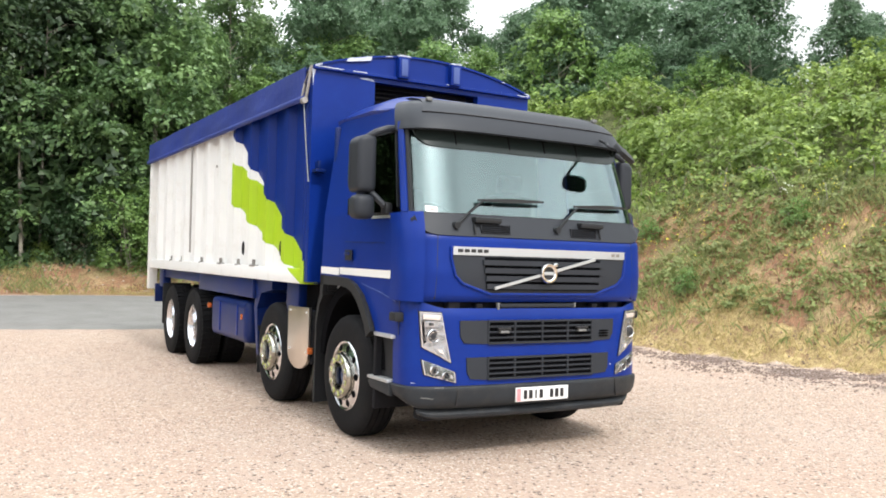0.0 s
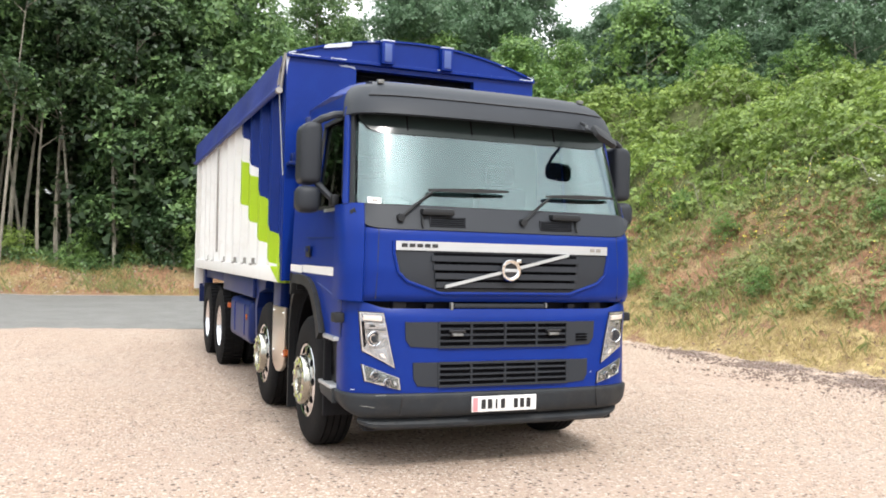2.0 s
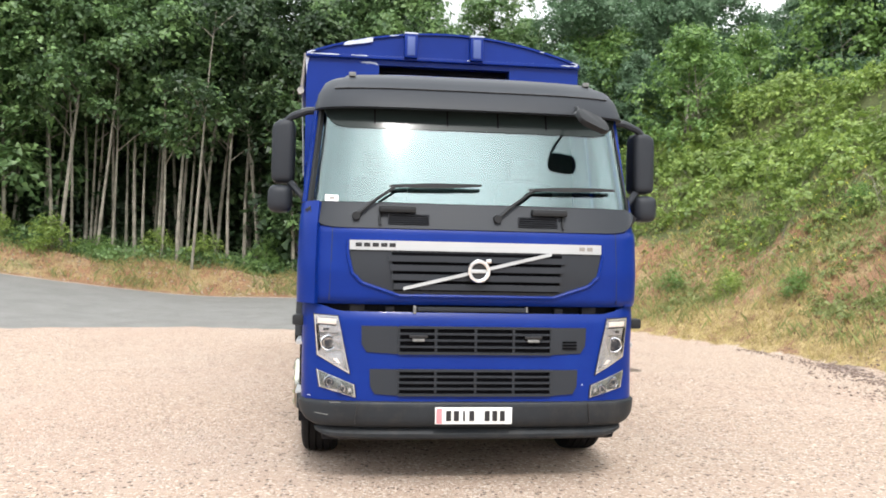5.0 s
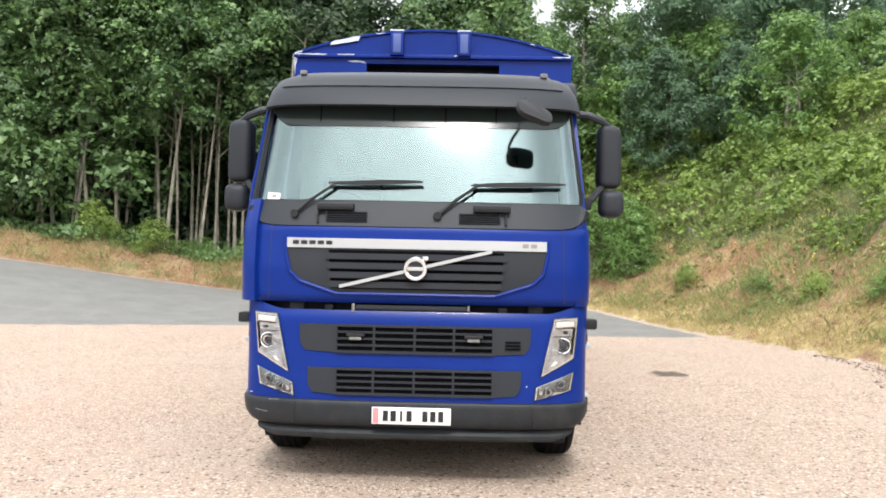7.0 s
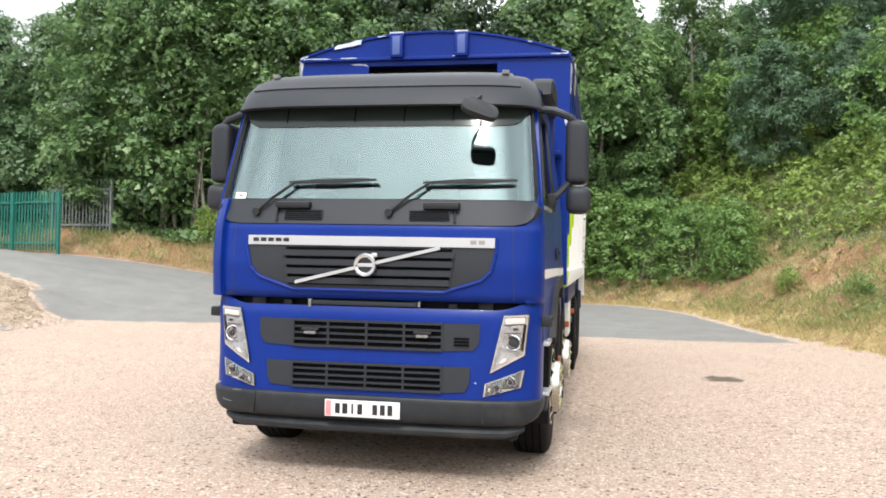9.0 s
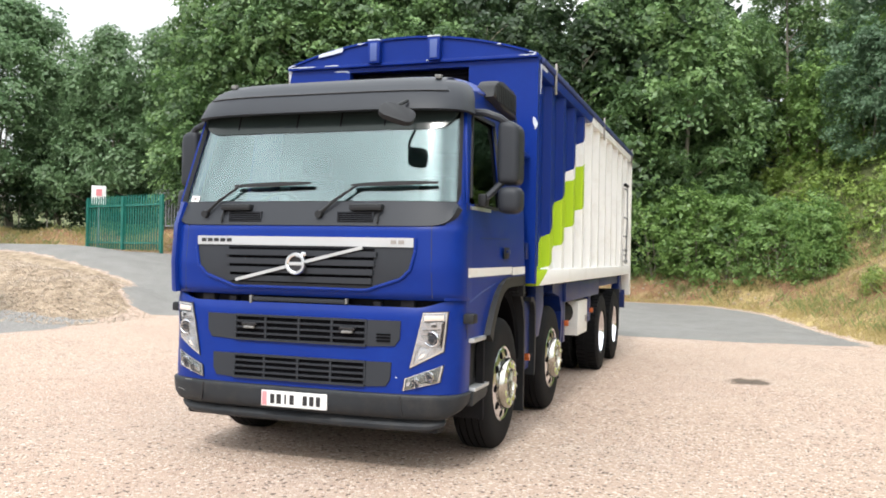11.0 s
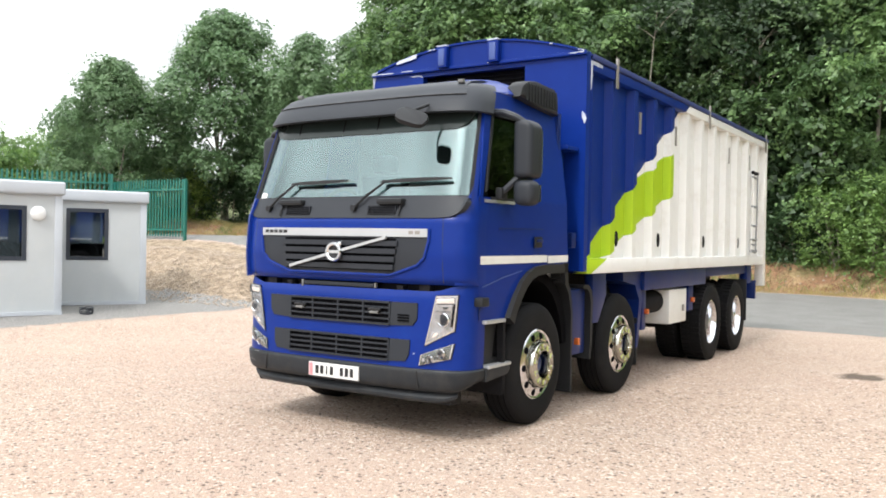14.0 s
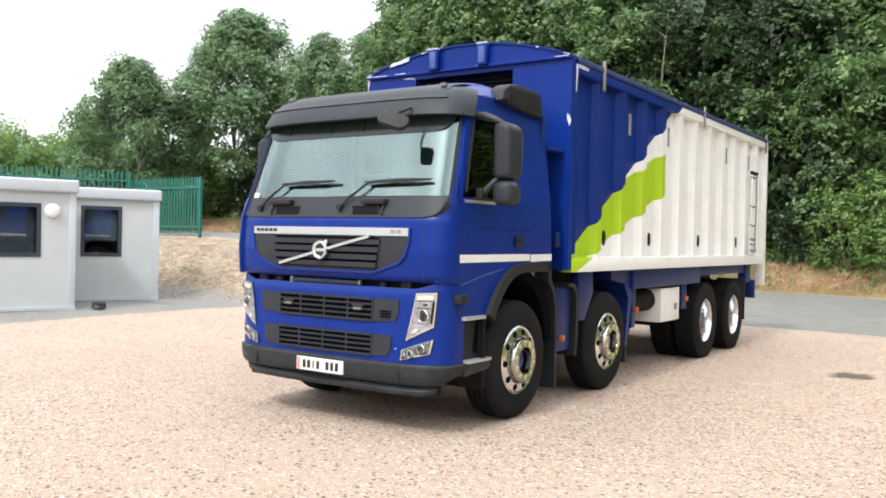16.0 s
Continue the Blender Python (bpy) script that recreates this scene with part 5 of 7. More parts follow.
for s in (-1, 1):
    bm = bmesh.new()
    prof = []
    for y in RIBS:
        prof += [(y - 0.11, 0.0), (y - 0.055, 0.075), (y + 0.055, 0.075), (y + 0.11, 0.0)]
    prof = [(min(max(y, 2.12), 9.52), d) for y, d in prof]
    prof = [p for i, p in enumerate(prof) if i == 0 or p[0] > prof[i - 1][0] + 1e-4]
    rows = [[bm.verts.new((s * (1.165 + d), y, z)) for y, d in prof] for z in steps(Z0, Z1, 6)]
    back = [[bm.verts.new((s * 1.14, y, z)) for y, d in prof] for z in (Z0, Z1)]
    for a, b in zip(rows, rows[1:]):
        for i in range(len(prof) - 1):
            bm.faces.new((a[i], a[i + 1], b[i + 1], b[i]))
    for i in range(len(prof) - 1):
        bm.faces.new((back[0][i], back[0][i + 1], back[1][i + 1], back[1][i]))
        bm.faces.new((rows[0][i], rows[0][i + 1], back[0][i + 1], back[0][i]))
        bm.faces.new((rows[-1][i], rows[-1][i + 1], back[1][i + 1], back[1][i]))
    part("ribbed_side", bm, M_LIVERY, lorry, "ribbed body side in white, lime and blue", smooth=20)
    part("bottom_rail", boxes((*sorted((s * 1.10, s * 1.25)), 2.12, 9.5, 1.275, 1.42), bevel=0.012), M_LIVERY, lorry, "white bottom rail")
    part("top_rail", boxes((*sorted((s * 1.12, s * 1.255)), 2.12, 9.52, 3.20, 3.30), bevel=0.015), M_LIVERY, lorry)
    part("rear_post", boxes((*sorted((s * 1.12, s * 1.26)), 9.36, 9.52, 0.92, 3.30), bevel=0.012), M_WHITE, lorry, "white rear corner post")
    # inspection flaps near the bottom of the bays
    for y in (3.05, 4.36, 6.20, 8.03) if s > 0 else (3.03, 4.36, 6.70, 9.22):
        bm = lathe(bmesh.new(), [(0.0, 0.055), (0.012, 0.05), (0.012, 0.001)], 16)
        part("side_flap", bm, M_DARK, lorry, m=pose(s * 1.165, y, 1.62, 0, 0, 0 if s > 0 else 180) @ Matrix.Diagonal((1, 0.7, 1.5, 1)))
    for y in (3.70, 4.95, 7.43, 8.66) if s > 0 else ():
        part("vent_slot", boxes((*sorted((s * 1.16, s * 1.172)), y - 0.035, y + 0.035, 2.78, 3.02), bevel=0.006), M_STEELGREY, lorry)
# headboard with gable and recess
def arch_z(x):
    return 3.345 + 0.222 * (1 - (abs(x) / 1.25) ** 2)


for spec in ((-1.25, -0.60, 2.04, 2.12, 1.30, 3.34), (0.60, 1.25, 2.04, 2.12, 1.30, 3.34), (-0.60, 0.60, 2.041, 2.12, 1.30, 2.86), (-0.60, 0.60, 2.041, 2.12, 3.28, 3.34)):
    part("headboard_plate", boxes(spec), M_BLUE, lorry, "blue front wall of the body")
part("recess_back", boxes((-0.62, 0.62, 2.32, 2.36, 2.82, 3.32)), M_DARK, lorry)
for k in range(9):
    part("recess_bar", boxes((-0.6, 0.6, 2.14, 2.155, 2.88 + 0.045 * k, 2.89 + 0.045 * k)), M_DARK, lorry)
bm = bmesh.new()
prism(bm, [(-1.25, 3.34)] + [(x, arch_z(x)) for x in steps(-1.25, 1.25, 24)] + [(1.25, 3.34)], 2.02, 2.12, "y")
part("gable", bm, M_BLUE, lorry, "arched blue gable with flaking edge paint")
part("gable_rail", boxes((-1.255, 1.255, 2.0, 2.045, 3.325, 3.355), bevel=0.006), M_BLUE, lorry)
bm = bmesh.new()
for a, b in zip(steps(-1.25, 1.25, 24), steps(-1.25, 1.25, 24)[1:]):
    prism(bm, [(a, arch_z(a)), (b, arch_z(b)), (b, arch_z(b) + 0.018), (a, arch_z(a) + 0.018)], 2.0, 2.13, "y")
part("gable_edge", bm, M_BLUE, lorry)
random.seed(5)
def chip(pts, y0, y1):
    """A ragged flake of bare primer: outline (x, z) with jittered edge points."""
    bm = bmesh.new()
    rag = [(x + random.uniform(-0.012, 0.012), z + random.uniform(-0.003, 0.003)) for x, z in pts]
    prism(bm, rag, y0, y1, "y")
    part("paint_chip", bm, M_CHIPPED, lorry)


for x0, x1, hh in ((-1.25, -1.18, 0.008), (-0.92, -0.66, 0.045), (-0.50, -0.44, 0.004), (0.88, 0.92, 0.004), (1.18, 1.24, 0.004)):
    xs = steps(x0, x1, 5)
    chip([(x, arch_z(x) + 0.012) for x in xs] + [(x, arch_z(x) + 0.005 - hh * (0.4 + 0.6 * math.sin(3.0 * i + 1) ** 2)) for i, x in enumerate(reversed(xs))], 1.996, 2.006)
for x0, x1 in ((-1.22, -0.95), (-0.86, -0.70), (0.19, 0.32), (1.08, 1.24)):
    xs = steps(x0, x1, 6)
    chip([(x, 3.352) for x in xs] + [(x, 3.345 - 0.004 * math.sin(5.0 * i) ** 2) for i, x in enumerate(reversed(xs))], 1.996, 2.003)
chip([(-0.78, 3.30), (-0.70, 3.305), (-0.62, 3.30), (-0.605, 3.275), (-0.66, 3.285), (-0.74, 3.29)], 2.035, 2.039)
for x in (-0.32, 0.28):
    part("hinge_bracket", boxes((x - 0.06, x + 0.06, 1.95, 2.03, 3.34, 3.56), bevel=0.012), M_BLUE, lorry)
    part("bracket_cap", boxes((x - 0.062, x + 0.062, 1.945, 2.0, 3.553, 3.568), bevel=0.005), M_CHIPPED, lorry)
    part("bracket_face", boxes((x - 0.035, x + 0.035, 1.944, 1.952, 3.36, 3.53), bevel=0.003), M_WORN_LIT_BLUE, lorry)
part("tailboard", boxes((-1.22, 1.22, 9.45, 9.53, 1.3, 3.3), bevel=0.01), M_WHITE, lorry)
part("body_floor", boxes((-1.15, 1.15, 2.12, 9.45, 1.28, 1.36)), M_BLUE_SHADED, lorry)
# roll-over sheet
part("roof_sheet", sheet(bmesh.new(), lambda u, v: (u, v, arch_z(u) + 0.012 - 0.03 * math.sin(v * 3.1) ** 2), steps(-1.26, 1.26, 20), steps(2.11, 9.54, 36), 0.02), M_TARP, lorry, "blue roll-over sheet")
bm = bmesh.new()
sheet(bm, lambda u, v: (-1.268 - 0.012 * math.sin(v * 4.0) * (u < 3.2), v, u), steps(3.36, 3.07, 6), steps(2.18, 9.54, 40), 0.012)
part("hanging_sheet", bm, M_TARP, lorry, "blue sheet hanging over the offside rail")
part("sheet_roll_tube", tube(bmesh.new(), [(-1.285, 2.15, 3.06), (-1.285, 9.58, 3.06)], 0.028, 10), M_TARP, lorry)
part("sheet_edge", boxes((1.235, 1.275, 2.16, 9.54, 3.30, 3.355), bevel=0.015), M_TARP_DARK, lorry)
for y in (2.75, 6.05, 9.35):
    part("sheet_stop", boxes((1.262, 1.277, y - 0.03, y + 0.03, 3.12, 3.42), bevel=0.006), M_STEELGREY, lorry)
# sheet crank, chain and strap on the offside front corner
part("crank_housing", lathe(bmesh.new(), [(-0.03, 0.03), (0.03, 0.03)], 20, "y"), M_STEELGREY, lorry, m=pose(-1.30, 2.13, 3.03))
bm = bmesh.new()
tube(bm, [(-1.285, 2.12, 3.05), (-1.275, 2.08, 3.2), (-1.26, 2.05, 3.36)], 0.014, 6)
tube(bm, [(-1.30, 2.2, 3.05), (-1.285, 2.16, 3.2), (-1.265, 2.08, 3.34)], 0.012, 6)
part("crank_arm", bm, M_STEELGREY, lorry)
part("strap", tube(bmesh.new(), [(-1.29, 2.16, 3.03), (-1.27, 2.12, 2.6), (-1.258, 2.06, 2.25)], 0.006, 6), M_GALV, lorry)
def side_chip(pts, x0, x1):
    bm = bmesh.new()
    prism(bm, [(y + random.uniform(-0.006, 0.006), z + random.uniform(-0.008, 0.008)) for y, z in pts], x0, x1, "x")
    part("paint_chip", bm, M_CHIPPED, lorry)


side_chip([(2.125, 3.02), (2.145, 3.03), (2.15, 3.14), (2.16, 3.25), (2.28, 3.255), (2.40, 3.26), (2.40, 3.285), (2.26, 3.285), (2.125, 3.29)], 1.252, 1.258)
chip([(1.215, 2.70), (1.235, 2.68), (1.245, 2.73), (1.238, 2.78), (1.22, 2.80), (1.21, 2.75)], 2.034, 2.039)
chip([(-1.255, 3.16), (-1.235, 3.18), (-1.238, 3.25), (-1.232, 3.32), (-1.255, 3.33)], 2.034, 2.039)
for y in (8.50, 8.78):
    part("ladder_rail", tube(bmesh.new(), [(1.26, y, 1.45), (1.275, y, 2.1), (1.27, y + 0.01, 2.74)], 0.012, 6), M_GALV if y > 8.6 else M_WHITE, lorry)
for z, r in ((2.73, 0.030), (2.66, 0.018), (2.20, 0.020), (1.90, 0.018), (1.68, 0.022), (1.60, 0.016), (1.50, 0.026)):
    part("rung", tube(bmesh.new(), [(1.268, 8.49, z), (1.275, 8.64, z - 0.012), (1.268, 8.79, z)], r, 6), M_DARK if z == 2.73 else M_GALV, lorry)
# small grey debris along the offside bottom rail
for y, w in ((7.88, 0.05), (7.2, 0.04), (6.08, 0.03), (5.14, 0.11), (4.38, 0.05), (3.79, 0.13)):
    part("rail_debris", boxes((-1.258, -1.20, y - w, y + w * 0.3, 1.41, 1.432), (-1.235, -1.20, y - 0.012, y + 0.012, 1.43, 1.49), bevel=0.005), M_STEELGREY, lorry)
part("rail_bolt", lathe(bmesh.new(), [(0.0, 0.02), (0.015, 0.016), (0.015, 0.001)], 10), M_STEELGREY, lorry, m=pose(-1.165, 5.62, 2.69, 0, 0, 180))
# offside tie bar halfway
part("sheet_tie", tube(bmesh.new(), [(-1.275, 6.55, 3.05), (-1.265, 6.55, 1.55)], 0.014, 6), M_STEELGREY, lorry)

# air stack boxes behind the cab
for s in (-1, 1):
    # Dark plates added to close and darken the view through the arches.
    part("arch_wall", boxes((*sorted((s * 0.66, s * 0.72)), 0.55, 2.02, 0.45, 1.30)), M_DARK, lorry)
    part("second_arch_wall", boxes((*sorted((s * 0.66, s * 0.72)), 2.45, 3.95, 0.5, 1.26)), M_DARK, lorry)
    if s < 0:
        part("wall_bracket", boxes((-1.235, -1.13, 1.93, 2.04, 2.34, 2.37), (-1.20, -1.17, 1.96, 2.04, 2.36, 2.45), bevel=0.006), M_BLUE_SHADED, lorry)
        continue
    part("stack_box", boxes((*sorted((s * 0.80, s * 1.05)), 1.84, 2.02, 1.45, 2.42), bevel=0.03), M_BLUE_SHADED, lorry, "blue box behind the cab")
    part("stack_cap", boxes((*sorted((s * 0.85, s * 1.19)), 1.78, 2.03, 2.42, 2.46), bevel=0.01), M_BLUE, lorry)
    part("cab_latch", boxes((*sorted((s * 1.17, s * 1.21)), 1.86, 1.96, 1.52, 1.66), bevel=0.01), M_BLUE_SHADED, lorry)
# mudguards, skirts and lockers
for s in (-1, 1):
    part("side_skirt", boxes((*sorted((s * 1.12, s * 1.20)), 3.85, 6.25, 1.05, 1.265), bevel=0.012), M_BLUE_SHADED, lorry, "blue skirt below the body")
    bm = bmesh.new()
    prism(bm, [(1.66, 1.30), (1.78, 1.28), (1.90, 1.14), (1.955, 0.95), (1.965, 0.18), (1.93, 0.18), (1.92, 0.93), (1.86, 1.10), (1.75, 1.22), (1.66, 1.24)], *sorted((s * 0.74, s * 1.19)), "x")
    part("front_mudflap", bm, M_BLACK, lorry, "black mudflap behind the front wheel")
    bm = bmesh.new()
    prism(bm, [(2.46, 1.27), (2.80, 1.27), (2.82, 1.05), (2.62, 0.78), (2.48, 0.78)], *sorted((s * 1.08, s * 1.17)), "x", bevel=0.01)
    part("wing_bracket", bm, M_BLUE_SHADED, lorry)
    bm = bmesh.new()
    prism(bm, [(3.30, 1.27), (3.85, 1.27), (3.90, 0.95), (3.78, 0.42), (3.72, 0.42), (3.80, 0.95), (3.66, 1.12), (3.30, 1.17)], *sorted((s * 0.84, s * 1.16)), "x")
    part("second_wing", bm, M_BLUE_SHADED, lorry, "blue wing behind the second wheel")
    part("wheel_flap", boxes((*sorted((s * 0.84, s * 1.15)), 3.76, 3.785, 0.22, 0.75), bevel=0.006), M_BLACK, lorry)
    part("rear_wing", boxes((*sorted((s * 0.62, s * 1.15)), 5.92, 8.62, 1.14, 1.265), bevel=0.012), M_BLUE_SHADED, lorry, "blue wing over the rear wheels")
    part("rear_flap", boxes((*sorted((s * 0.76, s * 1.2)), 8.50, 8.53, 0.40, 1.05), bevel=0.006), M_BLACK, lorry)
    part("rear_lamp_board", boxes((*sorted((s * 0.7, s * 1.22)), 9.0, 9.06, 0.72, 1.02), bevel=0.01), M_BLUE_SHADED, lorry)
    part("rear_hanger", boxes((*sorted((s * 1.05, s * 1.18)), 8.62, 8.9, 0.98, 1.27), bevel=0.02), M_BLUE_SHADED, lorry)
    for y, z in ((2.08, 0.64), (3.98 if s > 0 else 4.25, 0.81), (5.72, 0.86)):
        part("side_marker", boxes((*sorted((s * 1.16, s * 1.21)), y - 0.018, y + 0.018, z - 0.032, z + 0.032), bevel=0.006), M_LENS_AMBER, lorry, "amber side marker lamp")
# nearside: fender panel and white locker
part("front_locker", boxes((0.80, 1.14, 2.02, 2.36, 0.50, 1.13), bevel=0.03), M_BLUE_SHADED, lorry, "blue panel between the front wheels")
bm = bmesh.new()
prism(bm, [(2.22, 1.17), (2.34, 1.165), (2.42, 1.11), (2.45, 1.02), (2.45, 0.62), (2.42, 0.44), (2.38, 0.44), (2.40, 0.62), (2.40, 1.0), (2.37, 1.08), (2.31, 1.125), (2.22, 1.13)], 0.80, 1.18, "x")
part("second_wheel_guard", bm, M_BLACK, lorry, "black rounded guard before the second wheel")
part("tool_locker", boxes((0.78, 1.17, 4.82, 5.50, 0.60, 1.02), bevel=0.015), M_WHITE, lorry, "white tool locker")
part("locker_latch", boxes((1.178, 1.19, 5.3, 5.36, 0.74, 0.82), bevel=0.004), M_STEELGREY, lorry)
part("air_tank", tube(bmesh.new(), [(0.98, 4.05, 0.88), (0.98, 4.75, 0.88)], 0.14, 20), M_DARK, lorry)
part("marker_hanger", boxes((1.08, 1.16, 3.9, 4.02, 0.6, 1.06), bevel=0.01), M_BLUE_SHADED, lorry)
part("marker_hanger", boxes((1.05, 1.16, 5.62, 5.82, 0.72, 1.06), bevel=0.01), M_BLUE_SHADED, lorry)
# offside: round-ended fuel tank and stainless exhaust shield
bm = bmesh.new()
box(bm, -1.19, -0.62, 4.10, 5.62, 0.50, 1.0, bevel=0.10, seg=4)
tank = part("fuel_tank", bm, M_BLUE_SHADED, lorry, "blue fuel tank with straps")
for y in (4.45, 5.2):
    part("tank_strap", boxes((-1.198, -1.185, y - 0.03, y + 0.03, 0.58, 0.94), bevel=0.003), M_BLUE, tank)
bm = bmesh.new()
prism(bm, [(2.10, 1.05), (2.66, 1.04), (2.66, 0.60)] + [(2.38 + 0.28 * math.cos(t), 0.60 + 0.16 * math.sin(t)) for t in steps(0, -math.pi, 10)][1:], -1.20, -1.17, "x", bevel=0.004)
shield = part("exhaust_shield", bm, M_STEEL, lorry, "polished stainless exhaust shield")
for y, z in ((2.15, 1.0), (2.6, 1.0), (2.15, 0.62), (2.6, 0.62)):
    part("bolt", lathe(bmesh.new(), [(0, 0.012), (0.008, 0.01), (0.008, 0.001)], 8), M_CHROME, shield, m=pose(-1.2, y, z, 0, 0, 180))
part("silencer", boxes((-1.165, -0.7, 2.08, 2.68, 0.5, 1.02), bevel=0.04), M_DARK, lorry)
part("corner_seal", boxes((-1.262, -1.255, 2.125, 2.2, 1.3, 1.5)), M_LIME, lorry)


# ---- trees and undergrowth ----
def leaf_mesh(name, centres, normals, size, material, rng, squash=0.62):
    """Many small leaves, each its own pointed blade."""
    n = len(centres)
    c, nr = np.asarray(centres), np.asarray(normals)
    nr = nr / (np.linalg.norm(nr, axis=1, keepdims=True) + 1e-9)
    a = np.cross(nr, rng.normal(size=(n, 3)))
    a /= np.linalg.norm(a, axis=1, keepdims=True) + 1e-9
    b = np.cross(nr, a)
    s = (size * rng.uniform(0.6, 1.35, (n, 1)))
    tipdrop = nr * s * 0.25
    v = np.stack([c - a * s, c + b * s * squash * 1.5 + tipdrop, c + a * s * 0.8 - b * s * squash * 0.6], 1).reshape(-1, 3)
    me = bpy.data.meshes.new(name)
    me.vertices.add(3 * n)
    me.vertices.foreach_set("co", v.ravel().astype(np.float32))
    me.loops.add(3 * n)
    me.loops.foreach_set("vertex_index", np.arange(3 * n, dtype=np.int32))
    me.polygons.add(n)
    me.polygons.foreach_set("loop_start", np.arange(0, 3 * n, 3, dtype=np.int32))
    me.update()
    me.materials.append(material)
    return me


def clump_leaves(rng, clumps, per, spray):
    """Leaves in small tufts of nine on the upper shells of clumps (x, y, z, r), with gaps between the tufts."""
    cs, ns = [], []
    for x, y, z, r in clumps:
        k = max(2, int(per * r * r / 9))
        d = rng.normal(size=(k, 3))
        d[:, 2] += 0.45
        d /= np.linalg.norm(d, axis=1, keepdims=True)
        rad = r * rng.uniform(0.62, 1.12, (k, 1)) * (1 + 0.25 * np.sin(d[:, :1] * 7 + x * 5) * np.cos(d[:, 1:2] * 6 + y * 3))
        mid = d * rad * np.array([1, 1, 0.66]) + (x, y, z)
        face = d * 0.8 + rng.normal(size=(k, 3)) * 0.22
        face[:, 2] += 0.55
        face /= np.linalg.norm(face, axis=1, keepdims=True)
        off = rng.normal(size=(k, 9, 3)) * spray
        off -= 0.75 * (off * face[:, None]).sum(2, keepdims=True) * face[:, None]
        off[:, :, 2] -= 0.35 * np.linalg.norm(off, axis=2)
        cs.append((mid[:, None] + off).reshape(-1, 3))
        ns.append((face[:, None] + rng.normal(size=(k, 9, 3)) * 0.30).reshape(-1, 3))
    return np.concatenate(cs), np.concatenate(ns)


def make_tree(name, seed, height, spread, bare, per, size, material, trunk_r, label, category="tree", stems=1, nclump=60, lean=0.5, limbs=9, lump=1.0):
    rng = np.random.default_rng(seed)
    tree = new(name)
    bm = bmesh.new()
    clumps = []
    for st in range(stems):
        ox, oy = rng.normal(size=2) * (0.25 * spread if stems > 1 else 0)
        lx, ly = rng.normal(size=2) * lean
        pts = [(ox + lx * (t ** 1.5) + 0.12 * math.sin(3 * t + st), oy + ly * (t ** 1.5) + 0.1 * math.cos(4 * t + st), height * 0.8 * t - 0.3) for t in steps(0, 1, 7)]
        tube(bm, pts, trunk_r * rng.uniform(0.7, 1.15), 7, 0.25)
        clumps.append((*pts[-1], 0.30 * spread))
        for k in range(limbs):
            t = rng.uniform(max(0.12, bare * 0.9), 0.92)
            i = min(int(t * 7), 6)
            p = Vector(pts[i]).lerp(Vector(pts[i + 1]), t * 7 - i)
            an, ln = rng.uniform(0, 2 * math.pi), spread * rng.uniform(0.45, 0.9) * (1.1 - 0.6 * t)
            q = p + Vector((math.cos(an) * ln, math.sin(an) * ln, ln * rng.uniform(0.3, 0.8)))
            tube(bm, [p, p.lerp(q, 0.5) + Vector((0, 0, 0.08 * ln)), q], trunk_r * 0.32, 5, 0.35)
            clumps.append((q.x, q.y, q.z, rng.uniform(0.45, 0.8) * spread * 0.42))
    part("trunk", bm, M_BARK, tree)
    for k in range(nclump):
        t = rng.uniform(0, 1) ** 0.85
        z = height * (bare + (1 - bare) * t)
        prof = math.sin(math.pi * min(1, 0.16 + 0.84 * t) ** 0.8) ** 0.7
        an, rr = rng.uniform(0, 2 * math.pi), spread * prof * math.sqrt(rng.uniform(0.15, 1.0))
        clumps.append((math.cos(an) * rr, math.sin(an) * rr, z, rng.uniform(0.30, 0.62) * lump * (0.6 + 0.25 * spread)))
    c, n = clump_leaves(rng, clumps, per, size * 1.6)
    crown = new("crown", leaf_mesh("crown", c, n, size, material, rng))
    crown.parent = tree
    tagged(tree, label, category)
    return tree


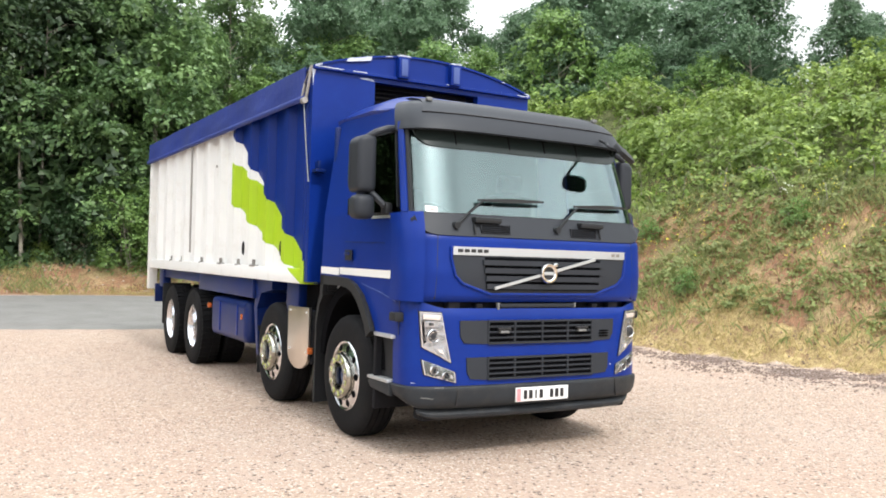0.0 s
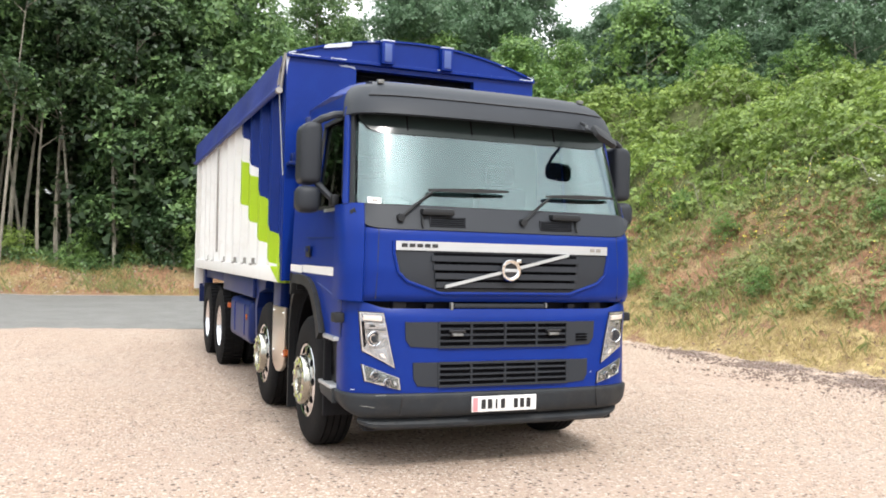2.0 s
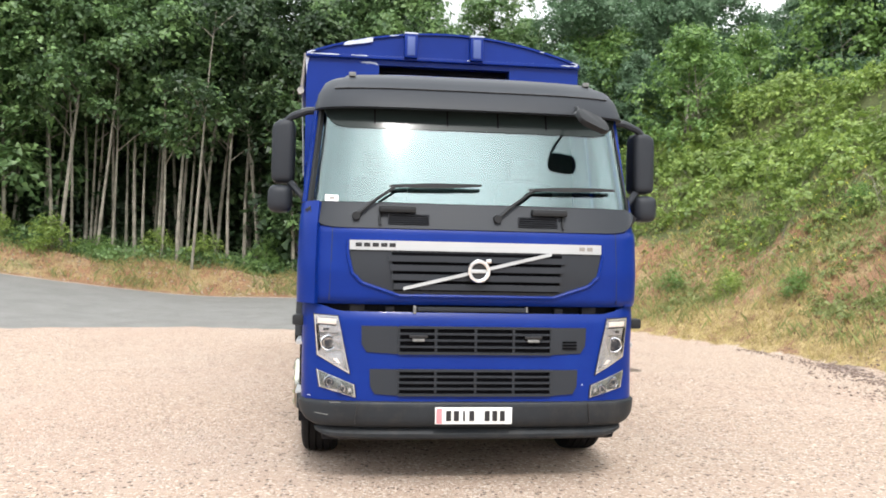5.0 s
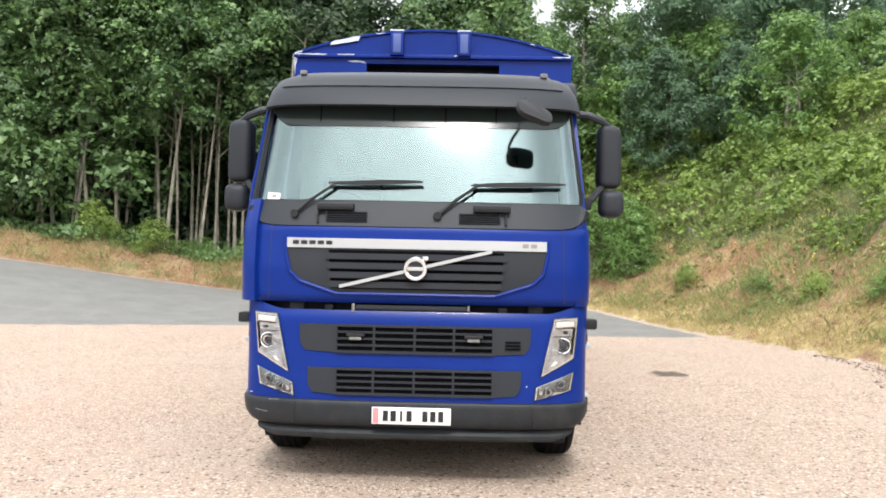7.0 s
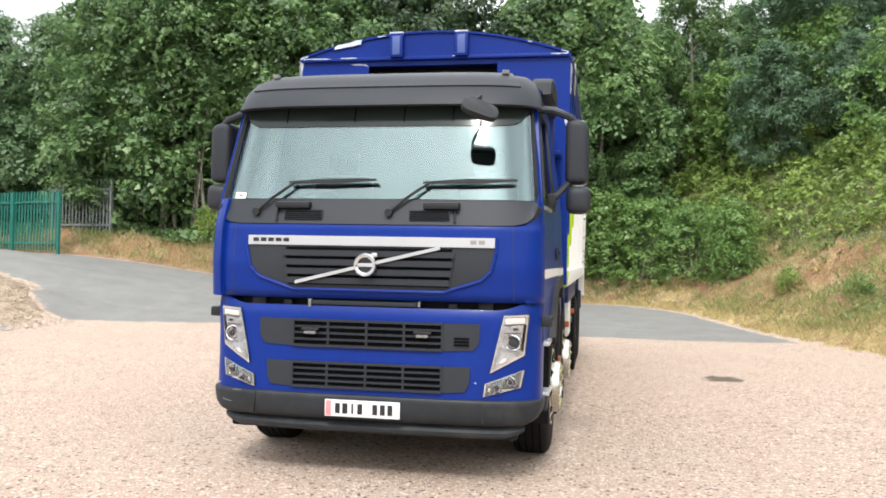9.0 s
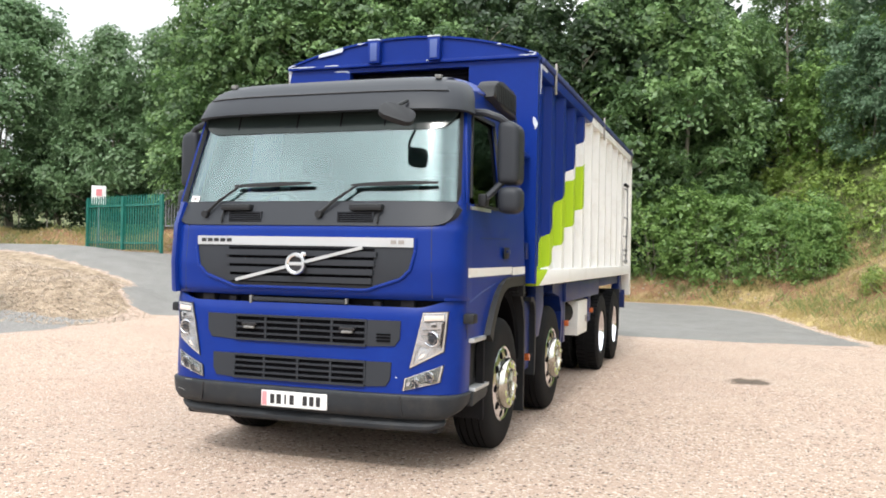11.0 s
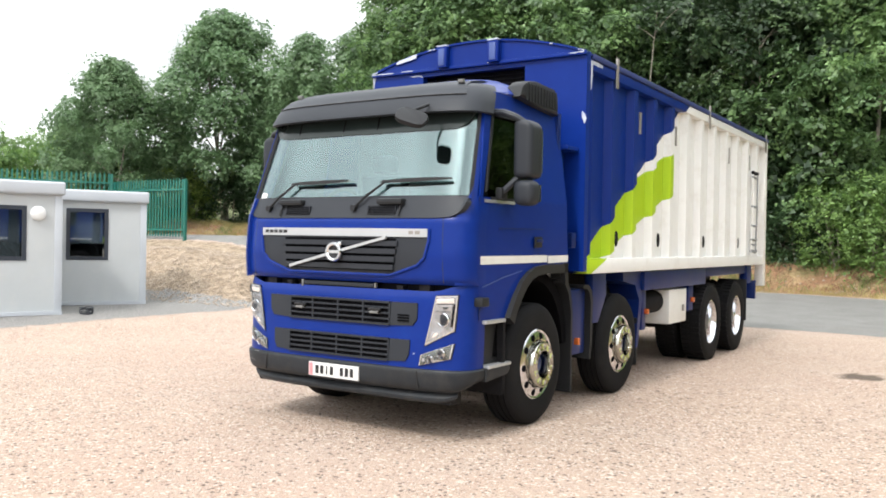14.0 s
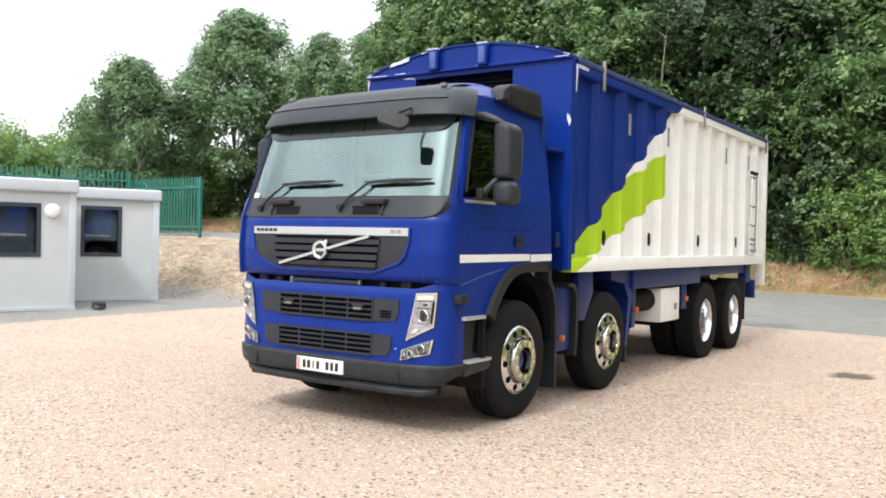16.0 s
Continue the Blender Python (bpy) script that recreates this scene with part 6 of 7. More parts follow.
KINDS = {
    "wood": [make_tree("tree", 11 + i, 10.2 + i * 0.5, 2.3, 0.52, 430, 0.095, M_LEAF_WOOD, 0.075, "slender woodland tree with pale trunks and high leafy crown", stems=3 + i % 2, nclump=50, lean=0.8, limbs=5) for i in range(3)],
    # These two kinds repeat wood and far in leaf colours lightened as sunlit.
    "wood_lit": [make_tree("tree", 15 + i, 10.4 + i * 0.5, 2.4, 0.50, 430, 0.095, M_LEAF_EDGE, 0.075, "slender woodland tree with leaf colour lightened as if sunlit", stems=3, nclump=54, lean=0.8, limbs=5) for i in range(2)],
    "far_sun_tone": [make_tree("tree", 45 + i, 9.6 + i * 0.6, 2.9, 0.02, 220, 0.14, M_LEAF, 0.12, "tall broadleaf tree deeper in the wood, leaves toned as sunlit", nclump=80) for i in range(2)],
    "full": [make_tree("tree", 31 + i, 9.2 + i * 0.6, 2.8, 0.07, 480, 0.098, M_LEAF, 0.12, "dense green broadleaf tree on the bank", nclump=84, lump=1.12) for i in range(3)],
    "edge": [make_tree("tree", 35 + i, 9.4 + i * 0.5, 2.7, 0.10, 480, 0.095, M_LEAF_EDGE, 0.11, "dark green broadleaf tree at the wood edge", nclump=80, lump=1.1) for i in range(2)],
    "far": [make_tree("tree", 41 + i, 9.4 + i * 0.6, 2.9, 0.02, 130, 0.18, M_LEAF_WOOD, 0.12, "tall broadleaf tree deeper in the wood", nclump=80) for i in range(2)],
    "distant": [make_tree("tree", 47 + i, 9.2 + i * 0.6, 2.9, 0.05, 420, 0.10, M_LEAF_HAZE, 0.12, "green tree beyond the gates with haze in its leaf colour", nclump=84, lump=1.15) for i in range(2)],
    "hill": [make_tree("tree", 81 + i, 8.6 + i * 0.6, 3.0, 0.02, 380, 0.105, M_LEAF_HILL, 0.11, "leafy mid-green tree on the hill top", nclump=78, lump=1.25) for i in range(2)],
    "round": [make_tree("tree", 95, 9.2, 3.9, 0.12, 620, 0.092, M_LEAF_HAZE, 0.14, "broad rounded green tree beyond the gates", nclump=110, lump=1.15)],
    "crest": [make_tree("tree", 91 + i, 9.2 + i * 0.6, 3.0, 0.05, 220, 0.16, M_LEAF_HILL, 0.11, "pale green tree beyond the hill crest", nclump=80, lump=1.1) for i in range(2)],
    "bush": [make_tree("bush", 51 + i, 3.3 + i * 0.4, 1.5, -0.04, 380, 0.066, M_LEAF_LIGHT, 0.05, "rounded light green bush on the slope", "bush", stems=3, nclump=64, lump=1.15) for i in range(2)],
    "sunny": [make_tree("bush", 55, 2.6, 1.7, -0.04, 420, 0.06, M_BRAMBLE, 0.05, "bright yellow-green bush on the meadow bank", "bush", stems=3, nclump=60, lump=1.1)],
    "shade": [make_tree("bush", 61 + i, 3.6 + i * 0.5, 1.7, 0.02, 240, 0.10, M_LEAF_DEEP, 0.05, "leafy undergrowth bush with wood shade darkened into its leaves", "bush", stems=3, nclump=60, lump=1.1) for i in range(2)],
    "shrub": [make_tree("shrub", 71 + i, 1.25, 0.7, 0.08, 700, 0.045, M_LEAF_LIGHT if i else M_BRAMBLE, 0.02, "small leafy shrub on the bank edge", "shrub", stems=3, nclump=22, lean=0.2) for i in range(2)],
}
for kind in KINDS.values():
    for o in kind:
        o.matrix_basis = pose(0, 200, -40)
used = {}
rng = np.random.default_rng(3)


def plant(kind, x, y, scale=1.0, group=""):
    src = KINDS[kind][int(rng.integers(len(KINDS[kind])))]
    m = pose(x, y, land_at(x, y) - 0.05, 0, 0, float(rng.uniform(0, 360))) @ Matrix.Diagonal((scale, scale, scale * float(rng.uniform(0.92, 1.1)), 1))
    if src not in used:
        src.matrix_basis = m
        used[src] = True
        o = src
    else:
        o = copy_thing(src, Matrix())
        o.matrix_basis = m
    if group:
        o["group"] = group


def along(line, s):
    """The point at the share s of a polyline, and its left normal."""
    seg = [math.hypot(b[0] - a[0], b[1] - a[1]) for a, b in zip(line, line[1:])]
    s *= sum(seg)
    for (a, b), l in zip(zip(line, line[1:]), seg):
        if s <= l:
            t = s / l
            return a[0] + (b[0] - a[0]) * t, a[1] + (b[1] - a[1]) * t, -(b[1] - a[1]) / l, (b[0] - a[0]) / l
        s -= l
    return None


# back wood: open trunks at its edge, darker trees behind
BACK = [(-17.5, 20.8), (-12, 19.5), (-8, 20.2), (-4, 20.6), (1.5, 20.0)]
for k in range(15):
    x, y, nx, ny = along(BACK, (k + 0.5) / 15)
    d = 2.3 + 1.6 * float(rng.uniform(0, 1))
    # The choice by x decides where leaves are coloured shaded and where sunlit.
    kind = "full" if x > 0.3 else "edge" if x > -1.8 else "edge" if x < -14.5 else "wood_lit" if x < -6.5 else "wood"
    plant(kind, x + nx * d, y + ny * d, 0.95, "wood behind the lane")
for row, (d0, cnt) in enumerate(((4.4, 14), (8.6, 11), (11.5, 7))):
    for k in range(cnt):
        x, y, nx, ny = along(BACK, (k + 0.5) / cnt)
        plant(("wood_lit" if x < -6.5 else "wood") if row == 0 and -13 < x < -2 else "far_sun_tone" if x < -6.5 else "far", x + nx * d0 + float(rng.normal()) * 0.5, y + ny * d0 + float(rng.normal()) * 0.6, 1.0 + 0.06 * row, "wood behind the lane")
# Undergrowth rows: their darkened leaves carry the shade inside the wood.
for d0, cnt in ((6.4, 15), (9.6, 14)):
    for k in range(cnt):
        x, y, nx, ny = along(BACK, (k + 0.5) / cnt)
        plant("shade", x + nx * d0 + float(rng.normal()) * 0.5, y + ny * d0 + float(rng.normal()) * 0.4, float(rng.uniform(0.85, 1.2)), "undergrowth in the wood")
# corner and hill trees
HILL = [(1.5, 20.2), (3.4, 18.5), (4.8, 14.5), (5.6, 12.2), (6.4, 9.5), (6.9, 6.5), (7.2, 4.2), (7.9, 2.0), (9.2, -1.5), (11, -6), (13, -11)]
for d0, cnt, sc in ((10.6, 15, 0.60), (13.4, 12, 0.78), (17.5, 9, 0.92)):
    for k in range(cnt):
        x, y, nx, ny = along(HILL, (k + 0.5) / cnt)
        tx, ty = x + nx * d0 + float(rng.normal()) * 0.6, y + ny * d0 + float(rng.normal()) * 0.6
        low = 0.62 + 0.38 * float(smoothstep(ty - tx, -8.0, 0.0))
        plant("hill" if d0 < 14 and low > 0.5 else "crest", tx, ty, sc * low * float(rng.uniform(0.85, 1.2)), "trees on the hill")
for x, y, sc in ((2.4, 23.8, 0.64), (4.6, 25.6, 0.70), (6.6, 29, 0.62), (0.6, 26.5, 1.0)):
    plant("full", x, y, sc, "trees on the hill")
for x, y, sc in ((7.6, 24.6, 0.7), (10.4, 23.0, 0.62), (9.4, 27.5, 0.8), (12.6, 24.2, 0.72), (14.8, 22.0, 0.68), (17.0, 18.5, 0.42)):
    plant("hill", x, y, sc, "trees on the hill")
for k in range(24):
    x, y, nx, ny = along(HILL, (k + 0.5) / 24)
    d0 = 9.3 + 1.8 * (k % 2)
    tx, ty = x + nx * d0 + float(rng.normal()) * 0.4, y + ny * d0
    plant("bush", tx, ty, float(rng.uniform(0.8, 1.25)) * (0.36 + 0.64 * float(smoothstep(ty - tx, -8.0, 0.0))), "bushes on the hill crest")
for x, y, sc in ((0.4, 22.0, 0.75), (1.6, 21.5, 0.8), (2.8, 20.8, 0.75), (4.0, 20.0, 0.7), (4.9, 18.9, 0.6), (9.6, 19.2, 1.0), (5.0, 18.6, 0.45), (6.4, 24.0, 1.0), (7.6, 24.8, 1.05), (5.4, 24.6, 0.95), (8.8, 23.8, 1.0)):
    plant("bush", x, y, sc, "bushes on the bank")
plant("shade", -0.9, 22.4, 0.6, "bushes on the bank")
for x, y, sc in ((3.6, 28.5, 0.72), (5.6, 31.0, 0.62), (8.2, 31.5, 0.6), (10.8, 30.0, 0.6), (8.8, 21.5, 0.4), (6.6, 22.2, 0.42)):
    plant("hill", x, y, sc, "trees on the hill")
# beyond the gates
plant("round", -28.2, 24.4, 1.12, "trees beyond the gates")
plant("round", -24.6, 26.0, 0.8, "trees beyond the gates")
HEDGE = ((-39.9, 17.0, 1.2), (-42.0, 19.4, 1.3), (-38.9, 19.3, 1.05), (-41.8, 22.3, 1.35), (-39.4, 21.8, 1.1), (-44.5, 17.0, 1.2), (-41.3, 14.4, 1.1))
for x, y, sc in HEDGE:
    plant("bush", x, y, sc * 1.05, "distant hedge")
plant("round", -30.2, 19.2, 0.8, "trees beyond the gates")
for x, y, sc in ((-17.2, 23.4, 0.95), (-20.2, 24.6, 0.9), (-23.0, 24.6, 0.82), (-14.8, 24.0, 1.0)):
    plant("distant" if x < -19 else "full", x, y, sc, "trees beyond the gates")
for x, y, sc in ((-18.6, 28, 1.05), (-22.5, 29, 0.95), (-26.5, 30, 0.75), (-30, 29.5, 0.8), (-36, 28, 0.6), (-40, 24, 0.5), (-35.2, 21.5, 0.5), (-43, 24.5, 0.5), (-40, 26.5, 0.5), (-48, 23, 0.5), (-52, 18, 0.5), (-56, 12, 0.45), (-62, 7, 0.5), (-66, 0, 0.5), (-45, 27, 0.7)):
    plant("distant" if x < -19 else "far_sun_tone", x, y, sc, "trees beyond the gates")
for x, y, sc in ((-30.0, 22.0, 0.85), (-31.6, 22.8, 1.1), (-33.4, 22.6, 1.2), (-35.6, 21.8, 1.2), (-29.2, 23.2, 0.8), (-32.6, 24.6, 1.4), (-31.4, 20.6, 0.9), (-34, 19.6, 0.8), (-36.5, 18.4, 0.8), (-39, 17.2, 0.8)):
    plant("sunny", x, y, sc, "bushes beyond the gates")
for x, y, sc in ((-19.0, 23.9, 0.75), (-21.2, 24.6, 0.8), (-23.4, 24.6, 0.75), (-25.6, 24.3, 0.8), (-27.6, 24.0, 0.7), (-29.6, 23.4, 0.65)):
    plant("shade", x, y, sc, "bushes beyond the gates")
for k in range(13):
    x, y, nx, ny = along(BACK, (k + 0.5) / 13)
    d = 1.7 + float(rng.uniform(0, 1.2))
    if x < -13:
        continue
    plant("shrub", x + nx * d, y + ny * d, float(rng.uniform(0.5, 1.0)), "shrubs along the wood edge")
for x, y, sc in ((5.9, 16.2, 0.5), (9.4, 10.2, 0.4), (7.6, 9.4, 0.42), (7.3, 11.6, 0.5), (8.9, 8.2, 0.45), (8.1, 6.3, 0.4), (9.6, 5.0, 0.42), (6.8, 13.4, 0.42), (9.7, 2.4, 0.38)):
    plant("shrub", x, y, sc, "shrubs on the slope")
for kind in KINDS.values():
    for o in kind:
        if o not in used:
            plant_x = -50 + 3 * len(used)
            o.matrix_basis = pose(plant_x, 42, land_at(plant_x, 42) - 0.05)
            used[o] = True


def scatter(name, n, region, material, size, label, category, seed, lift=(0.02, 0.3), upright=0.3):
    """Loose leaves or petals over part of the bank as one mass."""
    r = np.random.default_rng(seed)
    x, y = r.uniform(region[0], region[1], n * 6), r.uniform(region[2], region[3], n * 6)
    d = dist_to(TOE, x, y)
    keep = region[4](x, y, d, r)
    x, y, d = x[keep][:n], y[keep][:n], d[keep][:n]
    z = land(x, y)
    c = np.stack([x, y, z + r.uniform(lift[0], lift[1], len(x))], -1)
    nn = r.normal(size=(len(x), 3)) * 0.6
    nn[:, 2] += upright * 2
    e = 0.12
    nn[:, 0] -= 1.3 * (land(x + e, y) - land(x - e, y)) / (2 * e)
    nn[:, 1] -= 1.3 * (land(x, y + e) - land(x, y - e)) / (2 * e)
    return tagged(new(name, leaf_mesh(name, c, nn, size, material, r)), label, category, kind="stuff")


def bramble_edge(x, y):
    """How far from the foot of the slope the brambles begin."""
    return 2.75 + 0.45 * wave(x, y, 0.9, 6.0) + 1.0 * smoothstep(-y, -7, -4.5)


def thicket(n, seed):
    """Brambles as heaped leafy clumps with hollows between, one mass."""
    r = np.random.default_rng(seed)
    x, y = r.uniform(3, 22, n * 6), r.uniform(-9, 27, n * 6)
    d = dist_to(TOE, x, y)
    keep = (d > bramble_edge(x, y) + 0.3 * r.random(len(x))) & (d < 9.6)
    x, y, d = x[keep][:n], y[keep][:n], d[keep][:n]
    z = land(x, y)
    rad = (0.18 + 0.50 * r.random(len(x)) ** 2) * (0.6 + 0.4 * smoothstep(d, 2.5, 5))
    c1, n1 = clump_leaves(r, list(zip(x, y, z + rad * 0.45, rad)), 560, 0.072)
    return c1, n1, r


c1, n1, r1 = thicket(3300, 21)
tagged(new("bramble_thicket", leaf_mesh("bramble_thicket", c1, n1, 0.060, M_BRAMBLE, r1)), "dense green bramble thicket heaped over the slope", "brambles", kind="stuff")
scatter("bramble_runners", 30000, (4, 22, -9, 24, lambda x, y, d, r: (d > bramble_edge(x, y) - 0.5 * r.random(len(x))) & (d < 9.8)), M_BRAMBLE, 0.05, "low green bramble runners on the slope", "brambles", 25, (0.0, 0.12), 0.5)
def weeds(n, seed):
    """Small leafy plants in patches on the open slope, one mass."""
    r = np.random.default_rng(seed)
    x, y = r.uniform(2, 15, n * 12), r.uniform(-9, 20, n * 12)
    d = dist_to(TOE, x, y)
    keep = (d > 0.7) & (d < 4.4) & (d < bramble_edge(x, y) + 0.4) & (wave(x, y, 1.3, 2.0) + 0.7 * wave(x, y, 3.1, 7.0) + 0.5 * r.normal(size=len(x)) + 0.5 * d - 0.3 - 1.7 * smoothstep(y, 7, 11) > 0)
    x, y = x[keep][:n], y[keep][:n]
    rad = 0.05 + 0.16 * r.random(len(x)) ** 2
    return (*clump_leaves(r, list(zip(x, y, land(x, y) + rad * 0.5, rad)), 620, 0.05), r)


c2, n2, r2 = weeds(5200, 22)
tagged(new("bank_weeds", leaf_mesh("bank_weeds", c2, n2, 0.038, M_GRASS, r2)), "patchy low olive green weeds on the slope", "weeds", kind="stuff")
scatter("wood_undergrowth", 26000, (-22, 3, 19, 27, lambda x, y, d, r: (d > 1.5) & (d < 6) & (wave(x, y, 1.1, 3.0) + 0.8 * r.normal(size=len(x)) > 0.2)), M_LEAF, 0.06, "dark low undergrowth beneath the trees", "undergrowth", 23, (0.0, 0.45), 0.4)
scatter("leaf_litter", 34000, (-26, 15, -9, 23, lambda x, y, d, r: (d > 0.35) & (d < 4.2) & (x + 0.3 * y > -12) & (wave(x, y, 1.0, 4.0) + 0.8 * r.normal(size=len(x)) > -0.2)), M_LITTER, 0.034, "brown dead leaves and twigs littering the slope", "leaf litter", 26, (0.0, 0.035), 0.25)
scatter("yellow_flowers", 1700, (4, 13, -8, 16, lambda x, y, d, r: (d > 1.4) & (d < 3.8) & (wave(x, y, 1.6, 9.0) > 0.15)), M_FLOWER, 0.019, "small yellow wildflowers on the slope", "flowers", 24, (0.2, 0.5), 0.8)


def blades(name, n, region, material, h, label, category, seed):
    """Grass blades, each a narrow bent strip."""
    r = np.random.default_rng(seed)
    x, y = r.uniform(region[0], region[1], n * 6), r.uniform(region[2], region[3], n * 6)
    keep = region[4](x, y, dist_to(TOE, x, y), r)
    x, y = x[keep][:n], y[keep][:n]
    n = len(x)
    z = land(x, y)
    an, hh = r.uniform(0, 2 * np.pi, n), h * r.uniform(0.4, 1.4, n)
    lean_x, lean_y = r.normal(size=n) * 0.45 * hh, r.normal(size=n) * 0.45 * hh
    w = 0.0025 + 0.0035 * r.random(n)
    bx, by = np.cos(an) * w, np.sin(an) * w
    v = np.stack([np.stack([x - bx, y - by, z - 0.02], -1), np.stack([x + bx, y + by, z - 0.02], -1),
                  np.stack([x + lean_x * 0.4 + bx * 0.6, y + lean_y * 0.4 + by * 0.6, z + hh * 0.6], -1), np.stack([x + lean_x, y + lean_y, z + hh], -1)], 1).reshape(-1, 3)
    me = bpy.data.meshes.new(name)
    me.vertices.add(4 * n)
    me.vertices.foreach_set("co", v.ravel().astype(np.float32))
    me.loops.add(4 * n)
    me.loops.foreach_set("vertex_index", np.arange(4 * n, dtype=np.int32))
    me.polygons.add(n)
    me.polygons.foreach_set("loop_start", np.arange(0, 4 * n, 4, dtype=np.int32))
    me.update()
    me.materials.append(material)
    return tagged(new(name, me), label, category, kind="stuff")


blades("dry_grass_verge", 52000, (-2, 14, -9, 21, lambda x, y, d, r: (d > -0.05) & (d < 1.0 + 0.5 * wave(x, y, 1.5, 2.0)) & (wave(x, y, 2.3, 4.0) + 0.8 * r.normal(size=len(x)) > -0.6)), M_STRAW, 0.085, "strip of dry straw-coloured grass at the slope foot", "dry grass", 31)
blades("bank_grass", 16000, (2, 14, -9, 22, lambda x, y, d, r: (d > 0.25) & (d < 4.5) & (wave(x, y, 0.9, 5.0) + 0.7 * r.normal(size=len(x)) > -0.1)), M_GRASS, 0.17, "mixed green grass on the slope", "grass", 32)
blades("dry_grass_slope", 30000, (3, 14, -9, 21, lambda x, y, d, r: (d > 0.8) & (d < 4.0) & (wave(x, y, 1.2, 1.0) + 0.6 * wave(x, y, 4.1, 3.0) + 0.4 * r.normal(size=len(x)) > 0.15 + 0.25 * smoothstep(y, 5, 9))), M_STRAW, 0.10, "dry bleached grass on the slope", "dry grass", 34)
blades("dry_grass_bank", 16000, (-31, -2, 18.5, 24.5, lambda x, y, d, r: (d > 0.2) & (d < 2.7) & (wave(x, y, 1.1, 3.0) + 0.6 * r.normal(size=len(x)) > 0.0)), M_STRAW, 0.12, "dry grass on the bare bank", "dry grass", 35)
blades("wood_edge_grass", 5000, (-26, 3, 18, 25, lambda x, y, d, r: (d > 0.1) & (d < 2.6) & (wave(x, y, 1.4, 8.0) + 0.6 * r.normal(size=len(x)) > 0.3)), M_GRASS, 0.22, "tufts of grass along the wood edge", "grass", 33)


WHITE_SPOTS = ((9.81, 5.43), (10.2, 16.3))
# bare arching stems among the brambles
r5 = np.random.default_rng(55)
bm = bmesh.new()
for k in range(230):
    x, y = r5.uniform(6, 17), r5.uniform(-4, 19)
    d = float(dist_to(TOE, np.array([x]), np.array([y]))[0])
    if not 2.2 < d < 9:
        continue
    z, an, ln, hh = land_at(x, y), r5.uniform(0, 6.28), r5.uniform(0.3, 0.9), r5.uniform(0.3, 0.9)
    dx, dy = math.cos(an) * ln, math.sin(an) * ln
    tube(bm, [(x, y, z - 0.05), (x + dx * 0.3, y + dy * 0.3, z + hh * 0.8), (x + dx * 0.65, y + dy * 0.65, z + hh), (x + dx, y + dy, z + hh * 0.7)], 0.009, 4, 0.5)
tagged(part("bramble_stems", bm, M_BARK), "bare grey bramble stems arching over the leaves", "stems", kind="stuff")
for x, y in WHITE_SPOTS:
    bm = bmesh.new()
    for k in range(14):
        a, q = r5.uniform(0, 6.28), r5.uniform(0.0, 0.16)
        c = Vector((math.cos(a) * q, math.sin(a) * q, r5.uniform(0.05, 0.25)))
        ring = [bm.verts.new(c + Vector((math.cos(t) * 0.035, math.sin(t) * 0.035, 0.012 * (j % 2)))) for j, t in enumerate(steps(0, 2 * math.pi * 5 / 6, 5))]
        bm.faces.new(ring)
    ob = part("white_flowers", bm, M_FLOWER_W, m=pose(x, y, land_at(x, y)))
    tagged(ob, "cluster of white flower heads among the brambles", "flowers", kind="stuff")


# ---- loose stones ----
def stones(name, n, region, size, material, label, seed):
    r = np.random.default_rng(seed)
    x, y = r.uniform(region[0], region[1], n), r.uniform(region[2], region[3], n)
    keep = region[4](x, y)
    x, y = x[keep], y[keep]
    n = len(x)
    z = land(x, y)
    base = np.array([(1, 0, 0), (-1, 0, 0), (0, 1, 0), (0, -1, 0), (0, 0, 1), (0, 0, -0.6)], float)
    s = size * r.uniform(0.5, 1.5, (n, 1, 1)) * r.uniform(0.6, 1.3, (n, 6, 1)) * np.array([1, 1, 0.7])
    v = (base[None] * s)
    a = r.uniform(0, 2 * np.pi, n)
    ca, sa = np.cos(a)[:, None], np.sin(a)[:, None]
    v = np.stack([v[..., 0] * ca - v[..., 1] * sa + x[:, None], v[..., 0] * sa + v[..., 1] * ca + y[:, None], v[..., 2] + z[:, None] + size * 0.25], -1).reshape(-1, 3)
    tri = np.array([(0, 2, 4), (2, 1, 4), (1, 3, 4), (3, 0, 4), (2, 0, 5), (1, 2, 5), (3, 1, 5), (0, 3, 5)])
    f = (tri[None] + 6 * np.arange(n)[:, None, None]).reshape(-1)
    me = bpy.data.meshes.new(name)
    me.vertices.add(6 * n)
    me.vertices.foreach_set("co", v.ravel().astype(np.float32))
    me.loops.add(len(f))
    me.loops.foreach_set("vertex_index", f.astype(np.int32))
    me.polygons.add(len(f) // 3)
    me.polygons.foreach_set("loop_start", np.arange(0, len(f), 3, dtype=np.int32))
    me.update()
    me.materials.append(material)
    return tagged(new(name, me), label, "gravel", kind="stuff")


def stone_material():
    m, nt, p = nodes_of("gravel_stones")
    geo = nt.nodes.new("ShaderNodeNewGeometry")
    c = mixcol(nt, geo.outputs["Random Per Island"], (0.36, 0.28, 0.23), (0.66, 0.57, 0.49))
    c = mixcol(nt, math_node(nt, "MULTIPLY", noise_tex(nt, 40.0), 0.4), c, (0.42, 0.33, 0.27))
    nt.links.new(c, p.inputs["Base Color"])
    p.inputs["Roughness"].default_value = 0.9
    return m


M_STONE = stone_material()
stones("loose_gravel", 34000, (-5.5, 6.5, -4.8, 2.5, lambda x, y: ((np.abs(x) > 1.5) | (y < 0.2)) & (dist_to(TOE, x, y) < -0.3)), 0.0085, M_STONE, "loose pink and buff gravel stones", 41)
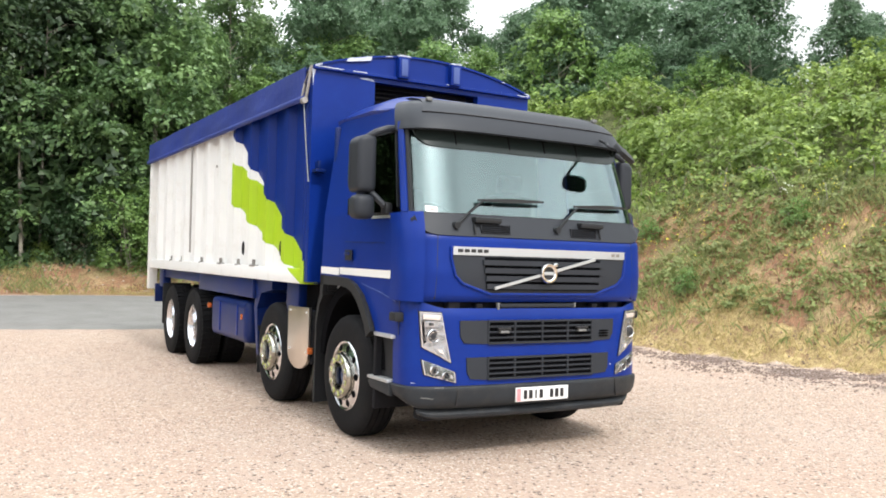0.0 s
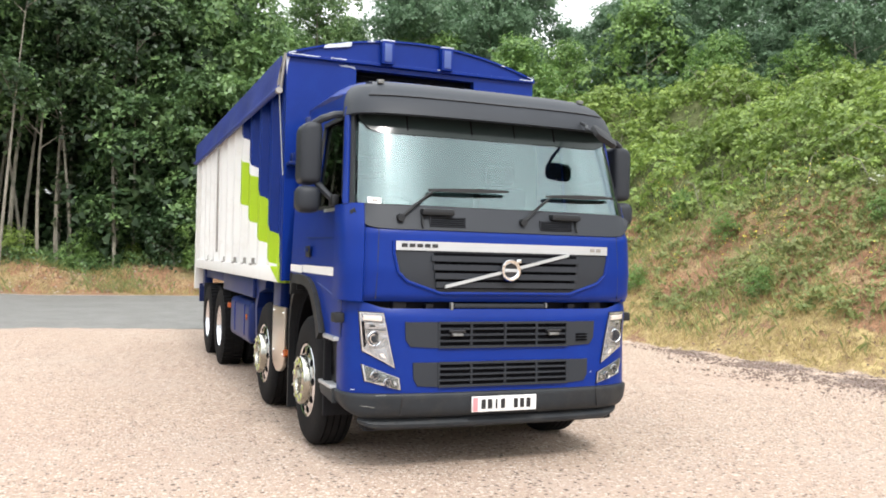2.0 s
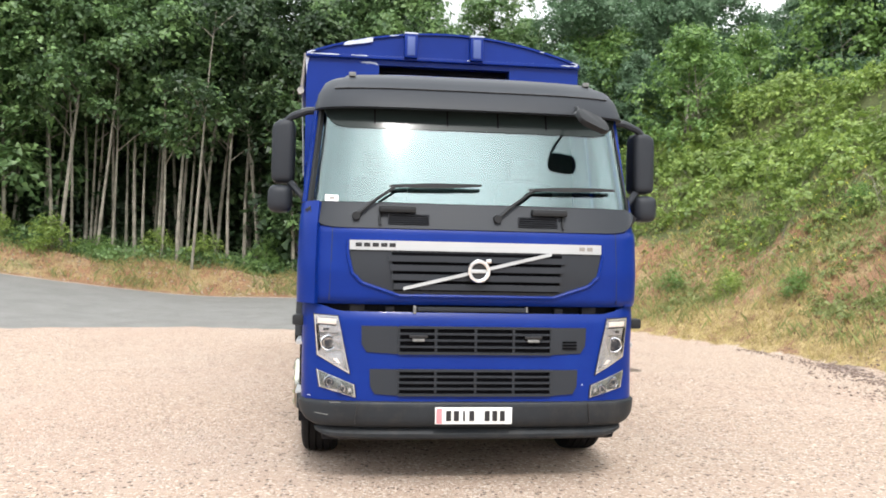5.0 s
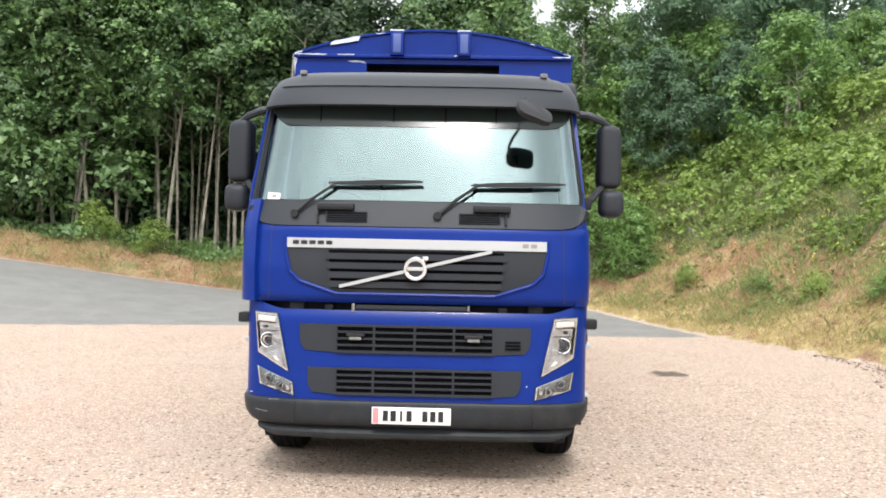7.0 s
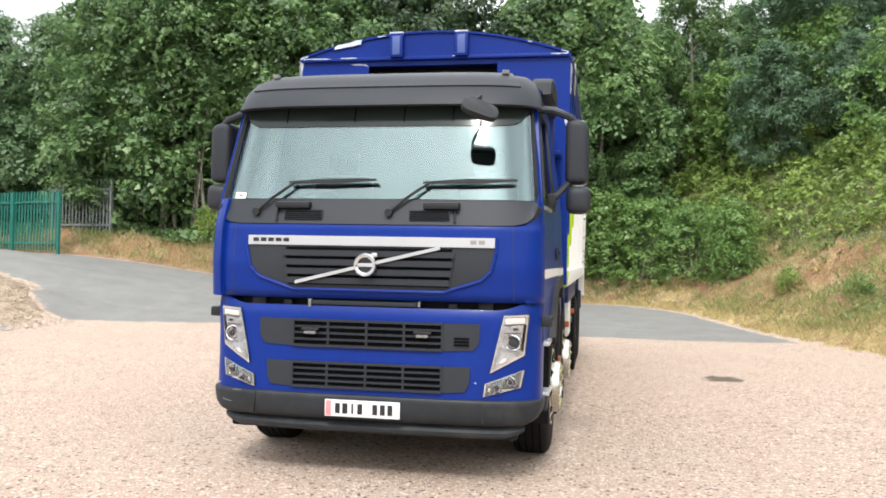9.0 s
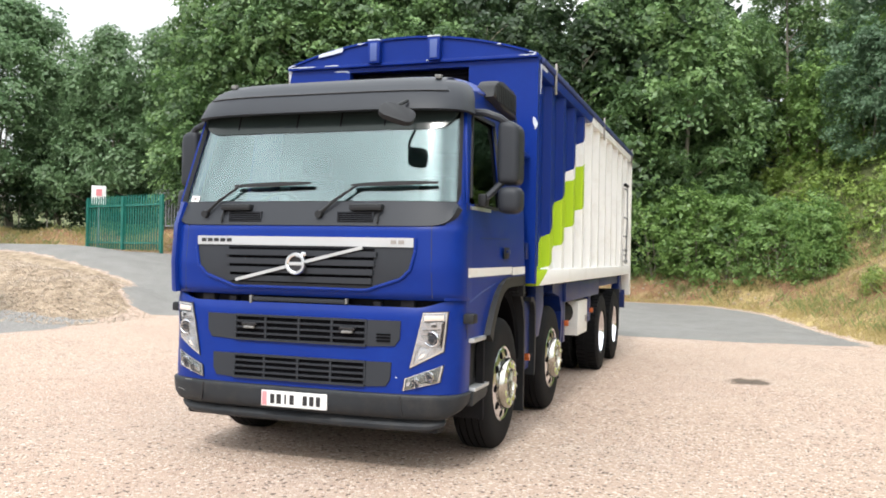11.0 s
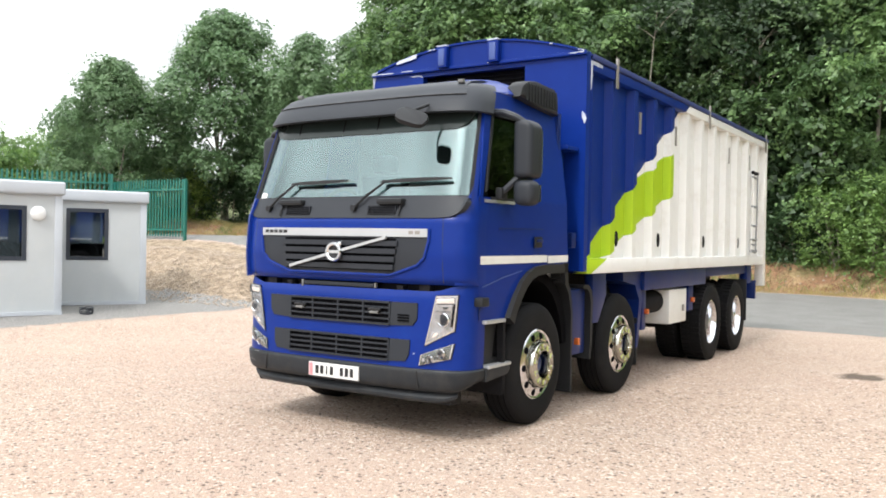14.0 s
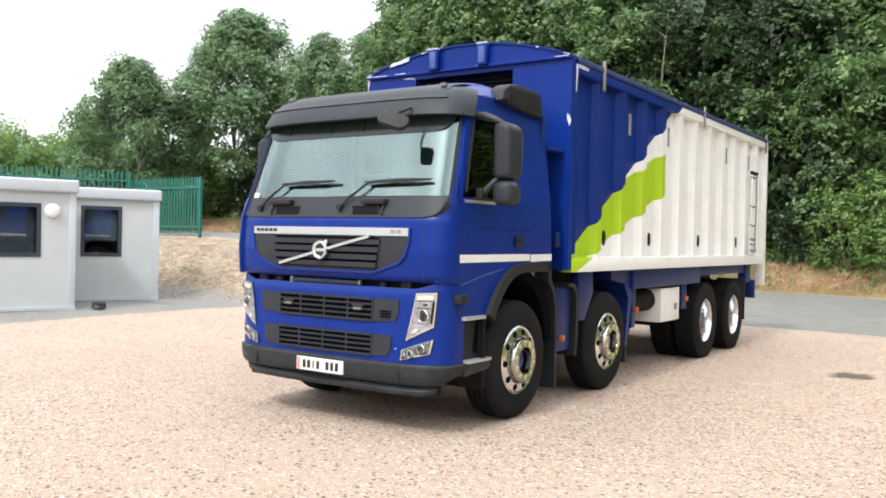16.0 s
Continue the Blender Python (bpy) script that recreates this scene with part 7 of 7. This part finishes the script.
stones("edge_stones", 90000, (5, 13, -8, 9, lambda x, y: np.random.default_rng(5).random(len(x)) < 0.6 * np.exp(-((dist_to(TOE, x, y) + 0.8 * toe_width(y)) / (toe_width(y) * 0.8 + 0.1)) ** 2) * (0.6 + 0.4 * wave(x, y, 2.9, 4.0))), 0.019, M_CHIP, "coarse dark chippings along the verge", 42)
stones("mound_stones", 5200, (-20, -9.3, 8, 13, lambda x, y: dist_to(NEAR, x, y) > 0.1), 0.028, M_ROCK, "stones on the bare earth mound", 43)
stones("bank_stones", 2600, (-31, 4, 18, 23.5, lambda x, y: (dist_to(TOE, x, y) > 0.1) & (dist_to(TOE, x, y) < 1.8)), 0.04, M_ROCK, "stones on the bare bank", 44)


# ---- fences and gates ----
def palisade(name, a, b, height, material, label, category, posts=True, lift=0.12):
    """Palisade panel from a to b: rails, posts and pointed pales."""
    (ax, ay), (bx, by) = a, b
    ln = math.hypot(bx - ax, by - ay)
    ang = math.degrees(math.atan2(by - ay, bx - ax))
    za, zb = land_at(ax, ay), land_at(bx, by)
    fence = new(name)
    fence.matrix_basis = pose(ax, ay, min(za, zb), 0, 0, ang)
    n = max(4, int(ln / 0.155))
    bm = bmesh.new()
    prism(bm, [(-0.033, lift), (0.033, lift), (0.033, height - 0.08), (0.0, height), (-0.033, height - 0.08)], -0.012, 0.012, "y")
    first = part("pale", bm, material, fence, m=pose(0.08, -0.04, 0))
    for k in range(1, n):
        share(first, "pale", fence, pose(0.08 + (ln - 0.16) * k / (n - 1), -0.04, 0))
    for z in (0.35, height - 0.38):
        part("rail", boxes((0, ln, -0.025, 0.025, z - 0.03, z + 0.03)), material, fence)
    for x in [0.0, ln] + ([ln * 0.5] if ln > 4.5 else []):
        part("post", boxes((x - 0.045, x + 0.045, -0.02, 0.07, -0.6 if x in (0.0, ln) else 0.1, height - 0.05)), material, fence)
    return tagged(fence, label, category)


palisade("gate", (-16.05, 19.4), (-20.6, 20.9), 2.1, M_GREEN, "green steel palisade gate standing open", "gate")
palisade("gate", (-18.45, 13.8), (-22.4, 13.9), 2.1, M_GREEN, "green steel palisade gate beside the cabins", "gate")
palisade("palisade_fence", (-22.5, 13.8), (-27.0, 5.0), 2.4, M_GREEN, "green palisade fence behind the cabins", "fence")
palisade("palisade_fence", (-15.5, 21.5), (-18.2, 22.1), 2.0, M_GALV, "grey galvanised palisade fence beneath the trees", "fence")
sign = new("notice_board")
sign.matrix_basis = pose(-21.1, 22.0, land_at(-21.1, 22.0), 0, 0, 40)
part("sign_post", boxes((-0.04, 0.04, -0.03, 0.03, -0.3, 2.45)), M_GALV, sign)
part("sign_face", boxes((-0.27, 0.27, -0.045, -0.03, 1.75, 2.5), bevel=0.01), M_PLATE, sign, "white board with a dark red square")
part("sign_square", boxes((-0.1, 0.12, -0.05, -0.044, 2.08, 2.36)), M_PLATE_RED, sign)
tagged(sign, "white notice board on a post behind the gate", "sign")


# ---- site cabins ----
def cabin(x, y, ang, w, d, h, window, label, lamp=False):
    """Cabin whose front bottom right corner stands at x, y; the front runs to local -x."""
    c = new("site_cabin")
    c.matrix_basis = pose(x, y, land_at(x, y), 0, 0, ang)
    x0, x1, z0, z1 = window
    for spec in ((-w, x0, 0, 0.06, 0.06, h - 0.24), (x1, 0, 0, 0.06, 0.06, h - 0.24), (x0, x1, 0, 0.06, 0.06, z0), (x0, x1, 0, 0.06, z1, h - 0.24)):
        part("front_wall_panel", boxes(spec), M_CABIN, c)
    part("side_wall", boxes((-0.06, 0, 0.06, d, 0.06, h - 0.24)), M_CABIN, c)
    part("side_wall", boxes((-w, -w + 0.06, 0.06, d, 0.06, h - 0.24)), M_CABIN, c)
    part("back_wall", boxes((-w, 0, d, d + 0.06, 0.06, h - 0.24)), M_CABIN, c)
    part("floor", boxes((-w - 0.02, 0.02, -0.06, d + 0.08, 0.0, 0.07)), M_CABIN_TRIM, c)
    for xx in (-w + 0.05, -0.05):
        part("corner_post", boxes((xx - 0.07, xx + 0.07, -0.025, 0.10, 0.05, h - 0.22), bevel=0.015), M_CABIN_TRIM, c)
    bm = bmesh.new()
    box(bm, -w - 0.06, 0.06, -0.10, d + 0.12, h - 0.26, h, bevel=0.05, seg=3)
    part("roof", bm, M_CABIN_TRIM, c, "grey roof with rounded fascia")
    bm = boxes((x0 - 0.0, x1, -0.015, 0.05, z0, z0 + 0.08), (x0, x1, -0.015, 0.05, z1 - 0.08, z1), (x0, x0 + 0.08, -0.015, 0.05, z0 + 0.08, z1 - 0.08), (x1 - 0.08, x1, -0.015, 0.05, z0 + 0.08, z1 - 0.08))
    win = part("window", bm, M_FRAME, c, "dark framed window")
    part("pane", boxes((x0 + 0.08, x1 - 0.08, 0.015, 0.03, z0 + 0.08, z1 - 0.08)), M_CABGLASS, win).visible_shadow = False
    # In the cabin with the lamp this sheet is added to lift the pane's tone.
    part("blind", boxes((x0 + 0.1, x1 - 0.1, 0.08, 0.10, z0 + (0.06 if lamp else 0.36), z1 - 0.1)), M_INTERIOR if lamp else M_CABIN_TRIM, c, "grey blind sheet behind the window")
    if lamp:
        bm = lathe(bmesh.new(), [(0.0, 0.14), (-0.05, 0.14), (-0.08, 0.11), (-0.095, 0.06), (-0.10, 0.001)], 28, "y")
        part("bulkhead_lamp", bm, M_PLATE, c, "round white bulkhead lamp", m=pose(lamp, 0, h - 0.62))
    return tagged(c, label, "cabin")


cabin(-10.85, 4.45, 70, 4.6, 2.4, 2.58, (-2.62, -0.62, 1.05, 2.1), "grey flat-roofed site cabin with dark window on gravel", -0.42)
cabin(-11.89, 7.2, 62, 2.9, 2.4, 2.55, (-1.67, -0.80, 1.0, 2.14), "smaller grey site cabin set back beside the mound")


bm = bmesh.new()
for k in range(5):
    rr = 0.11 + 0.006 * (k % 3)
    tube(bm, [(rr * math.cos(t) * 1.3, rr * math.sin(t), 0.02 + 0.028 * k + 0.01 * math.sin(2 * t + k)) for t in steps(0, 2 * math.pi, 18)], 0.011, 6)
coil = part("cable_coil", bm, M_GREY, m=pose(-10.45, 4.75, land_at(-10.45, 4.75)))
tagged(coil, "loose grey cable coil dropped by the cabin corner", "cable")
